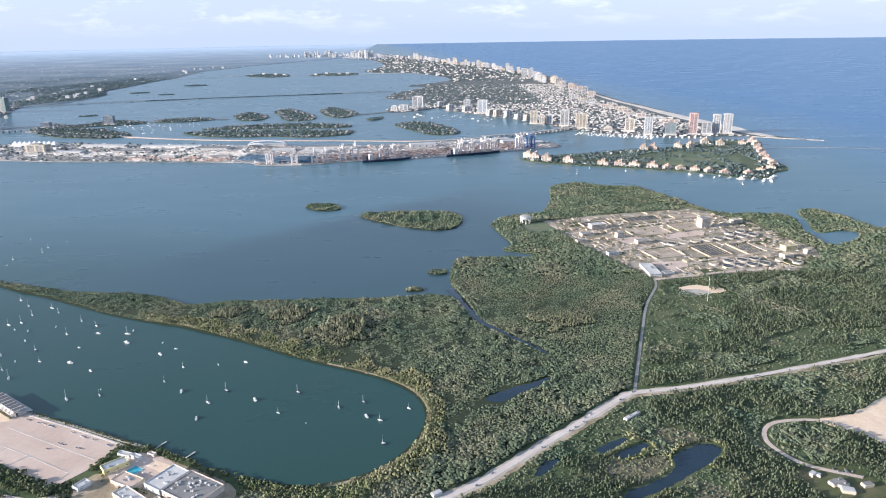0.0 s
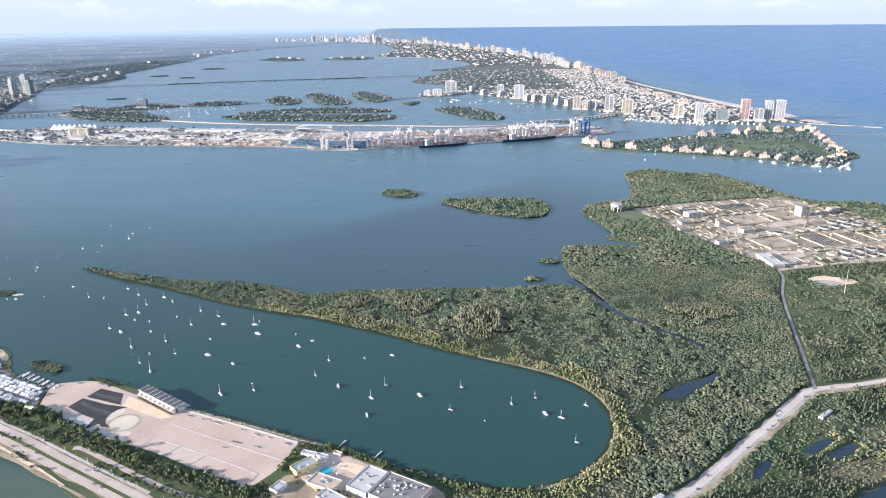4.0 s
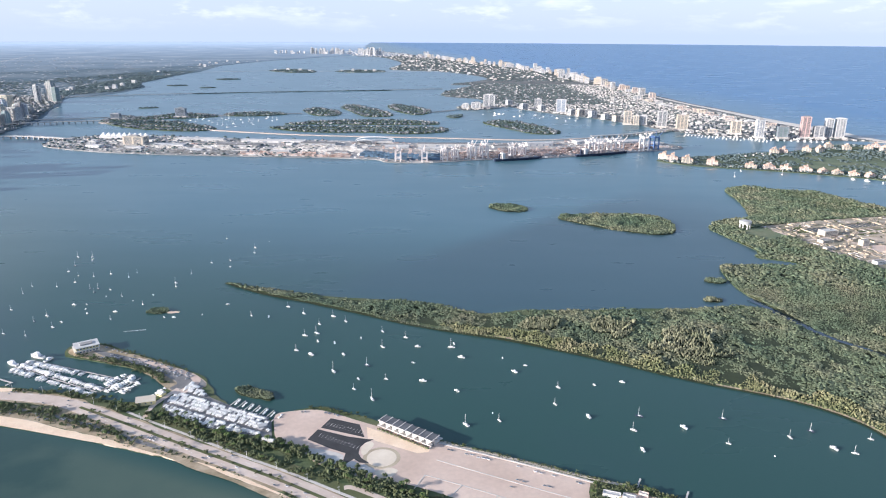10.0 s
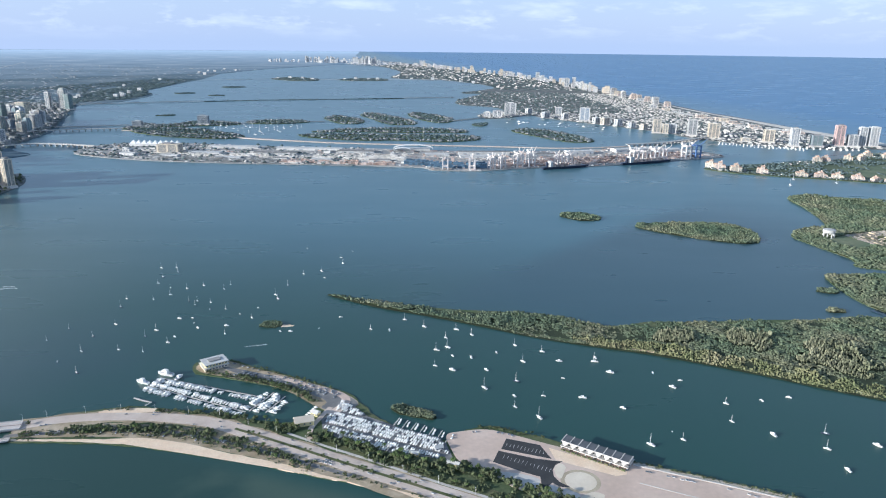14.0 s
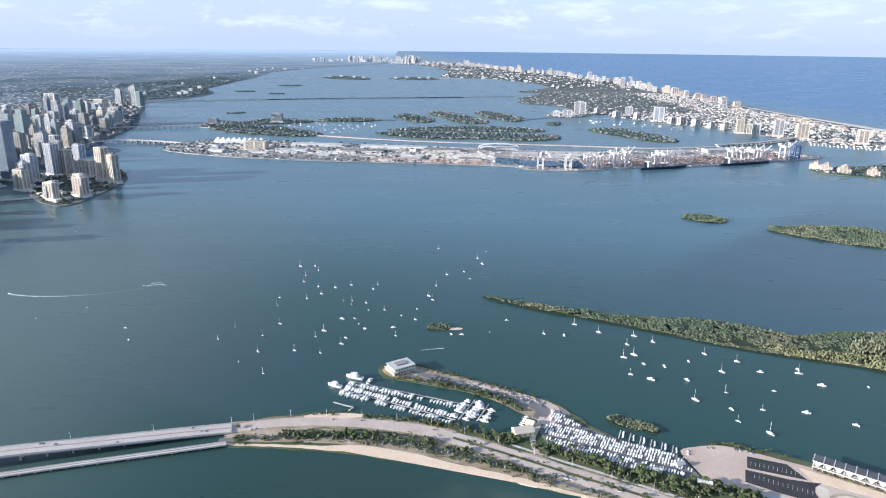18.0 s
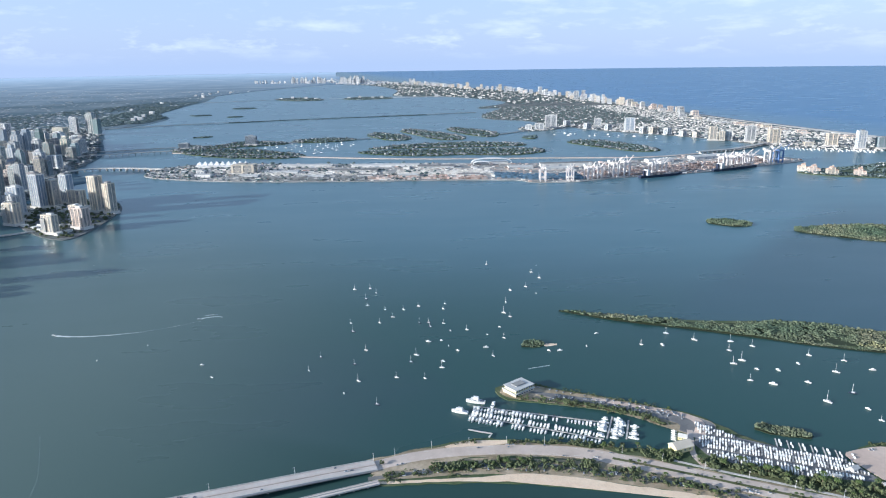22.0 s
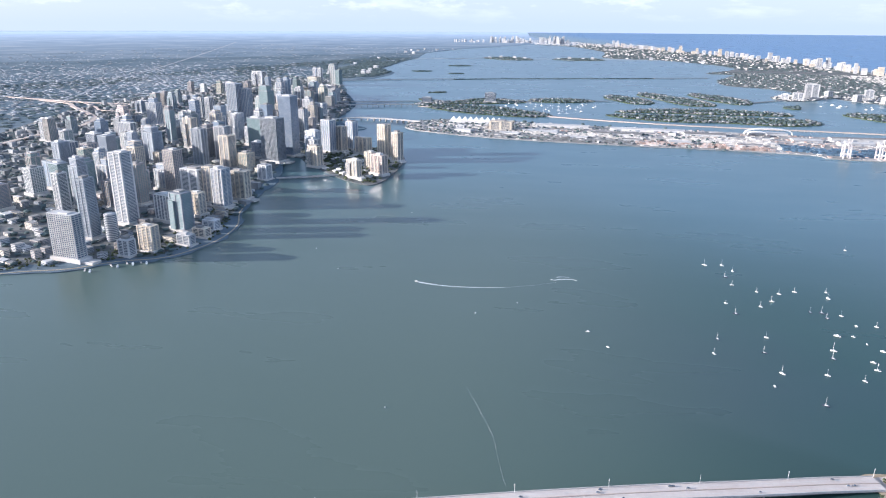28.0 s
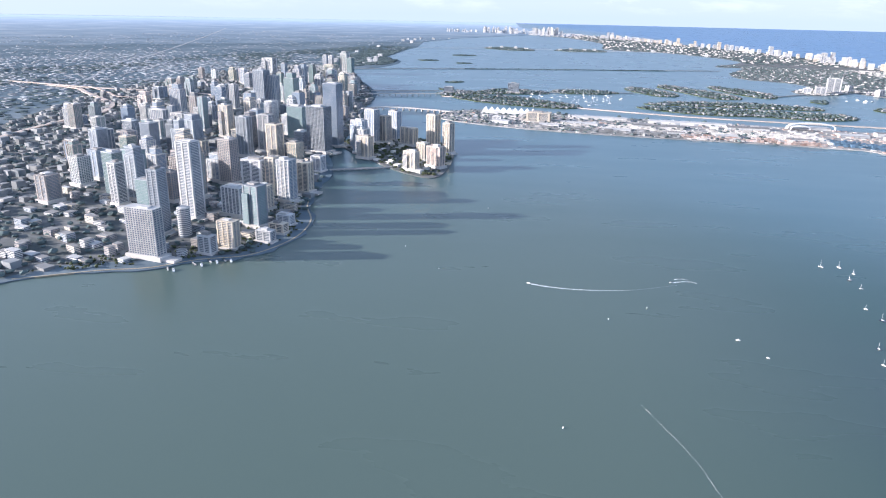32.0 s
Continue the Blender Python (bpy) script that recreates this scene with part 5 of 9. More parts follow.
TOWN_TOWERS = [(166, 397, 4.8, 4, 11.3, "whitewall", "glass", "balcony"), (160, 398, 4, 3.6, 11, "whitewall", "glass", "balcony"), (154, 397, 5.4, 3.4, 6.8, "whitewall", "glass", "slab"),
               (146.5, 398, 4.6, 3.6, 12, "redwall", "glass", "slab"), (133, 397, 5.8, 4, 6.5, "greywall", "tealglass", "slab"), (120.5, 398, 4.4, 3.6, 10.3, "whitewall", "blueglass", "balcony"),
               (114, 414, 5.6, 3.6, 7.4, "cream", "glass", "slab"), (102, 418, 5, 3, 2.2, "cream", "glass", "slab"), (88, 431, 6.6, 3.8, 9.2, "cream", "glass", "balcony"), (80, 444, 5.6, 3.6, 9.9, "whitewall", "glass", "slab"),
               (72, 456, 4.2, 3, 6, "whitewall", "glass", "slab"), (67, 455, 3.4, 3, 6, "cream", "glass", "slab"), (62, 457, 4.6, 3, 8.7, "cream", "glass", "slab"), (114, 950, 6, 5, 12, "whitewall", "glass", "slab"),
               (122, 898, 4.3, 4, 10, "whitewall", "glass", "slab"), (68, 1225, 4.6, 4, 10.3, "whitewall", "glass", "slab"), (32, 526, 7.2, 3.6, 9.8, "whitewall", "blueglass", "slab"), (-18, 563, 9, 4, 10, "whitewall", "glass", "slab"),
               (-29, 555, 7, 4, 4.7, "whitewall", "glass", "slab"), (-37, 557, 5, 3.4, 3.5, "whitewall", "glass", "slab"), (22, 570, 5.4, 4, 6.2, "whitewall", "glass", "slab")]
TOWN_ROW = [(8, 552, 6, 3, 4.2, "whitewall", "glass", "slab"), (20, 538, 5, 3, 4.2, "whitewall", "glass", "slab"), (42, 506, 6.2, 3, 4.4, "cream", "glass", "slab"), (48.5, 496, 5.4, 3, 4.6, "whitewall", "glass", "slab"),
            (55, 486, 5.4, 3, 3.4, "whitewall", "glass", "slab"), (60, 476, 5, 3, 3.6, "cream", "glass", "slab"), (37, 512, 5, 3, 4, "whitewall", "glass", "slab"), (0, 582, 5, 3, 4, "whitewall", "glass", "slab")]
place(TOWN_TOWERS, "towers of the beach town", -12, "in the beach town")
place(TOWN_ROW, "towers of the beach town", 35, "along the bay")
# the sea front of the beach town: hotels in a row, thinning out northwards
rng = np.random.default_rng(12)
line = smooth(TOWN_SEA[2:], 8, False)
dist = np.r_[0, np.cumsum(np.linalg.norm(np.diff(line, axis=0), axis=1))]
s = 40.0
front = []
while s < 430:
    x, y = np.interp(s, dist, line[:, 0]), np.interp(s, dist, line[:, 1])
    tall = rng.uniform(0.9, 2.4) if s < 230 else rng.uniform(2.4, 7.5)
    front.append((x - (rng.uniform(24, 34) if s < 240 else rng.uniform(9, 16)), y, rng.uniform(4, 7), rng.uniform(3, 5), tall, ("whitewall", "whitewall", "cream", "peach")[rng.integers(4)], "glass", ("slab", "balcony")[rng.integers(2)]))
    s += rng.uniform(6, 10) * (1 + s / 700)
place(front, "hotels along the sea beach", -8, "behind the sea beach")
far = []
while s < 1500:                                    # slimmer fronts further up the coast
    x, y = np.interp(s, dist, line[:, 0]), np.interp(s, dist, line[:, 1])
    far.append((x - rng.uniform(8, 26), y, rng.uniform(3, 6.5), rng.uniform(3, 5), rng.uniform(3.5, 8.5) * (1.5 if rng.uniform() < 0.12 else 1), ("whitewall", "whitewall", "cream")[rng.integers(3)]))
    s += rng.uniform(4.5, 9) * (1 + s / 1500)
for (ax, ay), (ex, ey), count, low, high in (((-396, 2084), (-279, 2022), 46, 6, 17), ((-252, 2010), (-178, 1945), 34, 8, 21), ((-505, 2108), (-410, 2090), 12, 4, 9), ((-175, 1980), (20, 1560), 30, 3, 7)):
    for k in range(count):
        u = rng.uniform(0, 1)
        far.append((ax + (ex - ax) * u + rng.normal(0, 4), ay + (ey - ay) * u + rng.normal(0, 22), rng.uniform(2.6, 5.5), rng.uniform(2.6, 4), rng.uniform(low, high), "whitewall"))
for x, y, w, d, h, wall in far:
    root = thing("far_tower", "pale apartment tower on the far coast", "tower", "far towers up the coast", (x, y, 0.2), rng.uniform(-20, 0))
    box_part("core", [(0, 0, 0, w * 0.96, d * 0.96, h, 0)], M["glass"], root)
    box_part("facade_frame", [(0, 0, q, w, d, 0.85, 0) for q in np.arange(0, h, 1.1)], M[wall], root)

# ---- low buildings that fill the towns ----


def fill(name, poly, gap, low, high, turn, seed, keep, label, sizes=(1.4, 3.2), material="house"):
    r = np.random.default_rng(seed)
    x, y = scatter(poly, gap, seed)
    k = keep(x, y) & inside(poly, x, y) & (away(BEACH, x, y) > 15) & (away(poly, x, y, True) > sizes[0])
    x, y = x[k], y[k]
    n = len(x)
    rows = np.column_stack([x, y, np.full(n, 0.15), r.uniform(*sizes, n), r.uniform(*sizes, n) * 0.75, r.uniform(low, high, n) * r.uniform(0.6, 1.3, n), turn + r.choice([0, 90], n) + r.normal(0, 2, n)])
    return tagged(raw(name, *boxes(rows), M[material]), label, "buildings", kind="stuff")


alltowers = np.array([(r[0], r[1]) for r in SOUTH_CITY + MID_CITY + NORTH_CITY + MORE_CITY + KEY_TOWERS + TOWN_TOWERS + TOWN_ROW + front])


def clear(gap):
    def test(x, y):
        k = np.ones(len(x), bool)
        for a, b in alltowers:
            k &= np.hypot(x - a, y - b) > gap
        return k
    return test


fill("town_blocks", TOWN[(TOWN[:, 1] < 860)], 3.2, 0.30, 0.85, -14, 80, lambda x, y: clear(3.4)(x, y) & (np.random.default_rng(4).uniform(0, 1, len(x)) < np.where((x < 90) & (y > 590), 0.08, 0.78)),
     "low white and cream blocks of the beach town", (0.9, 2.3))
fill("town_blocks", TOWN[(TOWN[:, 1] < 860)], 4.4, 0.4, 1.0, -14, 180, lambda x, y: clear(3.2)(x, y) & (np.random.default_rng(14).uniform(0, 1, len(x)) < np.where((x < 90) & (y > 590), 0.2, 0.26)),
     "low grey blocks of the beach town", (1.0, 3.0), "cityblock")
fill("town_blocks", TOWN[(TOWN[:, 1] > 850)], 7, 0.5, 1.6, -14, 81, lambda x, y: np.random.default_rng(5).uniform(0, 1, len(x)) < 0.22, "hazy low blocks up the barrier island", (1.6, 4.2), "house")
ux, uy = scatter(TOWN[(TOWN[:, 1] > 850) & (TOWN[:, 1] < 1900)], 9, 184)
k = away(BEACH, ux, uy) > 18
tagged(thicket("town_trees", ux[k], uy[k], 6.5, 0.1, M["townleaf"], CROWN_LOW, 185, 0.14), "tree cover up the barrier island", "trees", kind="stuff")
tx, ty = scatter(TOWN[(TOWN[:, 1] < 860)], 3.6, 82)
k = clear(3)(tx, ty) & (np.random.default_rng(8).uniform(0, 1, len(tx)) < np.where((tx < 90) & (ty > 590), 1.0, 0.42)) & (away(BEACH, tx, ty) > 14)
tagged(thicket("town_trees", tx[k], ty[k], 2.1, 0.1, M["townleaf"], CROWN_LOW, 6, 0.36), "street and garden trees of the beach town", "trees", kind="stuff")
DOWNTOWN = np.array([(-275, 168), (-272, 190), (-282, 240), (-292, 285), (-293, 340), (-305, 380), (-312, 430), (-330, 490), (-366, 585), (-395, 660), (-470, 640), (-470, 400), (-420, 250), (-380, 130), (-330, 125), (-305, 155)])
r = np.random.default_rng(283)
bx, by = scatter(np.array([(-276, 169), (-272, 185), (-279, 215), (-290, 262), (-330, 262), (-345, 200), (-322, 150), (-300, 158)]), 5.6, 284)
k = clear(3.6)(bx, by)
for x, y in zip(bx[k], by[k]):
    w, d, h, wall = r.uniform(1.4, 3.2), r.uniform(1.2, 2.4), r.uniform(0.5, 2.0), ("whitewall", "cream", "stonewall", "greywall")[r.integers(4)]
    root = thing("low_building", f"low {NAMES_WALL[wall]} flat-roofed building between the city towers", "building", "low buildings of the city", (x, y, 0.2), -18 + r.normal(0, 4))
    body = box_part("wall_body", [(0, 0, 0, w, d, h, 0)], M[wall], root)
    box_part("window_band", [(0, 0, q, w * 1.01, d * 1.01, 0.13, 0) for q in np.arange(0.18, h - 0.1, 0.36)], M["glass"], body)
    box_part("roof", [(0, 0, h, w * 0.94, d * 0.94, 0.06, 0)], M["roofgrey" if r.uniform() < 0.72 else "roofwhite"], root)
NEAR_CITY = np.array([(-276, 169), (-272, 185), (-279, 215), (-290, 262), (-330, 262), (-345, 200), (-322, 150), (-300, 158)])
fill("city_blocks", DOWNTOWN, 4.0, 0.4, 1.9, -18, 83, lambda x, y: ~inside(NEAR_CITY, x, y) & clear(3.9)(x, y) & (np.random.default_rng(16).uniform(0, 1, len(x)) < 0.75), "mid-rise blocks between the towers", (1.3, 3.2), "cityblock")
fill("shore_blocks", BRICK_KEY, 5.2, 0.4, 1.0, -30, 84, clear(3.8), "low podium buildings on the tower island", (1.2, 2.4))
slab("city_ground", DOWNTOWN + np.array([-2.0, 0]), 0.23, M["townfloor"], 0.05, label="grey streets and yards between the city towers", category="ground")
jx, jy = scatter(BRICK_KEY, 1.5, 187)
k = (away(BRICK_KEY, jx, jy, True) > 0.8) & (np.random.default_rng(188).uniform(0, 1, len(jx)) < 0.55)
for x, y, w, d, *_ in KEY_TOWERS:
    k &= np.hypot(jx - x, jy - y) > max(w, d) * 0.65
tagged(thicket("island_trees", jx[k], jy[k], 1.3, 0.2, M["leaf"], CROWN_LOW, 189, 0.6), "dark trees between the towers of the tower island", "trees", kind="stuff")
dx, dy = scatter(DOWNTOWN, 3.0, 85)
k = clear(2.6)(dx, dy) & (np.random.default_rng(9).uniform(0, 1, len(dx)) < 0.8)
tagged(thicket("city_trees", dx[k], dy[k], 1.7, 0.15, M["townleaf"], CROWN_LOW, 7, 0.55), "trees along the city streets and shore", "trees", kind="stuff")
SUBURB = np.array([(-380, 100), (-470, 300), (-470, 640), (-395, 660), (-372, 700), (-400, 850), (-410, 1080), (-436, 1290), (-410, 1500), (-900, 1700), (-1150, 700), (-900, 100)])
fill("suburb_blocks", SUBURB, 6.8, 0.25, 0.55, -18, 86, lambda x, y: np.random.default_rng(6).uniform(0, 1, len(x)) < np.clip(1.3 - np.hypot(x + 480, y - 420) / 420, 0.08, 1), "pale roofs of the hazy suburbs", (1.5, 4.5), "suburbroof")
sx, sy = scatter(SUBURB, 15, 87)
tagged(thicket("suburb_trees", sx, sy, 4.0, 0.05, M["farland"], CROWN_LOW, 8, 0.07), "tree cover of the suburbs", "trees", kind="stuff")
near_sub = np.array([(-400, 240), (-470, 420), (-475, 640), (-400, 665), (-372, 700), (-400, 850), (-412, 1080), (-470, 1090), (-560, 800), (-640, 500), (-560, 240)])
gx, gy = scatter(near_sub, 6.0, 287)
k = np.array([noise.noise((a * 0.02, b * 0.02, 5.5)) for a, b in zip(gx, gy)]) > -0.05
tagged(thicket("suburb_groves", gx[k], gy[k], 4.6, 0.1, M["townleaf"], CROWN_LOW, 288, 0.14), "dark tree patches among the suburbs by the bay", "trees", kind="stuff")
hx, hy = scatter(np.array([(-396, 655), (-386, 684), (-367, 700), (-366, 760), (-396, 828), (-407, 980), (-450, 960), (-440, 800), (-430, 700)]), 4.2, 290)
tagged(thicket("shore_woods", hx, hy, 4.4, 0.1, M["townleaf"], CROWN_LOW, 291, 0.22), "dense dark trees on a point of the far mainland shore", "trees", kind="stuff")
r = np.random.default_rng(289)
for y in r.uniform(660, 1500, 16):                 # towers here and there along the far mainland shore
    x = np.interp(y, [640, 676, 760, 831, 981, 1087, 1283, 1515], [-384, -365, -364, -394, -404, -406, -431, -398]) - r.uniform(6, 70)
    root = thing("far_tower", "pale hazy apartment tower on the far coast", "tower", "far towers up the coast", (x, y, 0.2), r.uniform(-20, 0))
    w, d, h = r.uniform(2.5, 5), r.uniform(2.5, 4), r.uniform(1.0, 3.6)
    box_part("core", [(0, 0, 0, w * 0.96, d * 0.96, h, 0)], M["glass"], root)
    box_part("facade_frame", [(0, 0, q, w, d, 0.85, 0) for q in np.arange(0, h, 1.1)], M["whitewall"], root)
for x, y, h in ((-300, 1120, 3), (-284, 1135, 4), (-262, 1120, 5), (-246, 1110, 3), (-196, 1108, 2.5), (-180, 1120, 4), (-160, 1118, 3), (-146, 1112, 5), (-60, 1130, 4), (-40, 1112, 3), (-20, 1060, 3), (-4, 1030, 4)):
    root = thing("far_tower", "pale hazy apartment tower on the far coast", "tower", "far towers up the coast", (x, y, 0.2), -10)
    box_part("core", [(0, 0, 0, 4.5, 3.2, h * 0.6, 0)], M["glass"], root)
    box_part("facade_frame", [(0, 0, q, 4.8, 3.4, 0.85, 0) for q in np.arange(0, h * 0.6, 1.1)], M["whitewall"], root)
strip("highway", smooth([(-560, 452), (-508, 438), (-488, 433), (-453, 429), (-416, 424), (-389, 412), (-352, 416)], 6, False), 2.6, 1.0, M["road"], 0.4, label="elevated highway across the city")
strip("highway", smooth([(-520, 436), (-492, 424), (-476, 408), (-448, 382), (-434, 368), (-425, 352), (-419, 333), (-419, 300), (-410, 240)], 6, False), 2.4, 1.2, M["road"], 0.4, label="elevated highway that curves past the city")
strip("highway", smooth([(-490, 432), (-462, 408), (-446, 392), (-430, 398), (-416, 423)], 6, False), 1.2, 1.6, M["road"], 0.3, label="curving ramp of the highway junction")
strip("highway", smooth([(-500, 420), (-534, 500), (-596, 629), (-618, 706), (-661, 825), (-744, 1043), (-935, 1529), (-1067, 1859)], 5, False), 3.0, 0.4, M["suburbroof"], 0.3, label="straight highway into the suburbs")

px, py = scatter(np.array([(-311, 150), (-299, 155.5), (-290.6, 159), (-284, 165), (-276.4, 168.6), (-272.4, 175), (-270.6, 183), (-272, 194), (-277, 206), (-280, 220), (-286, 222), (-284, 205), (-281, 190), (-285, 178), (-293, 169), (-304, 160)]), 1.15, 385)
k = np.ones(len(px), bool)
for r in SOUTH_CITY:
    k &= np.hypot(px - r[0], py - r[1]) > max(r[2], r[3]) * 0.62
k &= np.random.default_rng(386).uniform(0, 1, len(px)) < 0.62
tagged(thicket("shore_park_trees", px[k], py[k], 1.0, 0.15, M["leaf"], CROWN, 387, 0.7), "dark green trees of the city shore gardens", "trees", kind="stuff")
# shore walk and small docks of the city
strip("bay_walk", smooth([(-311, 147), (-299, 153.8), (-290.2, 157.3), (-283.4, 163.2), (-275.4, 167.2), (-271.3, 174.4), (-269.5, 183), (-270.7, 194), (-275.7, 206), (-278.7, 220)], 6, False), 0.35, 0.26, M["palestone"], 0.3, label="pale promenade along the city shore")

# ---- garden island: villas with tiled roofs ----


def villa(x, y, w, d, h, turn, wall):
    root = thing("villa", "cream apartment villa with a terracotta hipped roof", "villa", "villas of the garden island", (x, y, 0.2), turn)
    wings = [(-w * 0.34, -d * 0.08, w * 0.34, d * 0.84, h * 0.74), (0, 0, w * 0.36, d, h), (w * 0.34, -d * 0.1, w * 0.34, d * 0.80, h * 0.60)]
    box_part("core", [(x0, y0, 0, a * 0.96, b * 0.96, c, 0) for x0, y0, a, b, c in wings], M["glass"], root)
    box_part("facade_frame", [(x0, y0, k, a, b, 0.2, 0) for x0, y0, a, b, c in wings for k in np.arange(0, c, 0.36)]
             + [(x0 + t * a * 0.42, y0 + sy * b * 0.48, 0, a * 0.2, 0.14, c, 0) for x0, y0, a, b, c in wings for t in (-1, 1) for sy in (-1, 1)], M[wall], root)
    for x0, y0, a, b, c in wings:
        bm = bmesh.new()
        q = [bm.verts.new((x0 + sx * a * 0.55, y0 + sy * b * 0.54, c)) for sx, sy in ((-1, -1), (1, -1), (1, 1), (-1, 1))]
        ridge = [bm.verts.new((x0, y0 + sy * b * 0.28, c + 0.45)) for sy in (-1, 1)]
        for f in ((q[1], q[2], ridge[1], ridge[0]), (q[3], q[0], ridge[0], ridge[1]), (q[0], q[1], ridge[0]), (q[2], q[3], ridge[1]), (q[3], q[2], q[1], q[0])):
            bm.faces.new(f)
        part("roof", bm, M["rooftile"], root)
    box_part("turret", [(w * 0.12, d * 0.2, h, w * 0.12, w * 0.12, 0.7, 0)], M[wall], root)


shore = smooth([(41, 326.5), (48, 316), (68, 306), (82, 300.5), (92, 296)], 4, False)
for i, u in enumerate(np.linspace(0, len(shore) - 1, 8)):
    x, y = shore[int(u)]
    villa(x + 1.5, y + 2.6, 4.6, 3.0, 3.2 if i < 4 else 2.2, -28 + 8 * (i % 3), "peach" if i % 2 else "cream")
for x, y, h in ((99, 295, 1.8), (104, 293, 1.6), (109, 289.5, 1.8), (114, 286.5, 1.6), (119, 282, 1.5), (128, 280, 1.5), (136, 286, 1.4), (143, 292, 1.5), (148, 301, 1.6), (150, 311, 1.8), (153, 321, 2.0),
                (156, 331, 2.2), (159, 341, 2.4), (163, 352, 2.6), (165, 362, 2.8), (158, 357, 2.2), (146, 356, 2.8), (140, 362, 2.8), (128, 349, 3.0), (122, 350, 3.0), (108, 346, 3.0), (103, 345, 2.8)):
    villa(x, y, 3.8, 2.6, h * 0.95, -30 + (x * 7) % 50, "cream" if int(x) % 3 else "peach")
LAWN = smooth([(96.8, 311.1), (104, 326), (112.9, 335), (130.3, 337.4), (139.8, 327), (137, 308), (126, 298), (112, 298.4)], 4, amp=0.4, seed=92)
slab("golf_lawn", LAWN, 0.215, M["fairway"], 0.02, label="broad mown golf lawn", category="lawn")
gx, gy = scatter(FISHER, 1.5, 90)
edge = away(FISHER, gx, gy, True)
k = (edge > 1) & ((edge < 9) | (np.array([noise.noise((a * 0.09, b * 0.09, 2)) for a, b in zip(gx, gy)]) > -0.06)) & (np.random.default_rng(3).uniform(0, 1, len(gx)) < np.where(inside(LAWN, gx, gy), np.where(np.array([noise.noise((a * 0.16, b * 0.07, 5)) for a, b in zip(gx, gy)]) > 0.0, 0.75, 0.08), 0.85))
tagged(thicket("garden_trees", gx[k], gy[k], 1.3, 0.15, M["townleaf"], CROWN_LOW, 11, 0.6), "trees of the garden island", "trees", kind="stuff")
fill("garden_houses", FISHER, 3.6, 0.4, 0.8, -30, 91, lambda x, y: (away(FISHER, x, y, True) < 9) & (np.random.default_rng(2).uniform(0, 1, len(x)) < 0.28), "low white houses of the garden island", (0.8, 1.8))

# ---- harbour island ----
def gantry_crane(x, y, turn, scale=1.0, steel="crane"):
    root = thing("gantry_crane", "pale steel container crane on the quay" if steel == "crane" else "blue steel container crane on the quay", "crane", "cranes on the quay", (x, y, 0.25), turn)
    s = scale * 1.15
    for sx in (-1, 1):
        for sy in (-1, 1):
            box_part("leg", [(sx * 1.0 * s, sy * 1.25 * s, 0, 0.42 * s, 0.42 * s, 4.4 * s, 0)], M[steel], root)
    for z in (1.2, 4.2):
        box_part("cross_beam", [(0, -1.25 * s, z * s, 2.2 * s, 0.28 * s, 0.3 * s, 0), (0, 1.25 * s, z * s, 2.2 * s, 0.28 * s, 0.3 * s, 0),
                                (-1.0 * s, 0, z * s, 0.28 * s, 2.6 * s, 0.3 * s, 0), (1.0 * s, 0, z * s, 0.28 * s, 2.6 * s, 0.3 * s, 0)], M[steel], root)
    bm = bmesh.new()
    tube(bm, (0, -1.3 * s, 4.4 * s), (0, -4.6 * s, 7.2 * s), 0.18 * s, 0.12 * s, 4)
    part("boom", bm, M[steel], root)
    bm = bmesh.new()
    tube(bm, (0, -1.3 * s, 4.5 * s), (0, -0.6 * s, 6.6 * s), 0.14 * s, 0.1 * s, 4)
    tube(bm, (0, -0.6 * s, 6.6 * s), (0, 1.4 * s, 4.5 * s), 0.09 * s, 0.09 * s, 4)
    part("mast", bm, M[steel], root)
    box_part("back_girder", [(0, 1.4 * s, 4.45 * s, 0.4 * s, 3.6 * s, 0.3 * s, 0)], M[steel], root)
    box_part("machine_house", [(0, 2.4 * s, 4.75 * s, 0.9 * s, 1.2 * s, 0.6 * s, 0)], M["whitewall"], root)


for x, y, a, sc, st in ((-82, 323, -4, 1.0, "crane"), (-70, 322, 2, 1.0, "crane"), (-61, 324.5, 16, 1.0, "crane"), (-56, 326.5, 18, 0.95, "crane"), (-48, 329, 18, 1.15, "crane"), (-42, 331, 12, 1.2, "crane"),
                        (-29, 331, 14, 1.0, "crane"), (-24, 332.5, 14, 1.0, "crane"), (10, 341.5, 18, 1.1, "crane"), (15, 343.5, 20, 1.0, "crane"), (22, 346.5, 22, 1.1, "crane"), (27, 349, 22, 1.0, "crane"),
                        (41, 355, 18, 1.2, "crane"), (47, 357.5, 18, 1.2, "bluesteel")):
    gantry_crane(x, y, a, sc, st)


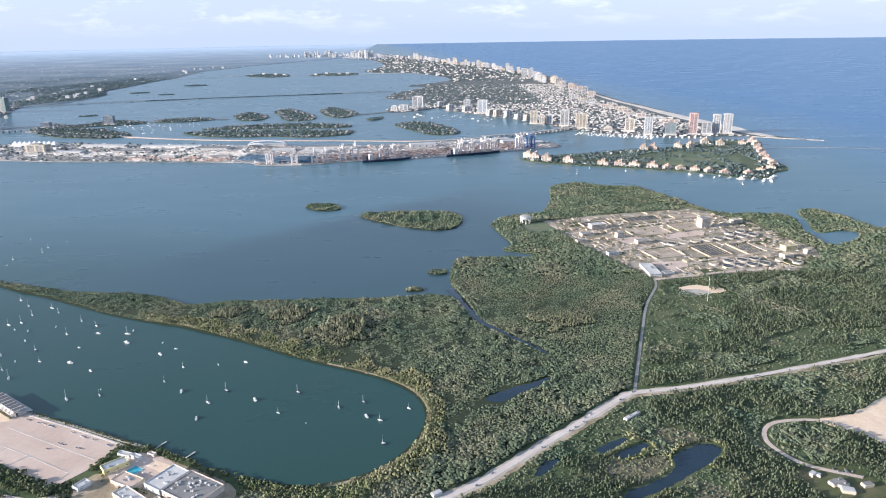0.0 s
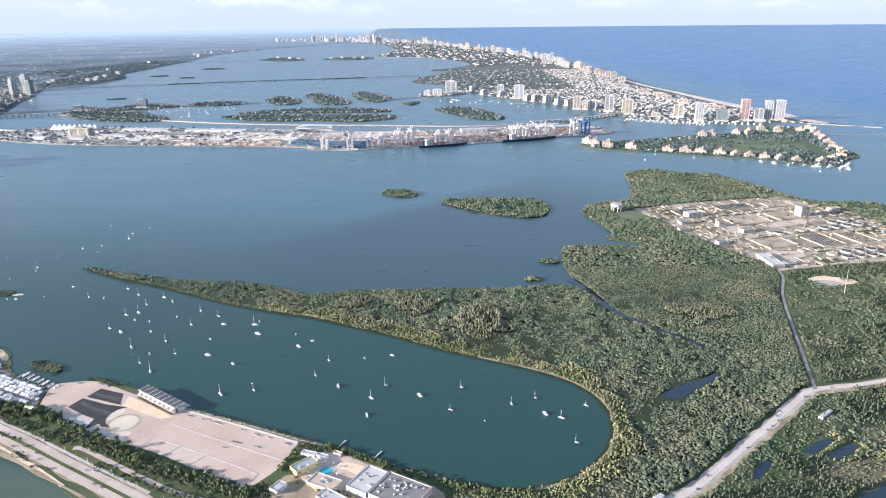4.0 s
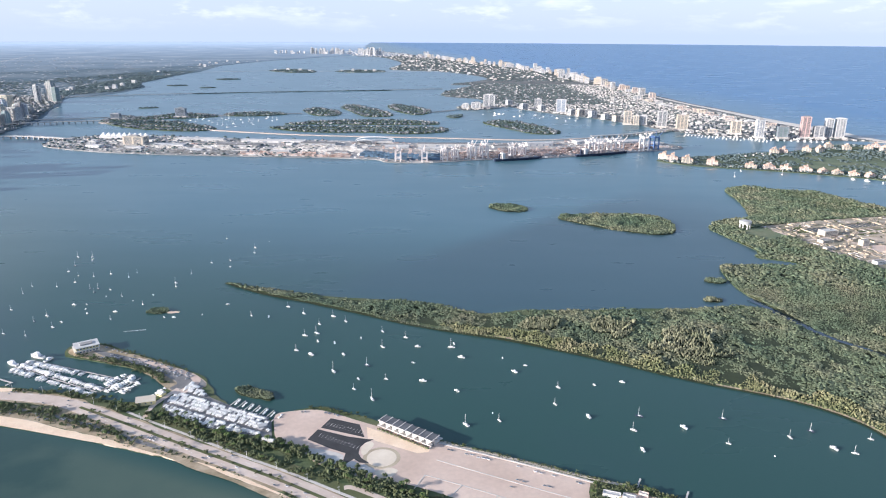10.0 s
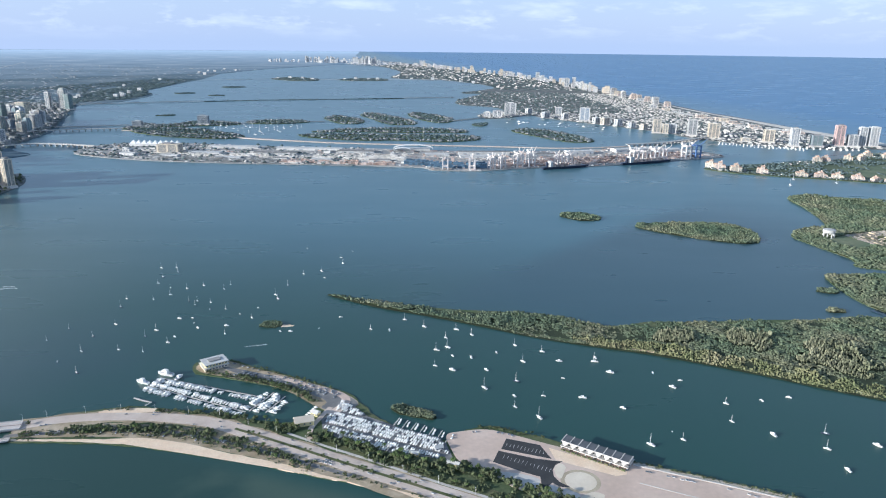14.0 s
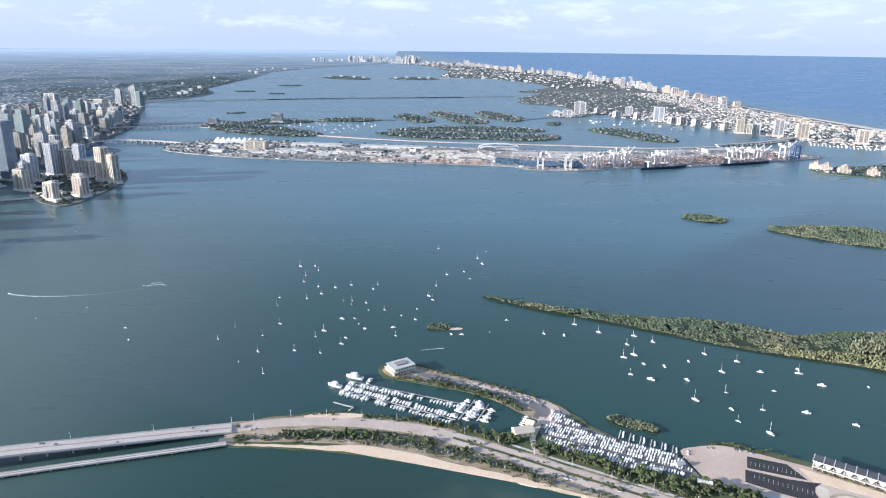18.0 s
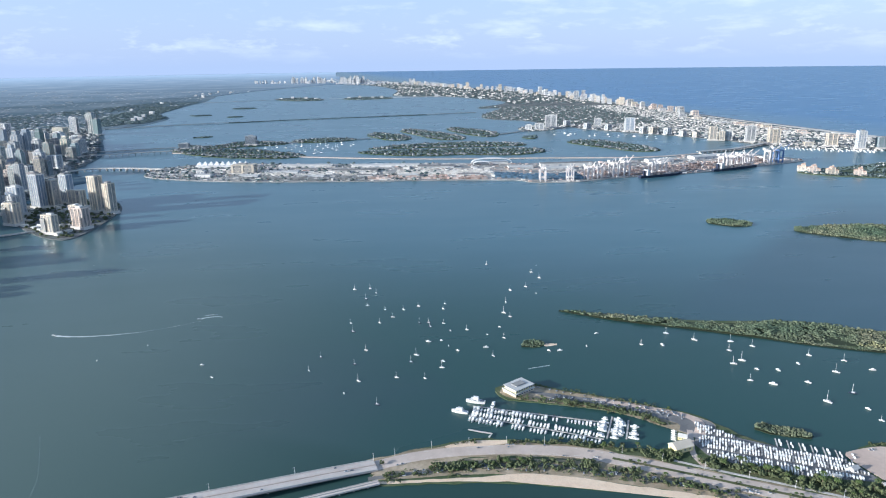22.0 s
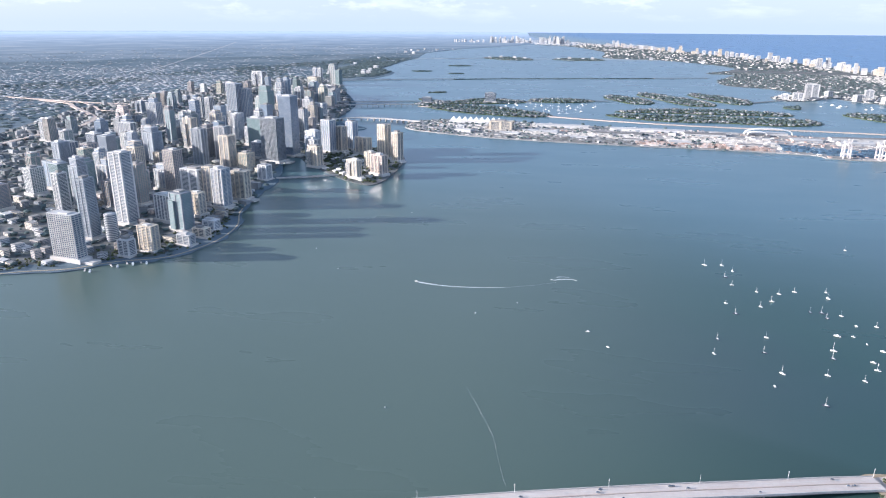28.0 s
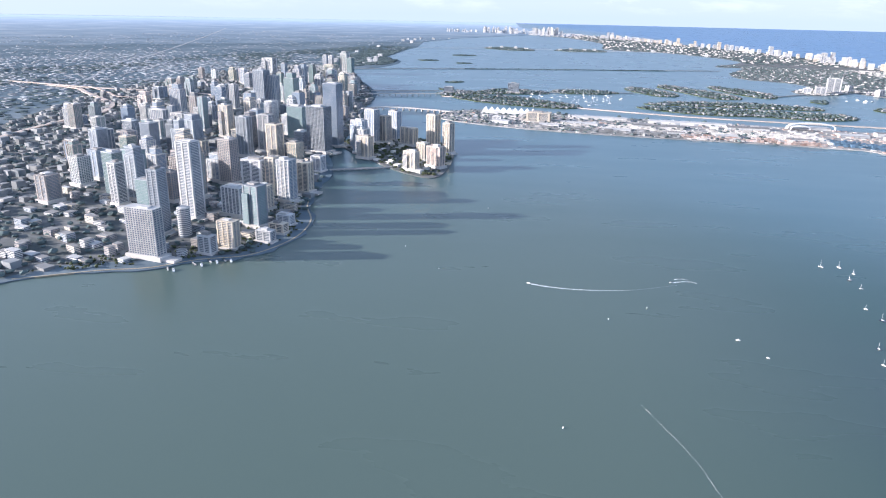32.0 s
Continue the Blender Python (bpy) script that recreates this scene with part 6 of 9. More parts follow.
def ship(x, y, length, beam, turn, label):
    root = thing("container_ship", label, "ship", "ships at the quay", (x, y, 0), turn)
    bm = bmesh.new()
    n, secs = 14, []
    for i in range(n + 1):
        t = i / n
        w = beam / 2 * min(1, 0.55 + 2.2 * t, (1 - t) * 4.2 + 0.03)
        u = -length / 2 + length * t
        flare = 0.8 if t < 0.9 else 0.45
        secs.append([bm.verts.new((u + (0.8 if k[2] > 0.5 and t > 0.95 else 0), k[0] * w * (flare if k[2] < 0 else 1), k[1])) for k in ((-1, -0.3, -1), (-1, 1.1, 1), (1, 1.1, 1), (1, -0.3, -1))])
    for a, b in zip(secs, secs[1:]):
        for k in range(4):
            bm.faces.new((a[k], b[k], b[(k + 1) % 4], a[(k + 1) % 4]))
    bm.faces.new(secs[0])
    bm.faces.new(secs[-1][::-1])
    bmesh.ops.recalc_face_normals(bm, faces=bm.faces)
    part("hull", bm, M["navy"], root, "dark navy hull")
    box_part("bridge_house", [(-length * 0.33, 0, 1.1, length * 0.06, beam * 0.9, 2.6, 0)], M["whitewall"], root)
    box_part("funnel", [(-length * 0.40, 0, 1.1, length * 0.03, beam * 0.3, 2.2, 0)], M["navy"], root)
    r = np.random.default_rng(int(x + 900))
    rows = [(-length * 0.26 + i * 1.28, j * 0.26, 1.1, 1.2, 0.24, 0.26 * r.integers(0, 5), 0) for i in range(int(length * 0.62 / 1.28)) for j in range(-int(beam / 0.6), int(beam / 0.6) + 1)]
    box_part("deck_cargo", [q for q in rows if q[5] > 0], M["container"], root, "stacked painted containers")


ship(-26.5, 327.4, 24, 3.0, 19, "dark-hulled freighter moored at the quay")
ship(16, 341.4, 29, 3.4, 21, "dark-hulled container ship with deck cargo at the quay")

rng = np.random.default_rng(31)


def stacks(name, x0, x1, yoff0, yoff1, material, label, density=0.8):
    """Rows of containers behind the quay line."""
    quay = lambda q: np.interp(q, [-222, -181, -128, -93, -86, -66, -24, 5, 37, 55], [346, 338.5, 333, 327.5, 321, 319, 329, 337, 350, 356])
    rows = []
    for off in np.arange(yoff0, yoff1, 0.62):
        q = x0
        while q < x1:
            run = rng.uniform(3, 9)
            if rng.uniform() < density:
                tall = rng.integers(1, 5)
                for u in np.arange(q, min(q + run, x1), 1.3):
                    rows.append((u, quay(u) + off, 0.25, 1.22, 0.5, 0.27 * max(1, tall - rng.integers(0, 2)), 12 if u > -66 else -3))
            q += run + rng.uniform(0.6, 1.8)
    tagged(raw(name, *boxes(rows), M[material]), label, "containers", kind="stuff")


stacks("container_stacks", -60, 50, 5.5, 22, "container", "rust-red and pale stacked shipping containers", 0.75)
stacks("container_stacks", -100, -62, 6, 20, "bluebox", "blue-grey stacked shipping containers", 0.75)
stacks("container_stacks", -222, -160, 3, 14, "cityblock", "grey rows of containers and trailers", 0.45)
stacks("container_stacks", -158, -105, 3, 12, "container", "mixed rows of containers and trailers", 0.5)
stacks("trailer_rows", -215, -100, 15, 30, "house", "pale parked trailers", 0.35)


def warehouse(x, y, w, d, h, turn, roof="roofwhite", wall="whitewall"):
    root = thing("warehouse", "long pale harbour shed with a shallow roof", "warehouse", "sheds on the harbour island", (x, y, 0.25), turn)
    box_part("wall_body", [(0, 0, 0, w, d, h, 0)], M[wall], root)
    bm = bmesh.new()
    v = [bm.verts.new(p) for p in ((-w * .51, -d * .53, h), (w * .51, -d * .53, h), (w * .51, 0, h + 0.35), (-w * .51, 0, h + 0.35), (-w * .51, d * .53, h), (w * .51, d * .53, h))]
    for f in ((0, 1, 2, 3), (3, 2, 5, 4), (0, 3, 4), (1, 5, 2), (0, 4, 5, 1)):
        bm.faces.new([v[i] for i in f])
    part("roof", bm, M[roof], root)
    for k in (-3, -1, 1, 3):
        box_part("door", [(k * w / 8, -d / 2 - 0.02, 0, w / 16, 0.06, h * 0.6, 0)], M["greywall"], root)


for x, y, w, d, h, a, roof in ((-150, 380, 34, 5, 1.2, -6, "roofwhite"), (-190, 386, 26, 5, 1.2, -8, "roofwhite"), (-125, 372, 18, 6, 1.0, -4, "roofgrey"), (-165, 366, 22, 5, 0.9, -6, "roofgrey"), (-200, 366, 16, 5, 1.0, -8, "roofwhite"),
                               (-60, 366, 26, 4, 1.6, 0, "roofgrey"), (-66, 356, 14, 5, 1.0, 2, "roofwhite"), (-10, 369, 14, 5, 1.6, 8, "roofwhite"), (20, 379, 20, 6, 1.4, 14, "roofwhite"), (40, 379, 14, 6, 1.2, 14, "roofwhite"),
                               (30, 386, 16, 4, 1.0, 14, "roofwhite"), (50, 372, 10, 5, 1.0, 20, "roofwhite"), (-84, 362, 12, 6, 0.9, 0, "roofwhite"), (-185, 352, 12, 4, 0.8, -5, "roofwhite"), (-214, 356, 9, 4, 1.2, -10, "roofwhite"),
                               (-236, 362, 8, 4, 1.2, -16, "roofwhite"), (-140, 347, 9, 4, 0.9, -4, "roofwhite"), (-112, 344, 10, 4, 0.9, -3, "roofgrey"), (-160, 350, 7, 3, 0.8, -5, "roofgrey"), (-30, 362, 10, 4, 1.2, 6, "roofgrey")):
    warehouse(x, y, w, d, h, a, roof)
# hotel block, office, tented terminal, arched terminal
tower(-219, 371, 11, 6, 4.2, -8, "cream", "glass", "slab", "broad cream office block on the harbour island", "", 0.25)
tower(-238, 366, 4, 3, 2.4, -16, "whitewall", "glass", "slab", "low white office on the harbour island", "", 0.25)
root = thing("tented_terminal", "white tented cruise terminal with a row of peaks", "terminal", "", (-234, 393.5, 0.25), -6)
box_part("hall", [(0, 0, 0, 27, 5, 1.2, 0)], M["whitewall"], root)
for k in range(9):
    bm = bmesh.new()
    bmesh.ops.create_cone(bm, cap_ends=True, segments=4, radius1=2.2, radius2=0.15, depth=1.8, matrix=Matrix.Translation((-12 + 3 * k, 0, 2.1)) @ Matrix.Rotation(math.pi / 4, 4, "Z"))
    part("tent_peak", bm, M["gel"], root)
root = thing("arched_terminal", "white terminal under a long sweeping arch", "terminal", "", (-96, 378, 0.25), 0)
box_part("hall", [(0, 2, 0, 18, 5, 1.1, 0)], M["whitewall"], root)
for nm, rx, h, off, th in (("great_arch", 10.4, 2.9, -1.5, 0.9), ("inner_arch", 4.2, 1.7, -4.0, 0.7)):
    pts = [((-5.5 if nm == "inner_arch" else 0) + rx * math.cos(a), off, 0.3 + h * math.sin(a) ** 0.6) for a in np.linspace(0.02, math.pi - 0.02, 26)]
    bm = bmesh.new()
    rings = [[bm.verts.new((p[0], p[1] + dy, p[2] + dz)) for dy, dz in ((-th, 0), (th, 0), (th, 0.4), (-th, 0.4))] for p in pts]
    for a, b in zip(rings, rings[1:]):
        for k in range(4):
            bm.faces.new((a[k], b[k], b[(k + 1) % 4], a[(k + 1) % 4]))
    bm.faces.new(rings[0])
    bm.faces.new(rings[-1][::-1])
    bmesh.ops.recalc_face_normals(bm, faces=bm.faces)
    part(nm, bm, M["gel"], root)
fill("harbour_sheds", PORT, 7, 0.4, 1.1, -5, 95, lambda x, y: (x < -100) & (np.random.default_rng(1).uniform(0, 1, len(x)) < 0.5), "small harbour sheds and parked lorries", (1.2, 4))
px_, py_ = scatter(PORT, 4.2, 96)
k = (px_ < -120) & (np.random.default_rng(10).uniform(0, 1, len(px_)) < np.where(px_ < -190, 0.95, 0.5))
fill("harbour_clutter", PORT, 2.6, 0.15, 0.5, -5, 195, lambda x, y: np.random.default_rng(19).uniform(0, 1, len(x)) < np.where(x < -100, 0.55, 0.35), "parked lorries, crates and small sheds on the quays", (0.5, 1.9), "house")
fill("harbour_clutter", PORT, 3.4, 0.2, 0.7, -5, 196, lambda x, y: np.random.default_rng(20).uniform(0, 1, len(x)) < np.where(x < -100, 0.1, 0.4), "rust and tan stacks of cargo on the quays", (0.6, 2.6), "container")
tagged(thicket("harbour_trees", px_[k], py_[k], 1.8, 0.2, M["townleaf"], CROWN_LOW, 12, 0.55), "trees on the harbour island", "trees", kind="stuff")
strip("harbour_road", smooth([(-262, 383), (-230, 381), (-165, 372), (-110, 365), (-60, 351), (-24, 356), (40, 370)], 5, False), 1.6, 0.27, M["road"], 0.03, label="harbour road along the sheds")
# twin slabs on the islands
tower(-236.6, 492.5, 7, 3.2, 6.2, -4, "greywall", "glass", "grid", "grey twin apartment slab on a bay island", "", 0.2)
tower(-277, 483.5, 6, 3.2, 3.4, -4, "greywall", "glass", "grid", "grey apartment slab on a bay island", "", 0.2)

# ---- treatment plant ----


def round_tank(x, y, r, h, full=True):
    root = thing("round_tank", "round concrete settling tank with dark water", "tank", "tanks of the treatment plant", (x, y, 0.13), 0)
    bm = bmesh.new()
    rings = []
    for rad, z in ((r, 0), (r, h), (r * 0.84, h), (r * 0.84, h * 0.6)):
        rings.append([bm.verts.new((rad * math.cos(a), rad * math.sin(a), z)) for a in np.linspace(0, 2 * math.pi, 24, endpoint=False)])
    for a, b in zip(rings, rings[1:]):
        for k in range(24):
            bm.faces.new((a[k], a[(k + 1) % 24], b[(k + 1) % 24], b[k]))
    part("wall", bm, M["crushed"], root)
    bm = bmesh.new()
    bmesh.ops.create_circle(bm, cap_ends=True, segments=24, radius=r * 0.85, matrix=Matrix.Translation((0, 0, h * 0.86)))
    part("water_surface", bm, M["sludge"] if full else M["palestone"], root)
    box_part("walkway", [(0, 0, h, r * 1.9, 0.1, 0.06, 25)], M["concrete"], root)


TANKS = [(72.7, 163.9, 1.55, 1), (76.0, 164.7, 1.55, 1), (79.4, 165.2, 1.55, 1), (82.9, 165.9, 1.55, 1), (74.6, 168.0, 1.5, 1), (78.3, 168.7, 1.5, 1), (81.7, 169.6, 1.5, 1), (70.0, 166.4, 1.3, 0),
         (65.0, 184.0, 1.5, 1), (68.5, 185.0, 1.5, 0), (72.4, 186.4, 1.5, 0), (76.1, 187.2, 1.5, 0), (79.9, 188.4, 1.55, 1), (83.5, 189.3, 1.55, 1), (87.4, 190.3, 1.55, 1), (91.0, 191.3, 1.5, 1),
         (85.0, 193.6, 1.4, 1), (88.8, 194.9, 1.4, 1), (87.8, 168.4, 1.0, 0), (91.6, 166.2, 1.3, 1)]
for x, y, r, full in TANKS:
    round_tank(x, y, r, 0.5, bool(full))


def basin(x, y, w, d, turn, cells, dark=True):
    root = thing("settling_basin", "rectangular concrete basin with dark water lanes" if dark else "rectangular concrete basin with pale beds", "basin", "basins of the treatment plant", (x, y, 0.13), turn)
    box_part("rim", [(0, s * d / 2, 0, w, 0.32, 0.3, 0) for s in (-1, 1)] + [(s * w / 2, 0, 0, 0.32, d - 0.34, 0.3, 0) for s in (-1, 1)], M["palestone"], root)
    for k in range(1, cells):
        box_part("partition", [(-w / 2 + w * k / cells, 0, 0, 0.08, d, 0.17, 0)], M["palestone" if dark else "tanwall"], root)
    box_part("water_surface", [(0, 0, 0, w - 0.2, d - 0.2, 0.14, 0)], M["sludge"] if dark else M["tanwall"], root)


basin(73.4, 178, 7.0, 10.0, 14, 6)
basin(84, 179.6, 6.2, 9.6, 14, 7)
basin(62, 197, 12, 7, 14, 9, False)
basin(75, 201.5, 9, 7, 14, 7, False)
basin(60, 176, 9, 7, 17, 6, False)
basin(48, 207, 9, 5, 14, 5)
basin(64, 212, 12, 5, 13, 7)
basin(79, 214.5, 9, 5, 13, 6, False)


def plain_building(x, y, w, d, h, turn, wall, roof, label, name="plant_building", group="buildings of the treatment plant", z=0.13):
    root = thing(name, label, "building", group, (x, y, z), turn)
    body = box_part("wall_body", [(0, 0, 0, w, d, h, 0)], M[wall], root)
    if w > 2.2 and h > 0.5:
        box_part("parapet", [(0, s * (d / 2 - 0.03), h, w + 0.08, 0.1, 0.1, 0) for s in (-1, 1)] + [(s * (w / 2 - 0.03), 0, h, 0.1, d - 0.14, 0.1, 0) for s in (-1, 1)], M[wall], root)
    cover = box_part("roof", [(0, 0, h, w - 0.1, d - 0.1, 0.04, 0)], M[roof], root)
    if h > 0.55:
        box_part("window_band", [(0, s * d / 2, k, w * 0.8, 0.05, 0.13, 0) for s in (-1, 1) for k in np.arange(0.15, h - 0.15, 0.38)], M["glass"], body)
    if w > 1.6:
        box_part("roof_unit", [(w * 0.2, d * 0.1, h + 0.04, w * 0.15, d * 0.18, 0.18, 0)], M["roofgrey"], cover)
    return root


PLAIN = [(47.6, 202, 5, 2.6, 1.5, "cream", "roofwhite"), (80.2, 201.5, 3.2, 2.6, 3.0, "cream", "roofgrey"), 
         (95, 178, 4, 2.2, 1.2, "yellowwall", "palestone"), (98, 174, 1.4, 1.4, 1.3, "cream", "palestone"), (91, 171, 3, 2, 1.0, "cream", "palestone"), (92, 206, 3.4, 2, 1.1, "cream", "palestone"), (57, 186, 4, 2, 1.0, "cream", "roofgrey"),
         (52, 192, 2.4, 1.6, 1.5, "cream", "roofgrey"), (43, 195, 4, 2, 0.7, "cream", "roofgrey"), (46, 176, 3, 1.6, 0.8, "whitewall", "roofgrey"), (40, 188, 3.2, 1.4, 0.7, "cream", "roofgrey")]
for x, y, w, d, h, wall, roof in PLAIN:
    plain_building(x, y, w, d, h, 16, wall, roof, f"flat-roofed {NAMES_WALL[wall]} building of the treatment plant")
plain_building(52.2, 161.8, 3.0, 8.4, 0.7, 2, "whitewall", "roofwhite", "long white shed beside the plant gate")
plain_building(55.9, 159.6, 2.6, 1.8, 0.6, 16, "whitewall", "roofgrey", "low white shed beside the plant gate")
# drying beds and lawns between the service roads
for q, mt, nm, label in (([(50, 190), (57.2, 192.8), (61.2, 188.4), (53.4, 184.8)], "lot", "drying_bed", "flat tan drying bed"), ([(63.2, 193.2), (76.6, 198.2), (80.4, 194.4), (65.4, 189.6)], "lot", "drying_bed", "flat tan drying bed"),
                         ([(54.6, 169), (64, 169.6), (63, 165.2), (55.6, 162.4)], "lot", "drying_bed", "flat tan drying bed"), ([(37, 208.6), (44, 211), (46, 205.4), (39, 202.8)], "grass", "plant_lawn", "mown lawn inside the plant"),
                         ([(56, 180.6), (63.8, 182.8), (65.2, 177.8), (57.6, 175.8)], "grass", "plant_lawn", "mown lawn inside the plant"), ([(66.4, 172), (70.4, 172.6), (71.4, 169), (67.4, 168)], "grass", "plant_lawn", "mown lawn inside the plant"),
                         ([(86.4, 170.4), (99.4, 172.4), (97, 166.8), (88.6, 163)], "grass", "plant_lawn", "mown lawn inside the plant"), ([(64.6, 162.6), (70, 163.4), (70.6, 161), (65, 160)], "grass", "plant_lawn", "mown lawn inside the plant"),
                         ([(56, 204.6), (68, 208.6), (69, 205), (57.4, 201.4)], "grass", "plant_lawn", "mown lawn inside the plant"), ([(87, 186.8), (94.6, 188.8), (96, 184.4), (88.4, 182.4)], "grass", "plant_lawn", "mown lawn inside the plant")):
    slab(nm, q, 0.137, M[mt], 0.02, label=label, category="lawn" if mt == "grass" else "yard")
r = np.random.default_rng(44)
taken = [(72, 176, 7), (84, 179, 7), (62, 197, 7.5), (75, 201.5, 6.5), (60, 176, 6.5), (48, 207, 5.5), (64, 212, 7), (79, 214.5, 6), (78, 166.5, 6.4), (84, 191.5, 7), (68.6, 186, 6.4)] + [(p[0], p[1], 3.2) for p in PLAIN] + [(t[0], t[1], 3.0) for t in TANKS] + [(52.2, 159, 4), (52.2, 164, 4), (55.4, 188.8, 4), (71.4, 194, 6.5), (59.2, 166.4, 5)]
bx, by = scatter(np.array(PLANT), 2.3, 45)
for x, y in zip(bx, by):
    if all(math.hypot(x - a, y - b) > c for a, b, c in taken) and r.uniform() < 0.45 and away(np.array(PLANT), np.array([x]), np.array([y]), True)[0] > 1.2:
        w, d, h = r.uniform(0.7, 2.6), r.uniform(0.5, 1.5), r.uniform(0.08, 0.38)
        plain_building(x, y, w, d, h, 16 + (90 if r.uniform() < 0.4 else 0), ("tanwall", "tanwall", "palestone")[r.integers(3)], ("palestone", "tanwall", "tanwall", "palestone")[r.integers(4)], "small flat-roofed building of the treatment plant")
for a, b in (((51.6, 155.9), (70, 160.4)), ((70, 160.4), (91, 163.2)), ((36, 196), (88, 214)), ((44, 178), (99, 196)), ((50, 164), (101, 180)), ((40.6, 184), (33, 211)), ((60, 158), (46, 213)), ((76, 160), (62, 217)), ((92, 166), (78, 222))):
    strip("plant_road", smooth([a, ((a[0] + b[0]) / 2, (a[1] + b[1]) / 2), b], 6, False), 0.9, 0.15, M["road"], 0.02, label="pale service road in the treatment plant")
# walls, pipes, pits and small sheds in rows
cx_, cy_ = scatter(np.array(PLANT), 0.95, 144)
k = (away(np.array(PLANT), cx_, cy_, True) > 0.7) & (np.random.default_rng(145).uniform(0, 1, len(cx_)) < 0.34)
for a, b, c in taken:
    k &= np.hypot(cx_ - a, cy_ - b) > c * 0.72
q = np.random.default_rng(146)
n = int(k.sum())
runs = np.where(q.uniform(0, 1, n) < 0.35, q.uniform(1.4, 3.4, n), q.uniform(0.3, 1.1, n))
rows = np.column_stack([cx_[k], cy_[k], np.full(n, 0.12), runs, np.where(runs > 1.3, q.uniform(0.12, 0.3, n), q.uniform(0.25, 0.8, n)), q.uniform(0.03, 0.20, n), 16 + q.choice([0, 90], n)])
for nm, sel, mt, label in (("plant_clutter", np.arange(n) % 6 < 3, "tanwall", "tan channels, walls and sheds of the treatment plant"), ("plant_clutter", np.isin(np.arange(n) % 6, (3, 4)), "palestone", "pale concrete walls and pits of the treatment plant"),
                           ("plant_clutter", np.arange(n) % 6 == 5, "house", "white tanks, sheds and pipe runs of the treatment plant")):
    tagged(raw(nm, *boxes(rows[sel]), M[mt]), label, "plant equipment", kind="stuff")
slab("grass_strip", [(88.6, 217.4), (91.2, 217.2), (100.6, 190.5), (98, 186.4), (94.6, 199)], 0.134, M["grass"], 0.02, label="mown strip beside the treatment plant", category="lawn")
gpx, gpy = scatter(np.array(PLANT), 3.0, 46)
k = np.random.default_rng(47).uniform(0, 1, len(gpx)) < 0.4
tagged(thicket("plant_trees", gpx[k], gpy[k], 0.9, 0.1, M["leaf"], CROWN, 48, 0.7), "scattered trees in the treatment plant", "trees", kind="stuff")
# water tower and mast
root = thing("water_tower", "white round elevated water tank on columns", "water tower", "", (26.4, 209.4, 0.12), 0)
bm = bmesh.new()
tube(bm, (0, 0, 1.6), (0, 0, 2.35), 1.75, 1.75, 20)
tube(bm, (0, 0, 2.35), (0, 0, 2.55), 1.75, 0.6, 20)
part("tank", bm, M["whitewall"], root)
for a in np.linspace(0, 2 * math.pi, 8, endpoint=False):
    bm = bmesh.new()
    tube(bm, (1.5 * math.cos(a), 1.5 * math.sin(a), 0), (1.5 * math.cos(a), 1.5 * math.sin(a), 1.6), 0.16)
    part("column", bm, M["whitewall"], root)
root = thing("radio_mast", "thin lattice radio mast in a clearing", "mast", "", (58.8, 141.2, 0.1), 0)
bm = bmesh.new()
tube(bm, (0, 0, 0), (0, 0, 6), 0.06, 0.03)
part("pole", bm, M["spar"], root)
for x, y, w, d, a, roof in ((51.9, 76.8, 2.2, 1.0, 20, "roofgrey"), (52.4, 75.1, 1.6, 1.1, -15, "roofwhite"), (49.6, 78.7, 1.0, 0.7, 30, "roofwhite"), (55.6, 76.2, 1.4, 0.8, 10, "roofgrey")):
    plain_building(x, y, w, d, 0.4, a, "cream", roof, "low park house with a flat roof in a dry lawn", "park_house", "houses of the park", 0.12)
# huts beside the coastal road
plain_building(28.6, 93.6, 1.7, 0.7, 0.35, 38, "whitewall", "roofwhite", "long white-roofed hut beside the road", "hut", "huts by the road", 0.1)
plain_building(30.0, 94.6, 1.7, 0.6, 0.35, 38, "whitewall", "roofwhite", "long white-roofed hut beside the road", "hut", "huts by the road", 0.1)
plain_building(-1.4, 75.9, 1.4, 0.8, 0.4, 35, "whitewall", "roofwhite", "white-roofed hut beside the road", "hut", "huts by the road", 0.1)
plain_building(52.2, 76.4, 1.9, 1.2, 0.4, -35, "whitewall", "roofgrey", "low park building among trees", "park_building", "park buildings", 0.1)
plain_building(50.2, 78.6, 0.9, 0.7, 0.3, -35, "whitewall", "roofwhite", "small park shelter among trees", "park_building", "park buildings", 0.1)
slab("clearing", smooth([(54.5, 146.8), (57.5, 149), (61, 148), (61.4, 146), (58, 145.4)], 5, amp=0.1, seed=15), 0.13, M["crushed"], 0.03, label="bare pale clearing", category="clearing")

# ---- the causeway shore: beach, road, lots ----
MAIN_ROAD = smooth([(-156, 110.4), (-150, 112.2), (-144.3, 112.8), (-138.2, 112.6), (-132.8, 111.9), (-127.3, 110.5), (-122.4, 108.1), (-114.8, 104), (-107.4, 99.9), (-98.5, 95.1), (-88.4, 89.5), (-81.8, 85.5), (-74.2, 81), (-60, 72.5), (-40, 61), (-10, 49), (30, 36), (90, 24), (150, 30)], 8, False)
STRAND = smooth([(-155, 106.9), (-149.6, 106.6), (-143.5, 106.4), (-135.5, 105.3), (-126, 102.9), (-117.5, 100), (-112, 97.9), (-105.5, 95.6), (-98, 92.4), (-91, 88.4), (-86, 85.4), (-78, 80)], 6, False, amp=0.05, seed=4)
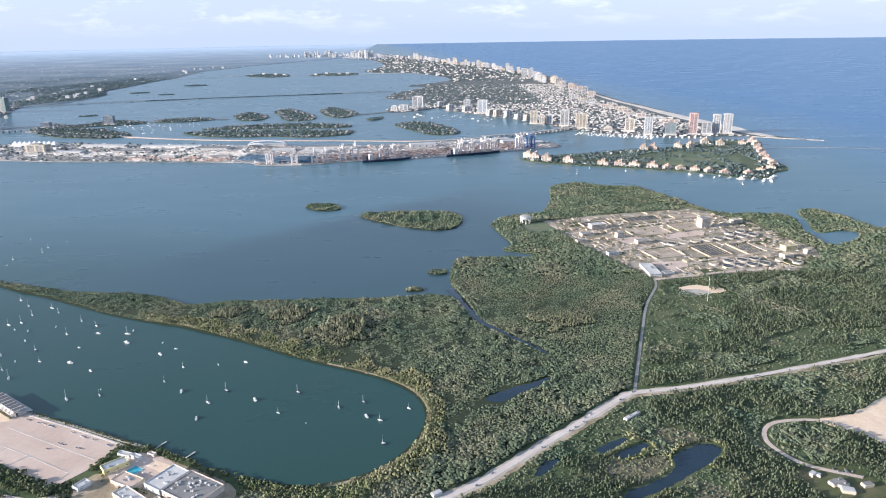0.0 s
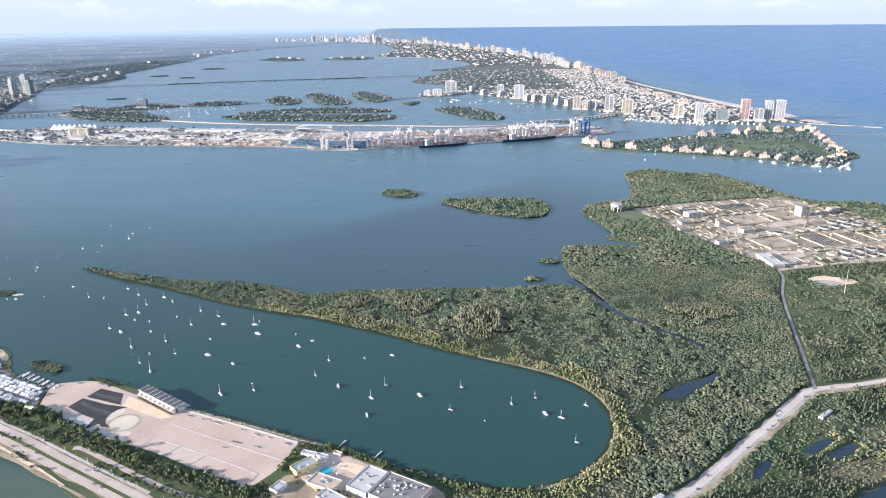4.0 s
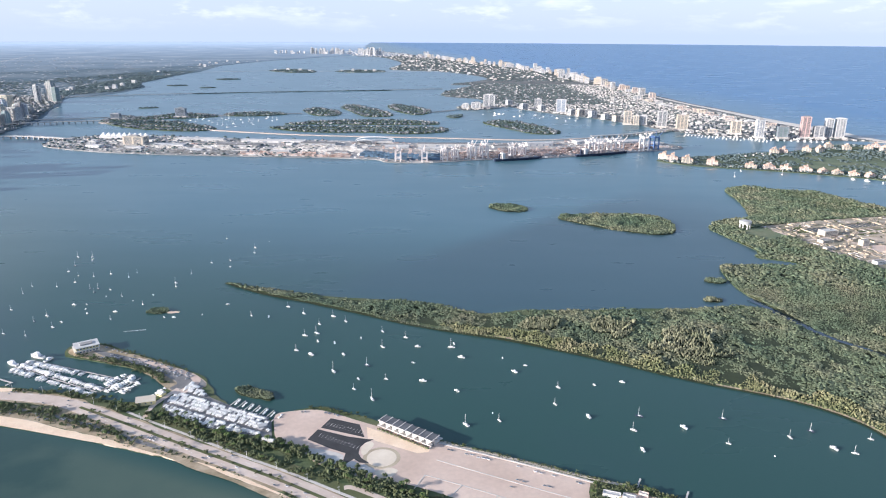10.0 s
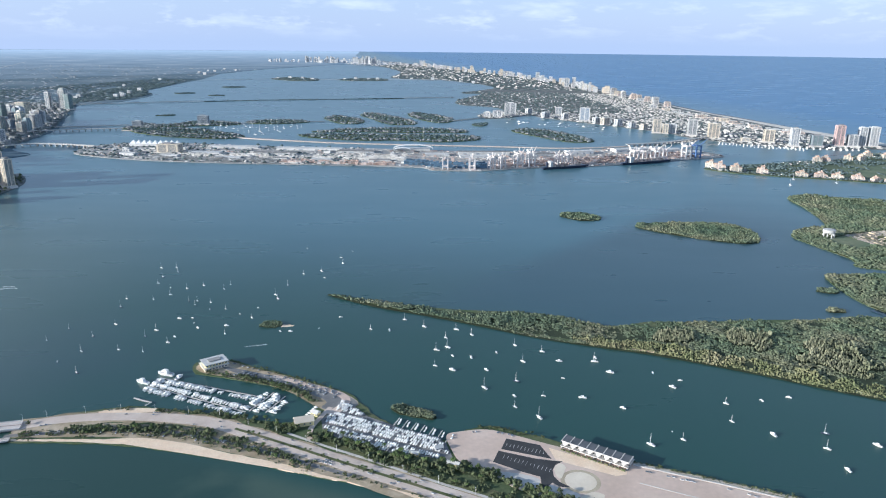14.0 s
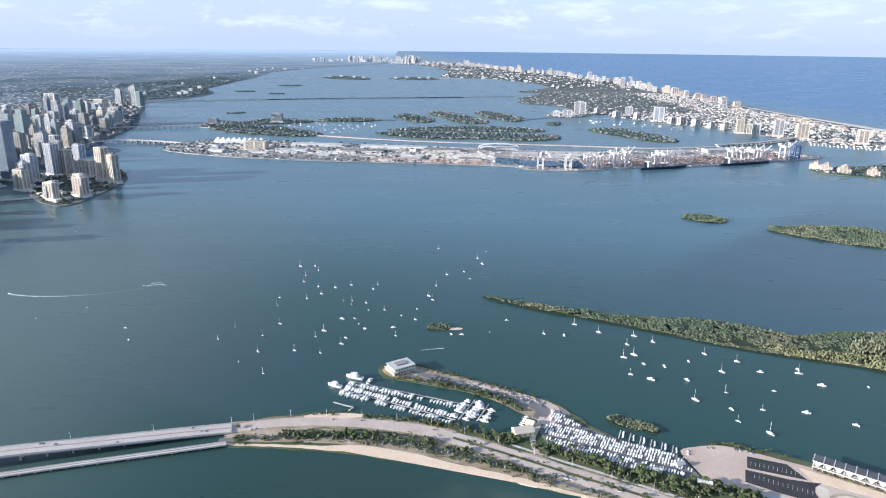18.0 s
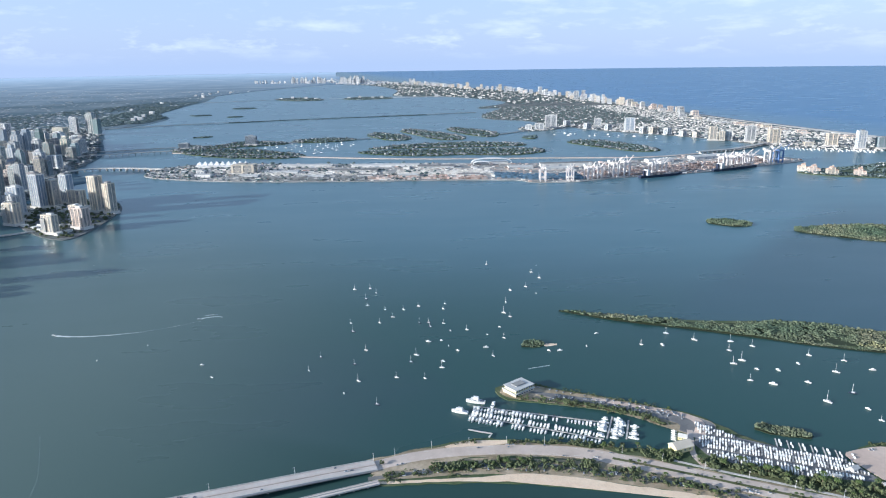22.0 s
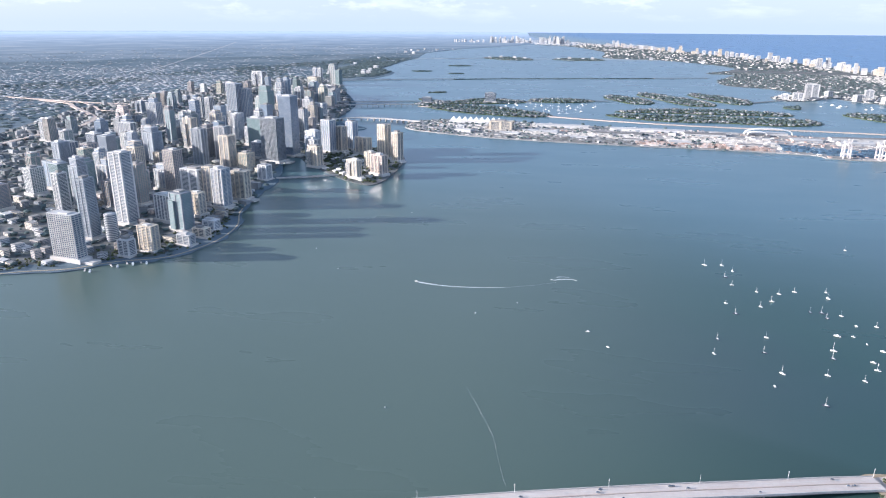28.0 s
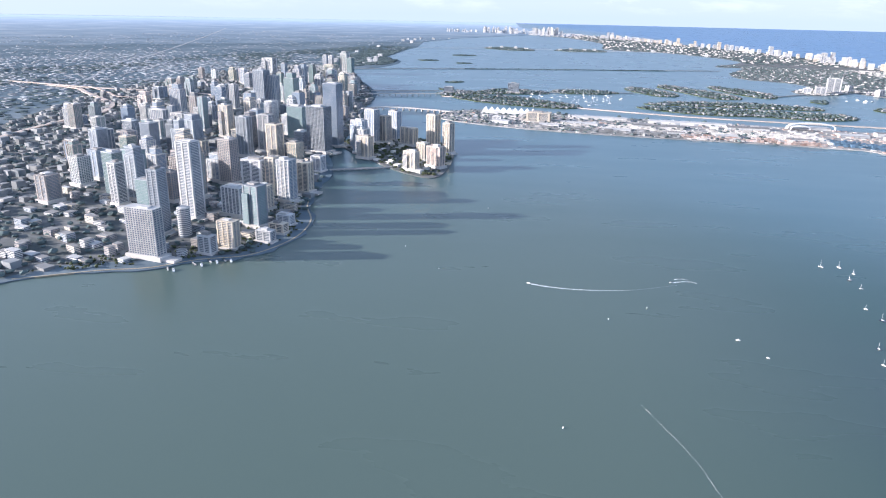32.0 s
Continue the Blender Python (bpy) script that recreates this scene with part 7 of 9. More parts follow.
strip("beach", STRAND, np.interp(np.arange(len(STRAND)), [0, 8, 18, 30, 40, 66], [0.5, 0.6, 1.1, 1.2, 0.8, 0.5]) * np.random.default_rng(3).uniform(0.8, 1.2, len(STRAND)), 0.115, M["sand"], 0.2, label="pale sand beach along the causeway")
strip("gravel_lane", MAIN_ROAD[6:100], (1.1 + 0.4 * np.sin(np.arange(94) * 0.7)) * np.interp(np.arange(94), [0, 8, 60, 94], [0.3, 1, 1, 0.25]), 0.118, M["dirt"], 0.02, side=-2.8, label="gravel parking lane behind the beach")
slab("beach_flat", smooth([(-155, 107.6), (-150, 107.4), (-140, 107.2), (-126, 103.8), (-112, 98.5), (-104, 95.2), (-90, 88), (-90, 89.2), (-104, 96.8), (-114, 102.4), (-122, 106.4), (-128, 108.6), (-140, 110.9), (-150, 110.8), (-155, 109)], 2), 0.112, M["dirt"], 0.02, label="bare sandy ground between beach and road", category="ground")
slab("wide_strand", smooth([(-143.5, 106), (-140.7, 105.95), (-134.7, 104.3), (-128.9, 102.7), (-121.9, 100.6), (-115.2, 98.7), (-115, 99.5), (-119, 100.9), (-121.7, 102), (-125.2, 103.4), (-128.8, 104.9), (-132.5, 106), (-136.2, 106.8), (-140.7, 106.7), (-143.3, 106.3)], 3), 0.121, M["sand"], 0.03, label="wide golden sand beach along the causeway", category="beach")
strip("service_lane", smooth([(-156, 107.9), (-150, 108.5), (-143, 109.1), (-136, 108.8), (-129, 107.2), (-122, 104.4), (-115, 101.2), (-106, 96.9)], 8, False), 0.75, 0.1195, M["yardpave"], 0.02, label="narrow grey service lane behind the beach")
strip("road_shoulder", MAIN_ROAD, 3.3 + 0.4 * np.sin(np.arange(len(MAIN_ROAD)) * 0.9), 0.114, M["dirt"], 0.02, label="pale shoulder of the causeway road")
strip("main_road", MAIN_ROAD, np.interp(MAIN_ROAD[:, 0], [-140, -120], [2.2, 2.8]), 0.13, M["road"], 0.02, label="wide sunlit causeway road")
strip("median", MAIN_ROAD[46:], 0.5, 0.15, M["grass"], 0.03, label="grassy median of the causeway road")
for off in (-0.85, 0.85):
    d = np.r_[0, np.cumsum(np.linalg.norm(np.diff(MAIN_ROAD, axis=0), axis=1))]
    for s0 in np.arange(2, 100, 2.9):
        seg = np.array([[np.interp(s0 + q, d, MAIN_ROAD[:, k]) for k in (0, 1)] for q in (0, 0.4, 0.8)])
        strip("lane_mark", seg, 0.05, 0.136, M["paint"], 0.003, side=off, label="white lane mark")
strip("foot_path", smooth([(-116, 107.4), (-110.7, 104.2), (-105.5, 101.3), (-100.6, 98.5), (-94.4, 94.9), (-88.3, 91.6), (-79, 86), (-66, 78.4)], 6, False), 0.42, 0.125, M["concrete"], 0.02, label="pale foot and cycle path")
strip("curved_lane", smooth([(-80.8, 88.3), (-79, 88), (-71.9, 83.7), (-62.9, 78.5), (-56, 76.2), (-52.7, 76.7), (-50.6, 78)], 6, False), 0.8, 0.127, M["road"], 0.02, label="curving pale lane past the lot")
strip("lawn_strip", smooth([(-113, 106.4), (-105.5, 102.2), (-94.4, 96), (-88.3, 92.7), (-79, 87), (-66, 79.6)], 6, False), 1.5, 0.118, M["grass"], 0.02, label="grass strip beside the path")
LOT = smooth([(-93.1, 106.1), (-91, 107), (-87.2, 107.4), (-83.9, 106.1), (-78.1, 102.9), (-68.2, 98.1), (-64, 96.1), (-57.4, 93.1), (-51.2, 90.1), (-49, 89.2), (-49.6, 86.8), (-50.3, 83.4), (-53.6, 78.9), (-54.2, 79), (-60.4, 82.4), (-67.3, 86.3), (-73.1, 89), (-79, 90.6), (-82.1, 91.8),
              (-85.5, 94), (-87.6, 97), (-91.4, 99.2), (-92.7, 102.9)], 3)
slab("parking_lot", LOT, 0.13, M["lot"], 0.03, label="huge sun-bleached pinkish concrete lot", category="parking lot")
slab("dark_lot", [(-84.6, 104.9), (-80.1, 103.1), (-79.1, 99.7), (-85.7, 102.3)], 0.138, M["asphalt"], 0.01, label="freshly laid dark asphalt parking bay", category="parking lot")
slab("dark_lot", [(-86.1, 101.9), (-81.4, 99.9), (-79, 99.3), (-77.7, 99.1), (-78.9, 98.3), (-79.5, 97.2), (-79.6, 95.8), (-79.1, 94.6), (-77.8, 93.4), (-79.3, 93.6), (-80.1, 94.5), (-81.3, 93.2), (-81.6, 93.6), (-81.4, 95.8), (-83.5, 96.9), (-87.2, 99.3)], 0.138, M["asphalt"], 0.01,
     label="dark asphalt bay that curves round a paved circle", category="parking lot")
slab("white_apron", smooth([(-86.9, 97.2), (-83.6, 96.4), (-81.6, 95.3), (-81.8, 93.2), (-80.3, 94), (-79.3, 93.3), (-78, 92.9), (-77, 91.7), (-79, 90.8), (-82.1, 92), (-85.5, 94.2), (-87.3, 96.4)], 2), 0.1345, M["concrete"], 0.01, label="whitish concrete apron beside the dark bays", category="paving")
for (ax, ay), (ex, ey), n in (((-85, 103.4), (-79.2, 100.9), 12), ((-85.8, 100.6), (-79.6, 97), 13)):
    for u in np.linspace(0.04, 0.96, n):
        x, y = ax + (ex - ax) * u, ay + (ey - ay) * u
        tagged(box_part("bay_line", [(x, y, 0.1385, 0.035, 0.85, 0.003, -26)], M["paint"]), "white parking bay line", kind="structure")
disc = lambda x, y, r, sq=1.0, n=28: [(x + r * math.cos(a), y + sq * r * math.sin(a)) for a in np.linspace(0, 2 * math.pi, n, endpoint=False)]
slab("sand_circle", disc(-76.35, 94.65, 2.6, 0.96), 0.136, M["palestone"], 0.01, label="grey paved ring", category="paving")
slab("sand_circle", disc(-76.35, 94.65, 2.05, 0.98), 0.142, M["cream"], 0.01, label="round whitish paved patch on the lot", category="paving")
slab("sand_circle", smooth([(-77.1, 91.4), (-75.4, 92.4), (-74.2, 92), (-74.1, 91.4), (-75, 90.3), (-76.2, 90.3)], 5), 0.144, M["cream"], 0.01, label="small pale paved patch on the lot", category="paving")
slab("sand_circle", smooth([(-78.9, 98.1), (-78.1, 98.6), (-77.6, 97.8), (-78.1, 96.6), (-78.7, 95.4), (-79.2, 95.7), (-79.3, 97.1)], 5), 0.144, M["cream"], 0.01, label="whitish paved lobe on the lot", category="paving")
slab("stand_apron", [(-79, 102.4), (-77.7, 101.6), (-69.7, 96.6), (-69.9, 95.9), (-71.4, 95.6), (-78.6, 99.4)], 0.136, M["sand"], 0.01, label="pale sandy apron behind the grandstand", category="paving")
for line in ([(-70.4, 90.7), (-65.3, 88.3), (-60.7, 86), (-53, 81.9)], [(-68.8, 94), (-62.5, 90.8), (-56.3, 87.7), (-50.6, 84.9)], [(-70.4, 90.7), (-71.9, 87.7)], [(-65.6, 88.5), (-67.3, 86.2)], [(-61.2, 86.3), (-62.9, 84)], [(-53, 81.9), (-54.2, 79.2)]):
    strip("kerb_line", smooth(line, 6, False), 0.13, 0.16, M["concrete"], 0.03, label="pale kerb island on the lot")
strip("sea_wall", smooth([(-68.4, 98.0), (-64, 96.0), (-57.4, 93.0), (-51.2, 90.0), (-48.2, 88.5)], 5, False), 0.28, 0.2, M["concrete"], 0.1, label="low pale wall along the basin")
strip("shore_bank", smooth([(-68.4, 98.6), (-64, 96.6), (-57.4, 93.7), (-51.2, 90.8), (-44, 87.7)], 5, False), 0.5, 0.12, M["crushed"], 0.12, label="rocky bank of the basin")
PENINSULA_LOT = smooth([(-131, 128.9), (-126, 127.2), (-118.7, 123.9), (-109.4, 118.7), (-106.5, 115.5), (-109, 113.4), (-112, 114.4), (-111.6, 116.6), (-117, 120.6), (-125, 124.6)], 4)
slab("marina_lot", PENINSULA_LOT, 0.13, M["yardpave"], 0.03, label="grey parking lot on the marina peninsula", category="parking lot")
slab("peninsula_ground", smooth([(-135, 130), (-131, 131.4), (-125.2, 128.3), (-118.6, 124.9), (-109.4, 119.2), (-106.3, 115.2), (-110, 113), (-113.4, 115.4), (-117, 119), (-122, 122.3), (-128.4, 124.8), (-134.2, 127.2)], 3), 0.115, M["dirt"], 0.02, label="sandy ground of the marina peninsula", category="ground")
strip("shore_lane", smooth([(-121.5, 125.3), (-116.5, 122.6), (-111.4, 119.9), (-108.6, 117.4), (-108.9, 114.6), (-110.6, 112.4)], 6, False), np.linspace(0.9, 1.7, 31), 0.1375, M["lot"], 0.02, label="pale sandy lane on the marina peninsula")
slab("sand_patch", smooth([(-145.4, 114.4), (-142.3, 115.3), (-136.5, 114.9), (-134.9, 114.3), (-139.7, 113.8), (-144.5, 113.7)], 4), 0.126, M["sand"], 0.03, label="pale sand between the road and the bay", category="sand")
YARD = [(-109.5, 117.0), (-107.3, 115.2), (-104.7, 111.6), (-100, 108.4), (-94.5, 105.6), (-93.3, 104), (-92.4, 99.8), (-100.9, 101.9), (-107.8, 105), (-111.1, 108.2), (-111.6, 111), (-110, 113.7)]
slab("boat_yard", YARD, 0.134, M["yardpave"], 0.02, label="paved yard crowded with stored boats", category="yard")
YACHT_ROAD = smooth([(-112.6, 105.6), (-112.8, 108.6), (-111.8, 111.5), (-110.6, 114.5)], 4, False)
strip("yard_road", YACHT_ROAD, 0.8, 0.14, M["road"], 0.02, label="short road to the marina")

# ---- trees one by one ----


def leaf_tree(seed, tall, wide):
    root = thing("tree", "rounded green broadleaf tree on the causeway shore", "tree", "trees of the causeway shore", (0, 0, -50))
    bm = bmesh.new()
    tube(bm, (0, 0, 0), (0, 0, tall * 0.5), 0.05, 0.03, 6)
    for a in range(3):
        tube(bm, (0, 0, tall * 0.35), (0.3 * wide * math.cos(a * 2.1 + seed), 0.3 * wide * math.sin(a * 2.1 + seed), tall * 0.62), 0.03, 0.012, 5)
    part("trunk", bm, M["bark"], root)
    v, f = lumps(seed + 100, 13, spread=1.0, tall=0.8, fat=0.5)
    raw("crown", v * (wide, wide, tall * 1.0) + (0, 0, tall * 0.22), f, M["leaf"], root)
    return root


def palm_tree(seed, tall):
    root = thing("palm_tree", "slender palm with drooping fronds", "palm tree", "palms of the causeway shore", (0, 0, -50))
    bm = bmesh.new()
    tube(bm, (0, 0, 0), (0.05, 0, tall), 0.035, 0.022, 6)
    part("trunk", bm, M["bark"], root)
    bm = bmesh.new()
    for k in range(11):
        a = k * 2 * math.pi / 11 + seed
        prev = None
        for j, (r, z, w) in enumerate(((0.02, 0, 0.03), (0.2, 0.08, 0.07), (0.36, 0.0, 0.06), (0.46, -0.14, 0.01))):
            c = Vector((0.05 + r * math.cos(a), r * math.sin(a), tall + z))
            s = Vector((-math.sin(a), math.cos(a), 0)) * w
            cur = (bm.verts.new(c - s - Vector((0, 0, w * 0.5))), bm.verts.new(c), bm.verts.new(c + s - Vector((0, 0, w * 0.5))))
            if prev:
                bm.faces.new((prev[0], cur[0], cur[1], prev[1]))
                bm.faces.new((prev[1], cur[1], cur[2], prev[2]))
            prev = cur
    part("fronds", bm, M["palm"], root)
    return root


TREES = [leaf_tree(1, 0.75, 0.85), leaf_tree(2, 0.95, 0.95), leaf_tree(3, 0.6, 0.9), leaf_tree(4, 1.1, 1.15)]
PALMS = [palm_tree(1, 0.75), palm_tree(2, 0.95)]
first_used = set()


def put(template, x, y, z=0.1, turn=0.0, size=1.0):
    """Sets the template itself down the first time, and copies after that."""
    if template.name not in first_used:
        first_used.add(template.name)
        template.matrix_basis = pose(x, y, z, 0, 0, turn) @ Matrix.Scale(size, 4)
        return template
    ob = copy_thing(template, pose(x, y, z, 0, 0, turn))
    ob.scale = (size, size, size)
    return ob


rng = np.random.default_rng(21)


extra = []


def grove(line, count, spread, palms=0.15, size=1.0):
    line = smooth(line, 6, False)
    d = np.r_[0, np.cumsum(np.linalg.norm(np.diff(line, axis=0), axis=1))]
    for s in rng.uniform(0, d[-1], count):
        x, y = np.interp(s, d, line[:, 0]) + rng.normal(0, spread), np.interp(s, d, line[:, 1]) + rng.normal(0, spread)
        if away(MAIN_ROAD, np.array([x]), np.array([y]))[0] < 1.6 and away(MAIN_ROAD, np.array([x]), np.array([y]))[0] > 0.3:
            continue
        t = PALMS[rng.integers(2)] if rng.uniform() < palms * 0.5 else TREES[rng.integers(4)]
        if len(first_used) and t in TREES and rng.uniform() < 0.89:
            for j in range(2):
                extra.append((x + rng.normal(0, 0.25 * j), y + rng.normal(0, 0.25 * j), size * rng.uniform(0.42, 0.8)))
        else:
            put(t, x, y, 0.1, rng.uniform(0, 360), size * rng.uniform(0.7, 1.25))


grove([(-112, 106.3), (-109, 105.2), (-104, 102.4), (-98, 99.6), (-92.5, 97.6)], 230, 0.6)          # behind the boat yard
grove([(-92, 98.0), (-86, 95.0), (-80, 91.0), (-73, 87.2), (-66, 83.4), (-58, 79.5), (-52, 77.6)], 420, 0.6)   # between lot and road
grove([(-137, 114.0), (-131, 113.2), (-124, 111.6), (-118, 109.6), (-114.6, 108.4)], 130, 0.4, 0.15, 0.85)      # south of the marina
grove([(-120, 108.6), (-116, 107.6), (-113.4, 106.6)], 20, 0.5, 0.1, 0.9)
grove([(-146, 109), (-139, 108.9), (-131, 107.6), (-124, 105), (-116, 101.4), (-111, 98.9)], 190, 0.6, 0.2, 0.7)     # behind the beach
grove([(-110, 98.2), (-104, 95.6), (-97, 92.5), (-90, 88.6), (-82, 83.4)], 60, 0.3, 0.1, 0.5)
grove([(-122, 108), (-114.8, 104), (-104, 98), (-92, 91.6), (-84, 86.9)], 34, 0.08, 0.5, 0.55)                  # median
grove([(-127, 125.2), (-122, 123.0), (-116.5, 119.9), (-113.6, 116.4)], 150, 0.32, 0.1, 0.75)                      # peninsula
grove([(-130, 131), (-124, 127.8), (-117, 124.2), (-111, 120.4)], 60, 0.2, 0.3, 0.5)
grove([(-133.6, 127.2), (-128, 124.9), (-122, 122.4), (-117, 119.6)], 90, 0.25, 0.1, 0.6)
grove([(-88.4, 108), (-85, 107.2), (-81, 105.5), (-78.4, 104.2)], 34, 0.2, 0.2, 0.5)                            # bank by the grandstand
grove([(-66, 97.4), (-58, 94), (-50, 90.4)], 26, 0.12, 0.4, 0.4)
bank = smooth([(-70, 99.4), (-64, 96.7), (-57.4, 93.8), (-51.2, 90.9), (-47.6, 89.3)], 24, False, amp=0.12, seed=41)
for q in bank:
    extra.append((q[0], q[1], rng.uniform(0.22, 0.42)))
grove([(-48.5, 88), (-49.6, 85), (-50.6, 81.6)], 26, 0.3, 0.5, 0.7)
grove([(-46, 88), (-42, 86.8), (-38, 84.6), (-33, 82), (-29, 80)], 36, 0.25, 0.25, 0.75)
for u in (0.06, 0.17, 0.3, 0.41, 0.47, 0.62, 0.78, 0.9):                                       # dense clumps along the beach lawn
    x, y = np.interp(u, [0, 0.2, 0.4, 0.6, 0.8, 1], [-148, -142, -136, -129, -122, -115]), np.interp(u, [0, 0.2, 0.4, 0.6, 0.8, 1], [108.9, 109.5, 109.2, 108, 105.8, 103])
    grove([(x - 1.6, y), (x, y + 0.1), (x + 1.6, y - 0.3)], 16, 0.4, 0.1, 0.95)
grove([(-154, 108), (-149, 108.4), (-144, 108.8), (-139, 109.2)], 110, 0.45, 0.2, 0.5)
grove([(-155, 110.6), (-150, 113.4), (-146, 114.4), (-141, 115.2)], 18, 0.15, 0.3, 0.6)
grove([(-28, 79.2), (-22, 77.2), (-14, 77.6)], 30, 0.5, 0.1, 0.9)
grove([(-51.6, 79.6), (-52.2, 77), (-50, 75.2), (-47.4, 74.2)], 60, 0.7, 0.1, 0.8)
grove([(-44.6, 78.2), (-41, 77.6), (-40.4, 76.8)], 16, 0.15, 0.2, 0.5)
grove([(-47.6, 80.6), (-48.6, 82), (-47.2, 84)], 14, 0.2, 0.4, 0.5)
grove([(-45.6, 87.8), (-42, 86.2), (-38.6, 84.4), (-33.6, 81.2), (-29.2, 79)], 36, 0.18, 0.25, 0.55)
grove([(-104, 100.4), (-96, 96.6), (-88, 92.6), (-82, 89.6)], 110, 0.4, 0.1, 0.7)
grove([(-82, 91), (-76, 87.4), (-68, 83.2), (-60, 79.2)], 150, 0.45, 0.1, 0.7)
grove([(-76, 84.6), (-66, 79.6), (-56, 75.4)], 90, 0.35, 0.1, 0.6)
ex = np.array(extra)
tagged(thicket("shore_trees", ex[:, 0], ex[:, 1], ex[:, 2], 0.12, M["leaf"], [lumps(q, 5, spread=0.8, tall=0.9, fat=0.64) for q in range(60, 66)], 24, 0.95), "more trees in the groves of the causeway", "trees", kind="stuff")
bx, by = scatter(np.array([(-150, 107.6), (-140, 107.4), (-126, 104), (-112, 98.8), (-104, 95.4), (-90, 88.2), (-80, 82), (-78, 84), (-90, 90), (-108, 98.4), (-118, 103.4), (-128, 108), (-142, 110)]), 0.55, 22)
k = (away(MAIN_ROAD, bx, by) > 1.6) & (away(STRAND, bx, by) > 1.5) & (rng.uniform(0, 1, len(bx)) < 0.52)
tagged(thicket("beach_scrub", bx[k], by[k], 0.36, 0.09, M["leaf"], CROWN, 23, 0.7), "low beach scrub and sea grape", "bushes", kind="stuff")

# ---- grandstand over the basin ----
ang = math.degrees(math.atan2(-5.6, 7.8))
root = thing("grandstand", "concrete waterside grandstand with a white folded roof", "grandstand", "", (-77.4, 102.2, 0.1), ang)
Lg = 9.6
for k in range(9):
    box_part("seat_row", [(Lg / 2, 2.9 - 0.24 * k, 0.05, Lg, 0.26, 0.14 + 0.085 * k, 0)], M["concrete"], root)
# dark sheet that stands for the shaded openings between the posts
box_part("rear_wall", [(Lg / 2, 0.62, 0, Lg, 0.12, 0.62, 0)], M["slate"], root)
box_part("concourse", [(Lg / 2, 0.3, 0.42, Lg, 0.7, 0.1, 0)], M["concrete"], root)
for k in range(9):
    u = 0.15 + k * (Lg - 0.3) / 8
    bm = bmesh.new()
    tube(bm, (u, 0.15, 0), (u, 0.6, 0.88), 0.09, 0.07, 4)
    tube(bm, (u, 1.3, 0.7), (u, 0.6, 0.9), 0.07, 0.07, 4)
    part("column", bm, M["concrete"], root)
folds = 8
for k in range(folds):
    u0, u1 = k * Lg / folds, (k + 1) * Lg / folds
    um = (u0 + u1) / 2
    box_part("roof_panel", [(um, 1.25, 1.04, Lg / folds - 0.14, 1.7, 0.06, 0)], M["slate"], root)
    box_part("roof_rib", [(u0, 1.22, 1.02, 0.13, 1.95, 0.12, 0)], M["concrete"], root)
    bm = bmesh.new()                               # folded underside: a pointed shell between two ribs
    tip, back = bm.verts.new((um, -0.15, 0.60)), bm.verts.new((um, 1.1, 0.86))
    a, b, c, d = (bm.verts.new(p) for p in ((u0, 0.38, 1.06), (u1, 0.38, 1.06), (u1, 1.9, 1.02), (u0, 1.9, 1.02)))
    for f in ((a, tip, b), (a, d, back), (a, back, tip), (b, back, c), (b, tip, back), (d, c, back)):
        bm.faces.new(f)
    bmesh.ops.recalc_face_normals(bm, faces=bm.faces)
    part("roof_fold", bm, M["concrete"], root)
box_part("roof_rib", [(Lg, 1.22, 1.02, 0.13, 1.95, 0.12, 0)], M["concrete"], root)
box_part("roof_beam", [(Lg / 2, 0.34, 1.0, Lg + 0.1, 0.1, 0.12, 0)], M["concrete"], root)
for k in range(12):
    box_part("planter", [(0.5 + k * 0.78, -0.25, 0, 0.55, 0.2, 0.16 + 0.05 * (k % 3), 0)], M["grass"], root, "clipped green hedge")


# ---- pool club and halls by the basin ----
slab("pool_deck", [(-48.8, 82.8), (-45, 86.7), (-40.8, 85.3), (-38.4, 83.4), (-41.6, 78.4), (-44.4, 78)], 0.14, M["lot"], 0.03, label="pale paved deck around a pool", category="paving")


def hall(name, x, y, w, d, h, turn, wall, roof, label, units=0):
    root = thing(name, label, "building", "", (x, y, 0.12), turn)
    box_part("wall_body", [(0, 0, 0, w, d, h, 0)], M[wall], root)
    box_part("roof", [(0, 0, h, w - 0.16, d - 0.16, 0.03, 0)], M[roof], root)
    for s in (-1, 1):
        box_part("parapet", [(0, s * (d / 2 - 0.04), h, w, 0.09, 0.12, 0)], M[wall], root)
        box_part("parapet", [(s * (w / 2 - 0.04), 0, h, 0.09, d - 0.18, 0.12, 0)], M[wall], root)
    r = np.random.default_rng(int(w * 100 + d * 10))
    for k in range(units):
        box_part("roof_unit", [(r.uniform(-0.42, 0.42) * w, r.uniform(-0.4, 0.4) * d, h + 0.03, r.uniform(0.18, 0.45), r.uniform(0.15, 0.3), r.uniform(0.08, 0.2), 0)], M["roofwhite"] if k % 3 else M["greywall"], root)
    for k in np.arange(-w / 2 + 0.5, w / 2 - 0.2, 1.3):
        box_part("window", [(k, -d / 2 - 0.01, h * 0.40, 0.3, 0.04, h * 0.2, 0)], M["glass"], root)
    return root


slab("club_yard", smooth([(-50.4, 77), (-49.4, 81.4), (-47.4, 82), (-44.4, 86.6), (-38.6, 84), (-29.4, 78.8), (-28.4, 75), (-33, 71), (-46, 72)], 3), 0.128, M["dirt"], 0.03, label="sandy paved yard between the club buildings", category="paving")
tx_, ty_ = scatter(np.array([(-50.6, 83.6), (-48.2, 89.4), (-42, 87.6), (-37.6, 84.6), (-38.4, 84), (-44.4, 86.6), (-48.6, 86.4)]), 0.42, 501)
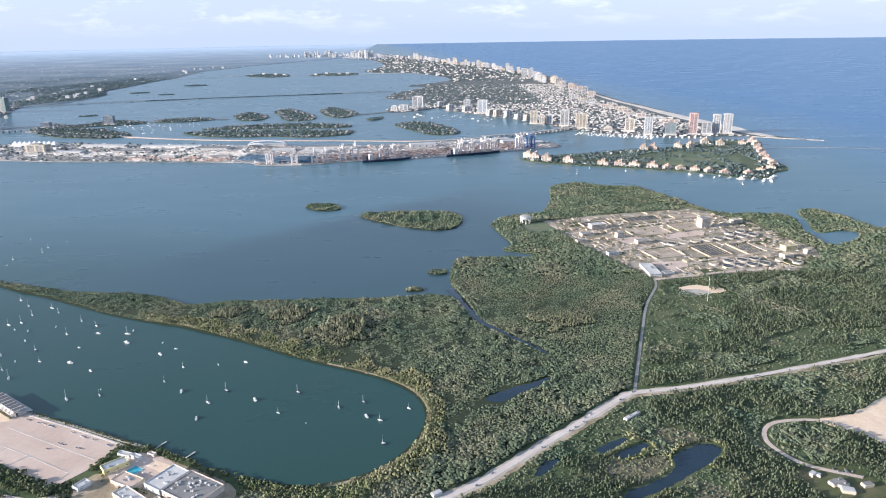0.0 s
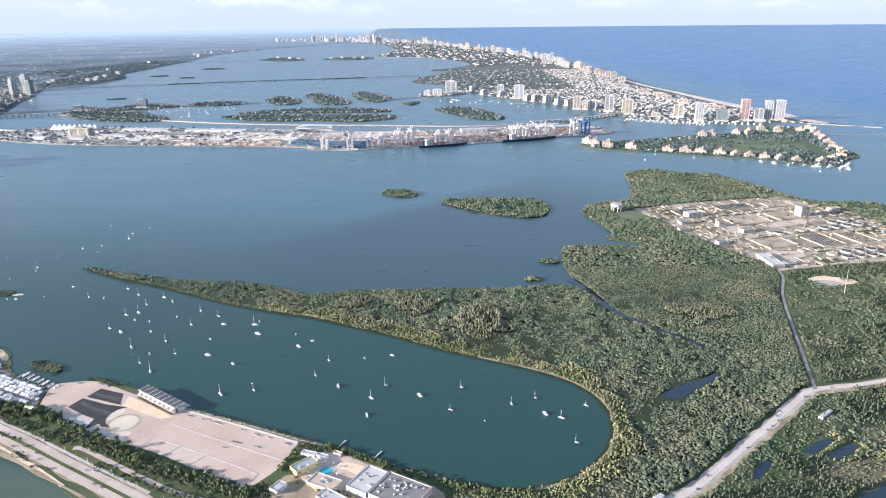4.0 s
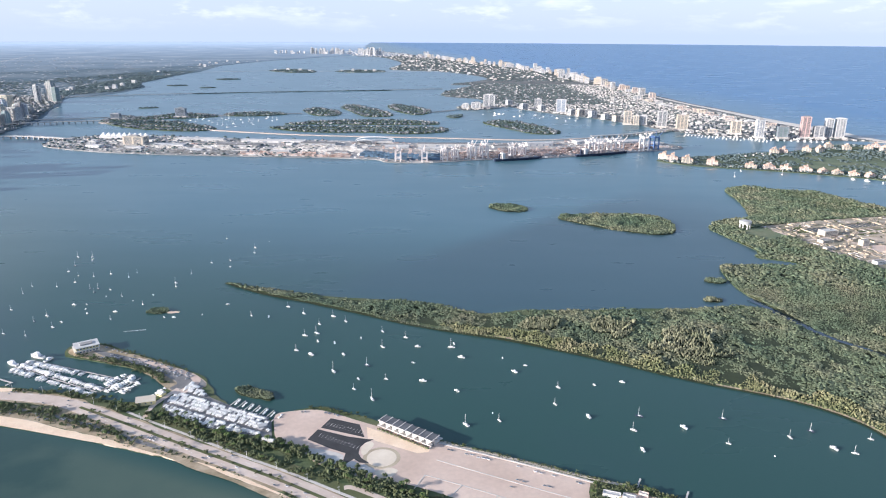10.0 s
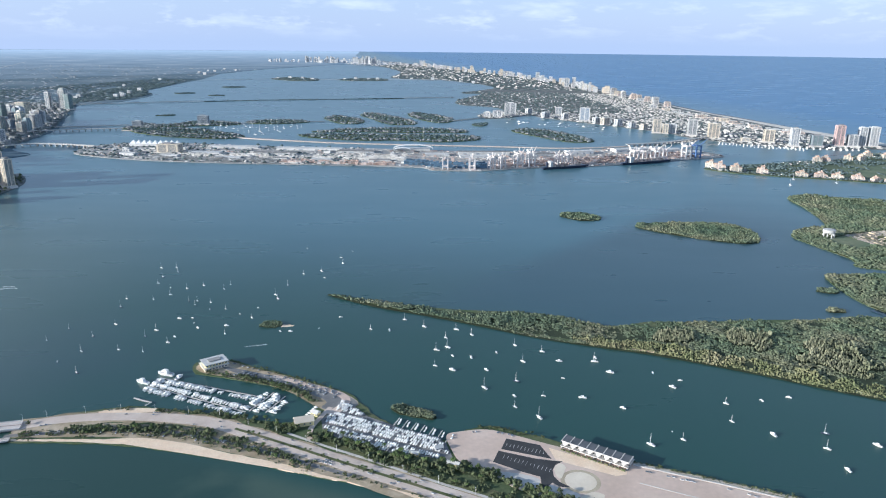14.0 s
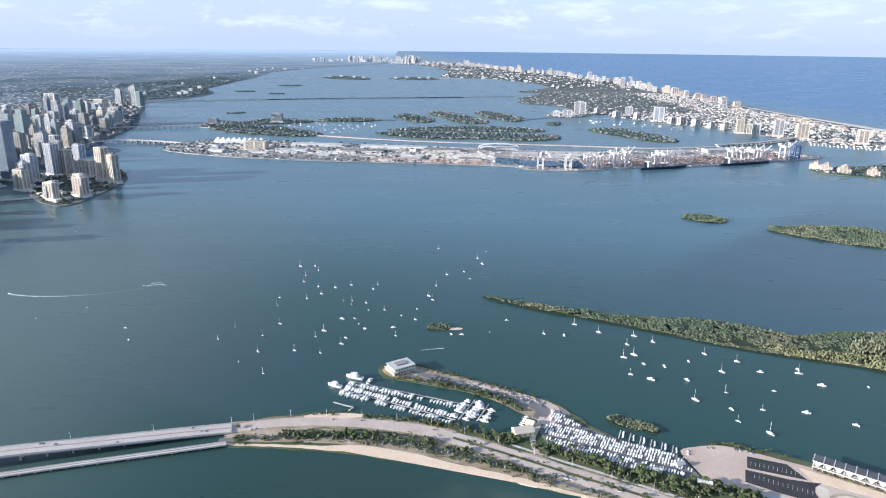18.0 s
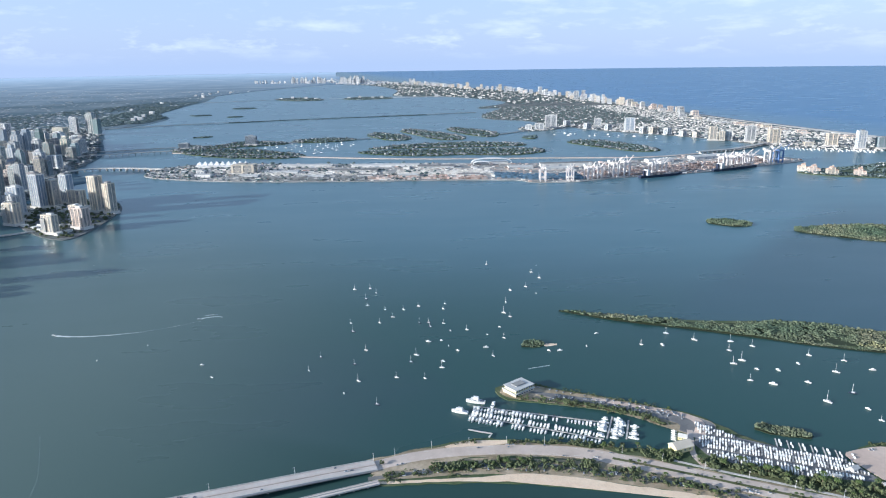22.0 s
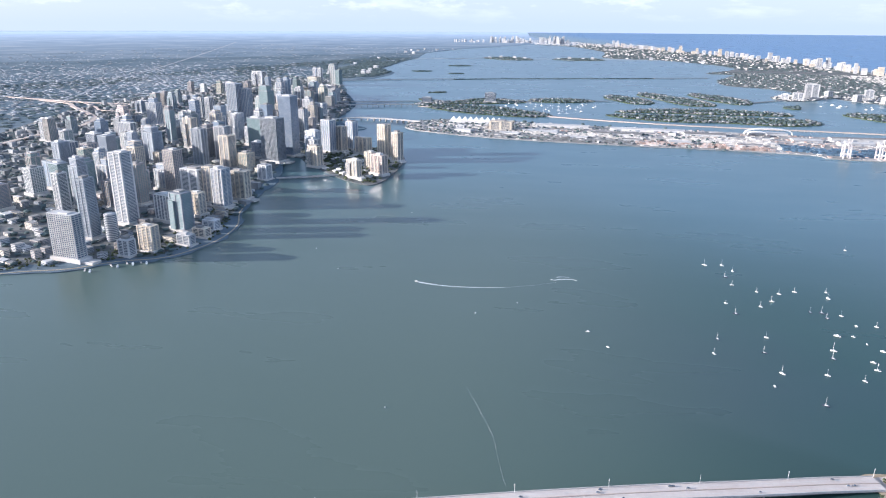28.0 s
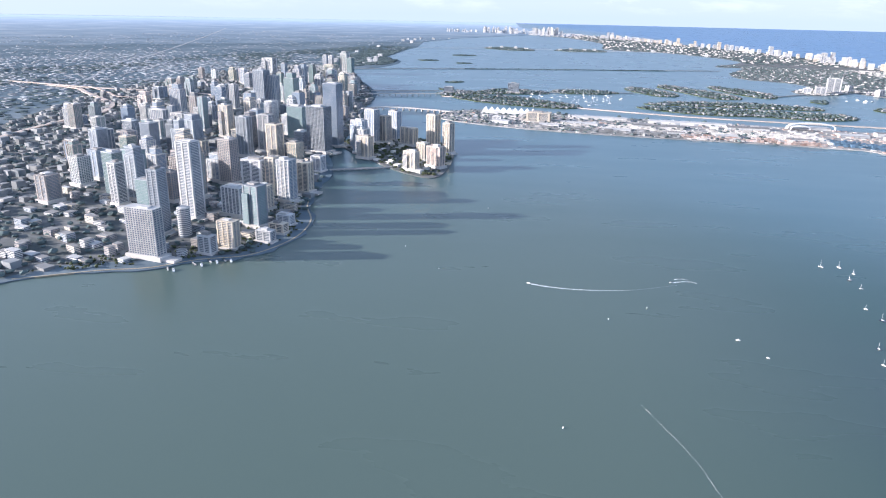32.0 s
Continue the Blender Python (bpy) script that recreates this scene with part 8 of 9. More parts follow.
tagged(thicket("club_shrubs", tx_, ty_, 0.42, 0.12, M["leaf"], CROWN, 502, 0.9), "dark shrubs along the club fence and shore", "bushes", kind="stuff")
for x, y, a in ((-45.9, 81.2, 20), (-45.2, 80.9, 20), (-44.4, 84.2, 20), (-43.2, 83.9, 20), (-42.3, 83.1, 20), (-42.4, 81.5, 20), (-46.3, 82.0, 20)):
    shade_root = thing("parasol", "round white parasol beside the pool", "parasol", "parasols by the pool", (x, y, 0.14), a)
    bm = bmesh.new()
    tube(bm, (0, 0, 0), (0, 0, 0.24), 0.012, 0.012, 5)
    part("pole", bm, M["spar"], shade_root)
    bm = bmesh.new()
    tube(bm, (0, 0, 0.2), (0, 0, 0.28), 0.19, 0.02, 8)
    part("canopy", bm, M["gel"], shade_root)
slab("sand_court", [(-42.5, 83.2), (-39.8, 81.5), (-38.9, 83.2), (-42.4, 84.8)], 0.145, M["sand"], 0.02, label="pale walled sand court beside the pool", category="paving")
hall("grey_roofed_hall", -33.8, 77.0, 6.4, 5.0, 0.9, -31, "peach", "roofgrey", "broad hall with a cluttered grey flat roof", 26)
hall("white_roofed_hall", -38.15, 79.3, 3.1, 4.9, 0.95, -31, "whitewall", "roofwhite", "white flat-roofed hall beside the pool", 6)
hall("club_house", -47.0, 83.0, 3.4, 1.7, 0.7, 42, "yellowwall", "greywall", "pale yellow club house with a grey-green roof by the pool", 3)
hall("low_hall", -41.6, 75.7, 5.4, 2.0, 0.65, -36, "cream", "roofwhite", "low white-roofed hall near the road", 5)
hall("low_hall", -37.2, 73.8, 3.6, 2.2, 0.65, -34, "cream", "roofwhite", "short white-roofed hall beside the grey one", 2)
hall("changing_rooms", -43.8, 79.7, 4.0, 2.3, 0.4, -27, "cream", "lot", "low tan-roofed building on the edge of the pool", 4)
hall("annex", -46.9, 86.0, 2.2, 0.8, 0.35, -20, "whitewall", "roofwhite", "white annex between club house and basin", 0)
hall("office", -49.6, 78.8, 1.9, 1.3, 0.5, 58, "whitewall", "roofwhite", "small white office beside the lot", 1)
hall("pool_bar", -44.9, 85.3, 1.6, 0.7, 0.4, -25, "whitewall", "roofwhite", "small white shed by the basin", 0)
hall("pool_bar", -42.9, 85.9, 1.2, 0.6, 0.35, -25, "peach", "roofwhite", "small shed with a pale roof by the basin", 0)
root = thing("swimming_pool", "turquoise rectangular swimming pool in a paved deck", "pool", "", (-44.0, 82.3, 0.14), -33)
box_part("rim", [(0, 0.85, 0, 2.0, 0.14, 0.05, 0), (0, -0.85, 0, 2.0, 0.14, 0.05, 0), (0.95, 0, 0, 0.14, 1.6, 0.05, 0), (-0.95, 0, 0, 0.14, 1.6, 0.05, 0)], M["concrete"], root)
box_part("water_surface", [(0, 0, 0, 1.8, 1.6, 0.03, 0)], M["pool"], root)
for (x, y), (x2, y2) in (((-43.4, 87.2), (-42.2, 89.4)), ((-38.2, 84.4), (-36.9, 86.6))):
    strip("small_dock", np.array([(x, y), ((x + x2) / 2, (y + y2) / 2), (x2, y2)]), 0.22, 0.16, M["concrete"], 0.06, label="short pale dock in the basin")

# ---- marina ----
root = thing("shore_restaurant", "cream two-storey restaurant with a white flat roof", "building", "", (-132.3, 129.3, 0.1), 33)
box_part("ground_floor", [(0, 0, 0, 4.0, 2.9, 0.5, 0)], M["cream"], root)
box_part("upper_floor", [(0.1, 0, 0.55, 3.7, 2.6, 0.5, 0)], M["yellowwall"], root)
box_part("balcony", [(0, 0, 0.5, 4.3, 3.2, 0.06, 0)], M["whitewall"], root)
box_part("roof", [(0.1, 0, 1.05, 4.1, 3.0, 0.08, 0)], M["roofwhite"], root)
box_part("roof_well", [(0.1, 0.1, 1.13, 2.0, 1.2, 0.14, 0)], M["roofgrey"], root)
for k in np.arange(-1.6, 1.7, 0.53):
    for s in (-1, 1):
        box_part("window", [(k, s * 1.46, 0.14, 0.32, 0.04, 0.24, 0)], M["glass"], root)
        box_part("window", [(k + 0.1, s * 1.31, 0.68, 0.32, 0.04, 0.24, 0)], M["glass"], root)


def gabled(x, y, w, d, h, turn, wall, roof, label):
    root = thing("gabled_house", label, "house", "", (x, y, 0.12), turn)
    box_part("wall_body", [(0, 0, 0, w, d, h, 0)], M[wall], root)
    bm = bmesh.new()
    v = [bm.verts.new(p) for p in ((-w * .54, -d * .56, h), (w * .54, -d * .56, h), (w * .54, 0, h + d * 0.35), (-w * .54, 0, h + d * 0.35), (-w * .54, d * .56, h), (w * .54, d * .56, h))]
    for f in ((0, 1, 2, 3), (3, 2, 5, 4), (0, 3, 4), (1, 5, 2), (0, 4, 5, 1)):
        bm.faces.new([v[i] for i in f])
    part("roof", bm, M[roof], root)
    for k in (-0.3, 0, 0.3):
        box_part("window", [(k * w, -d / 2 - 0.01, h * 0.4, 0.2, 0.04, h * 0.35, 0)], M["glass"], root)


gabled(-114.0, 109.9, 2.7, 1.7, 0.7, 15, "yellowwall", "cream", "pale yellow house with a cream gabled roof")
gabled(-112.6, 112.4, 1.2, 1.0, 0.45, -30, "yellowwall", "roofwhite", "small yellow kiosk with a pale gabled roof")
gabled(-92.6, 98.6, 1.7, 0.8, 0.5, -20, "yellowwall", "roofwhite", "pale shed with a gabled roof beside the yard")
gabled(-97.6, 101.3, 1.0, 0.7, 0.4, -25, "yellowwall", "roofwhite", "small pale shed between stored boats")
gabled(-94.4, 102.6, 1.2, 0.8, 0.4, 20, "whitewall", "roofwhite", "small white shed in the boat yard")


def hull_mesh(length, beam, deck, keel=-0.05):
    bm = bmesh.new()
    secs = []
    for i in range(9):
        t = i / 8
        w = beam / 2 * (0.78 + 0.5 * t if t < 0.45 else max(0.02, 1.0 - ((t - 0.45) / 0.55) ** 2.2))
        u, z = (t - 0.5) * length, deck * (1 + 0.35 * t * t)
        secs.append([bm.verts.new(p) for p in ((u, -w * 0.7, keel), (u, -w, z), (u, w, z), (u, w * 0.7, keel))])
    for a, b in zip(secs, secs[1:]):
        for k in range(4):
            bm.faces.new((a[k], b[k], b[(k + 1) % 4], a[(k + 1) % 4]))
    bm.faces.new(secs[0])
    bm.faces.new(secs[-1][::-1])
    bmesh.ops.recalc_face_normals(bm, faces=bm.faces)
    return bm


def sailboat(length, mast, hull="gel", label="white sailing boat at anchor with bare mast"):
    root = thing("sailboat", label, "sailboat", "sailing boats at anchor", (0, 0, -50))
    part("hull", hull_mesh(length, length * 0.30, length * 0.12), M[hull], root)
    box_part("cabin", [(length * 0.02, 0, length * 0.12, length * 0.36, length * 0.17, length * 0.07, 0)], M["gel"], root)
    box_part("cockpit", [(-length * 0.3, 0, length * 0.125, length * 0.22, length * 0.16, length * 0.012, 0)], M["canvas"], root)
    bm = bmesh.new()
    tube(bm, (length * 0.1, 0, length * 0.12), (length * 0.1, 0, mast), 0.030, 0.022, 6)
    pole = part("mast", bm, M["spar"], root)
    bm = bmesh.new()
    tube(bm, (length * 0.1, 0, length * 0.26), (-length * 0.34, 0, length * 0.26), 0.04, 0.035, 6)
    part("boom", bm, M["canvas"], pole, "boom with furled sail")
    return root


def motorboat(length, label, name="motorboat", high=1):
    root = thing(name, label, "motorboat", "motor boats of the bay", (0, 0, -50))
    part("hull", hull_mesh(length, length * 0.33, length * 0.13), M["gel"], root)
    cabin = box_part("cabin", [(length * 0.04, 0, length * 0.13, length * 0.42, length * 0.22, length * 0.12, 0)], M["gel"], root)
    if high:
        box_part("windscreen", [(length * 0.10, 0, length * 0.17, length * 0.34, length * 0.228, length * 0.03, 0)], M["glass"], cabin)
    if high:
        box_part("flybridge", [(-length * 0.02, 0, length * 0.25, length * 0.26, length * 0.18, length * 0.08, 0)], M["gel"], cabin)
    if name == "motor_yacht":
        box_part("cockpit", [(-length * 0.34, 0, length * 0.132, length * 0.2, length * 0.2, length * 0.012, 0)], M["canvas"], root)
    return root


SAIL = [sailboat(1.02, 1.45), sailboat(1.2, 1.75), sailboat(0.85, 1.2), sailboat(1.1, 1.55, "navy", "dark-hulled sailing boat at anchor with bare mast")]
MOTOR = [motorboat(1.1, "white motor boat with a small cabin"), motorboat(1.5, "white motor yacht with a flybridge"), motorboat(0.85, "small white open motor boat", high=0)]
YACHT = motorboat(3.0, "large white motor yacht moored at the dock", "motor_yacht")

BAY_BOATS = [(-159.9, 184.1), (-156.3, 184.4), (-154.9, 181), (-157.2, 177), (-156.8, 172.8), (-153, 169.7), (-151.5, 165.1), (-149.1, 169.2), (-145.8, 170.9), (-146.2, 160.9), (-144.3, 160.8), (-144.2, 158.6), (-140.6, 168.5),
             (-139.9, 171.7), (-141.3, 160.1), (-137.1, 156.2), (-130.6, 151.2), (-134, 143.3), (-147.7, 145.3), (-148.8, 142.4), (-146.8, 135.7), (-151.5, 136.6), (-160.1, 162.7), (-159.5, 157.9), (-154.2, 162.2),
             (-156.8, 148.6), (-158.7, 142.7), (-164.9, 146.5), (-166.5, 141.1), (-157.9, 136.1), (-154.8, 127.5), (-126.2, 200.3), (-116.2, 191.9), (-115.3, 187.2), (-120, 180.9), (-124.1, 178.9), (-126.6, 170.9), (-128.2, 164.5),
             (-127.3, 162.1), (-143.6, 139.5)]
BAY_MOTOR = [(-140.4, 156), (-133.5, 153.3), (-130.5, 156.8), (-134.7, 147.2), (-145.1, 151.2), (-142.6, 151.4), (-141.5, 148.8), (-140.1, 146.4), (-143.2, 142.1), (-160.1, 131.9), (-113.7, 197.7), (-118.7, 175.9), (-185.6, 145.8),
             (-182.7, 140.5), (-123.6, 144.2), (-121.6, 144.1), (-116.2, 145.4), (-112.5, 151.1)]
BASIN_SAIL = [(-106, 144.8), (-99.3, 149.4), (-95.4, 145.7), (-91.4, 140.2), (-91.3, 135.9), (-93.4, 134.8), (-93.9, 128.4), (-78.6, 136.5), (-89.1, 144.1), (-86.3, 141.5), (-74, 133.6), (-78.2, 129.6), (-80.5, 122.2), (-86.1, 120.1),
              (-76.9, 117.2), (-82, 113.9), (-65.4, 129.2), (-78.8, 110.6), (-64.3, 102.8), (-59.2, 103.9), (-48.4, 113.8), (-49.9, 108.5), (-39.7, 100.9), (-37.7, 104.7), (-25.2, 103.7), (-9.4, 88), (-6, 97.9), (-13.6, 100.1), (-10.4, 94.5),
              (-17.5, 98.6), (-27.1, 97.2)]
BASIN_MOTOR = [(-102.3, 144.1), (-90.6, 132.3), (-87.3, 131.5), (-91, 126.7), (-82.5, 133.5), (-85.1, 126.6), (-81.6, 117.3), (-72.4, 123.1), (-71.7, 129.6), (-54.9, 119.4), (-52.7, 121.7), (-42.2, 114.6), (-37.3, 115.4), (-45.5, 104.7),
               (-39.9, 95.9), (-32, 101.5), (-24.7, 116.7), (-65.2, 113), (-70.7, 116.4), (-56.4, 124.7), (-63.8, 125), (-64.9, 130.7), (-12.7, 95.7)]
rng = np.random.default_rng(61)
for x, y in BAY_BOATS + BASIN_SAIL:
    put(SAIL[rng.choice([0, 0, 1, 2, 2, 3])], x, y, 0.0, 140 + rng.normal(0, 14), rng.uniform(0.68, 0.92) if y > 123 and x < -107 else rng.uniform(0.85, 1.1) if (x, y) != (-64.3, 102.8) else 1.5)
for x, y in BAY_MOTOR + BASIN_MOTOR:
    put(MOTOR[rng.choice([0, 1, 2])], x, y, 0.0, 140 + rng.normal(0, 30), rng.uniform(0.5, 0.72) if x < -107 else rng.uniform(0.7, 0.95))
for x, y in ((66, 300), (118, 262), (58, 288), (80, 292)):
    put(SAIL[1], x, y, 0.0, 80, 1.6)
ax, ay = scatter(np.array([(-232, 505), (-165, 500), (-168, 470), (-190, 440), (-228, 474)]), 7.5, 62)
for x, y in list(zip(ax, ay))[:44]:
    put(SAIL[rng.integers(3)], x, y, 0.0, 140 + rng.normal(0, 20), 1.5)
ax, ay = scatter(np.array([(-40, 520), (0, 540), (40, 490), (60, 462), (30, 470), (-10, 495)]), 11, 63)
for x, y in list(zip(ax, ay))[:20]:
    put(MOTOR[rng.integers(3)], x, y, 0.0, rng.uniform(0, 360), 1.6)

for x, y in ((112, 277), (115, 279.5), (118, 276), (121, 273), (124, 276.5), (126, 272), (129, 269.5), (133, 273), (136, 276), (108, 281), (104, 284), (131, 268)):
    put(MOTOR[1], x, y - 2.2, 0.0, rng.uniform(0, 360), rng.uniform(1.2, 2.2))
for x in np.arange(98, 152, 3.2):
    put(MOTOR[1], x, np.interp(x, [99, 120, 140, 152], [401, 391, 384, 383]), 0.0, 70 + rng.normal(0, 6), rng.uniform(1.6, 2.4))
# docks with boats on both sides
for (x0, y0), (x1, y1), both, size in (((-140.2, 125.2), (-122.3, 118.2), False, 1.1), ((-141.2, 122.4), (-123.4, 113.6), True, 1.05), ((-120.2, 119.5), (-122.9, 113.8), True, 0.9), ((-118.2, 118.2), (-120.3, 113.3), True, 0.9)):
    a = math.degrees(math.atan2(y1 - y0, x1 - x0))
    run = math.hypot(x1 - x0, y1 - y0)
    root = thing("marina_dock", "long pale floating dock of the marina", "dock", "docks of the marina", (x0, y0, 0), a)
    box_part("deck", [(run / 2, 0, 0.06, run, 0.24, 0.05, 0)], M["concrete"], root)
    for u in np.arange(0.3, run, 1.1):
        bm = bmesh.new()
        tube(bm, (u, 0.15, -0.1), (u, 0.15, 0.3), 0.03, 0.03, 5)
        part("pile", bm, M["bark"], root)
    nx, ny = -math.sin(math.radians(a)), math.cos(math.radians(a))
    for u in np.arange(0.5, run, 0.54):
        for s in ((1, -1) if both else (-1,)):
            if rng.uniform() < 0.9:
                x, y = x0 + (x1 - x0) * u / run + s * nx * 0.95, y0 + (y1 - y0) * u / run + s * ny * 0.95
                put(MOTOR[rng.choice([0, 0, 1, 2])], x, y, 0.0, a + 90 * s + rng.normal(0, 3), size * rng.uniform(0.85, 1.1))
put(YACHT, -139.6, 126.4, 0.0, 160)
put(YACHT, -142.4, 123.6, 0.0, 155, 0.85)
put(YACHT, -137.0, 125.2, 0.0, 65, 0.6)
# docks of the yard, boats on stands
for k in range(7):
    x, y = -100.6 + 1.25 * k, 109.6 - 0.75 * k
    strip("finger_dock", np.array([(x - 0.3, y - 0.9), (x + 0.2, y + 0.3), (x + 0.7, y + 1.5)]), 0.14, 0.12, M["concrete"], 0.05, label="short finger dock beside the yard")
    for q in (0.2, 0.9):
        put(MOTOR[2 if k % 2 else 0], x + 0.62 + q * 0.3, y - 0.1 + q, 0.0, 65 + rng.normal(0, 5), 0.85)
n, stored = 0, []
ua, va = np.array([math.cos(math.radians(-27)), math.sin(math.radians(-27))]), np.array([math.sin(math.radians(27)), math.cos(math.radians(27))])
for row in range(-14, 16):
    if row % 5 == 2:
        continue                                   # an aisle for the lift trucks
    for u in np.arange(-11, 12, 0.37):
        x, y = np.array([-101.5, 107.5]) + ua * (u + rng.normal(0, 0.03)) + va * (row * 0.72 + rng.normal(0, 0.05))
        if not inside(np.array(YARD), np.array([x]), np.array([y]))[0] or away(np.array(YARD), np.array([x]), np.array([y]), True)[0] < 0.3 or rng.uniform() < 0.08:
            continue
        a, size = 63 + rng.choice([0, 0, 0, 180]) + rng.normal(0, 4), rng.uniform(0.68, 0.95)
        if n % 9 == 0:
            put(MOTOR[rng.choice([0, 2, 2])], x, y, 0.16, a, size)
        else:
            stored.append((x, y, a, size))
        n += 1
hm = hull_mesh(0.95, 0.31, 0.12)
bmesh.ops.triangulate(hm, faces=hm.faces)
hm.verts.index_update()
tv, tf = np.array([v.co for v in hm.verts]), np.array([[v.index for v in f.verts] for f in hm.faces])
hm.free()
cv, cf = boxes([(0.03, 0, 0.12, 0.36, 0.2, 0.11, 0), (-0.02, 0, 0.23, 0.2, 0.15, 0.06, 0)])
tf = np.concatenate([tf, len(tv) + cf[:, :3], len(tv) + cf[:, [0, 2, 3]]])
tv = np.concatenate([tv, cv])
for sel, mt, label in ((lambda i: i % 9, "gel", "more white boats stored in rows in the yard"), (lambda i: i % 9 == 0, "canvas", "stored boats under blue and grey covers")):
    vs = []
    for x, y, a, size in [q for i, q in enumerate(stored) if sel(i)]:
        c, s = math.cos(math.radians(a)) * size, math.sin(math.radians(a)) * size
        vs.append(np.column_stack([x + tv[:, 0] * c - tv[:, 1] * s, y + tv[:, 0] * s + tv[:, 1] * c, 0.2 + tv[:, 2] * size]))
    tagged(raw("stored_boats", np.concatenate(vs), np.concatenate([tf + len(tv) * i for i in range(len(vs))]), M[mt]), label, "boats", kind="stuff")
# the far town's marina, rows of moored boats along its bay shore
vs = []
rr = np.random.default_rng(301)
for row in range(3):
    for u in np.linspace(0, 1, 24):
        x, y = 80 + 38 * u + 1.6 * row, 404.5 - 21.5 * u + 3.2 * row
        if rr.uniform() < 0.72 and not inside(TOWN, np.array([x]), np.array([y]))[0]:
            size, a = rr.uniform(1.3, 2.6), math.radians(62 + rr.normal(0, 4))
            c, s = math.cos(a) * size, math.sin(a) * size
            vs.append(np.column_stack([x + tv[:, 0] * c - tv[:, 1] * s, y + tv[:, 0] * s + tv[:, 1] * c, 0.02 + tv[:, 2] * size]))
tagged(raw("moored_boats", np.concatenate(vs), np.concatenate([tf + len(tv) * i for i in range(len(vs))]), M["gel"]), "rows of white boats in the town marina", "boats", kind="stuff")
for k in range(5):
    put(MOTOR[0], -113.9 + 0.25 * k, 112.4 + 0.55 * k, 0.0, 150, 0.7)
strip("fishing_pier", np.array([(-141.8, 118.3), (-140.2, 117.5), (-138.6, 116.8), (-139.2, 115.9)]), 0.25, 0.2, M["concrete"], 0.08, label="bent concrete fishing pier")

# ---- cars and lamp posts ----
car = thing("car", "parked or passing car with a dark cabin", "car", "cars of the causeway", (0, 0, -50))
bm = bmesh.new()
bmesh.ops.create_cube(bm, size=1, matrix=Matrix.Translation((0, 0, 0.07)) @ Matrix.Diagonal((0.46, 0.18, 0.08, 1)))
bmesh.ops.bevel(bm, geom=bm.edges[:], offset=0.015, segments=1, affect="EDGES")
part("body", bm, M["cars"], car)
bm = bmesh.new()
bmesh.ops.create_cube(bm, size=1, matrix=Matrix.Translation((-0.02, 0, 0.13)) @ Matrix.Diagonal((0.25, 0.16, 0.06, 1)))
for v in bm.verts:
    if v.co.z > 0.13:
        v.co.x = -0.02 + (v.co.x + 0.02) * 0.7
part("cabin", bm, M["glass"], car)


def cars_along(line, count, sides, z, seed, jitter=0.05, across=False):
    r = np.random.default_rng(seed)
    line = np.asarray(line, float)
    d = np.r_[0, np.cumsum(np.linalg.norm(np.diff(line, axis=0), axis=1))]
    for s in np.sort(r.uniform(0, d[-1], count)):
        p = np.array([np.interp(s, d, line[:, k]) for k in (0, 1)])
        q = np.array([np.interp(s + 0.3, d, line[:, k]) - np.interp(s - 0.3, d, line[:, k]) for k in (0, 1)])
        a = math.atan2(q[1], q[0])
        o = sides[r.integers(len(sides))] + r.normal(0, jitter)
        put(car, p[0] - math.sin(a) * o, p[1] + math.cos(a) * o, z, math.degrees(a) + (90 if across else 0) + (180 if o > 0 else 0))


cars_along(MAIN_ROAD[:100], 34, (-1.15, -0.55, 0.55, 1.15), 0.13, 71)
cars_along(STRAND[8:40] + np.array([0.5, 2.4]), 26, (-0.3, 0.4), 0.12, 72, 0.1, True)
cars_along(np.array([(-153, 108.2), (-143, 109.1), (-136, 108.8), (-129, 107.2), (-122, 104.4), (-115, 101.2)]), 40, (-0.35, 0.35), 0.12, 82, 0.08)
cars_along(np.array([(-128, 126.6), (-118.5, 122.8), (-110, 117.8)]), 66, (-0.75, -0.3, 0.3, 0.8), 0.135, 73, 0.06, True)
cars_along(np.array([(-129, 130.4), (-118.8, 124.8), (-110, 119.6)]), 22, (-0.4,), 0.12, 74, 0.05, True)
cars_along(np.array([(-90.5, 107), (-87, 107.6), (-83, 105.9)]), 9, (-0.5,), 0.135, 75, 0.05, True)
cars_along(np.array([(-68, 97), (-58, 92.6), (-50, 88.6)]), 15, (-0.3,), 0.135, 76, 0.08)
cars_along(SHORE_ROAD[3:60], 16, (-0.3, 0.3), 0.14, 77)
cars_along(np.array([(-62, 90), (-54, 87)]), 5, (-1, 0.6), 0.135, 78)
cars_along(np.array([(28, 99.8), (31, 102.6)]), 5, (-0.9,), 0.14, 79)

cars_along(np.array([(52.6, 79.6), (55, 79.2), (56.6, 78)]), 8, (-0.2, 0.3), 0.13, 81, 0.05, True)
for (x, y), (x2, y2) in (((-287.4, 158.6), (-286.2, 156.6)), ((-284.2, 162), (-282.4, 160.2)), ((-281.8, 164), (-280.2, 162.2)), ((-279.2, 165), (-277.8, 163.4))):
    strip("city_dock", np.array([(x, y), ((x + x2) / 2, (y + y2) / 2), (x2, y2)]), 0.3, 0.2, M["concrete"], 0.1, label="short pale dock on the city shore")
    put(MOTOR[1], x2 + 0.9, y2 + 0.5, 0.0, 120, 1.0)
post = thing("lamp_post", "tall slim street lamp with a short arm", "street lamp", "street lamps of the causeway", (0, 0, -50))
bm = bmesh.new()
tube(bm, (0, 0, 0), (0, 0, 1.15), 0.028, 0.018, 6)
part("pole", bm, M["spar"], post)
bm = bmesh.new()
tube(bm, (0, 0, 1.14), (0.32, 0, 1.2), 0.016, 0.014, 5)
arm = part("arm", bm, M["spar"], post)
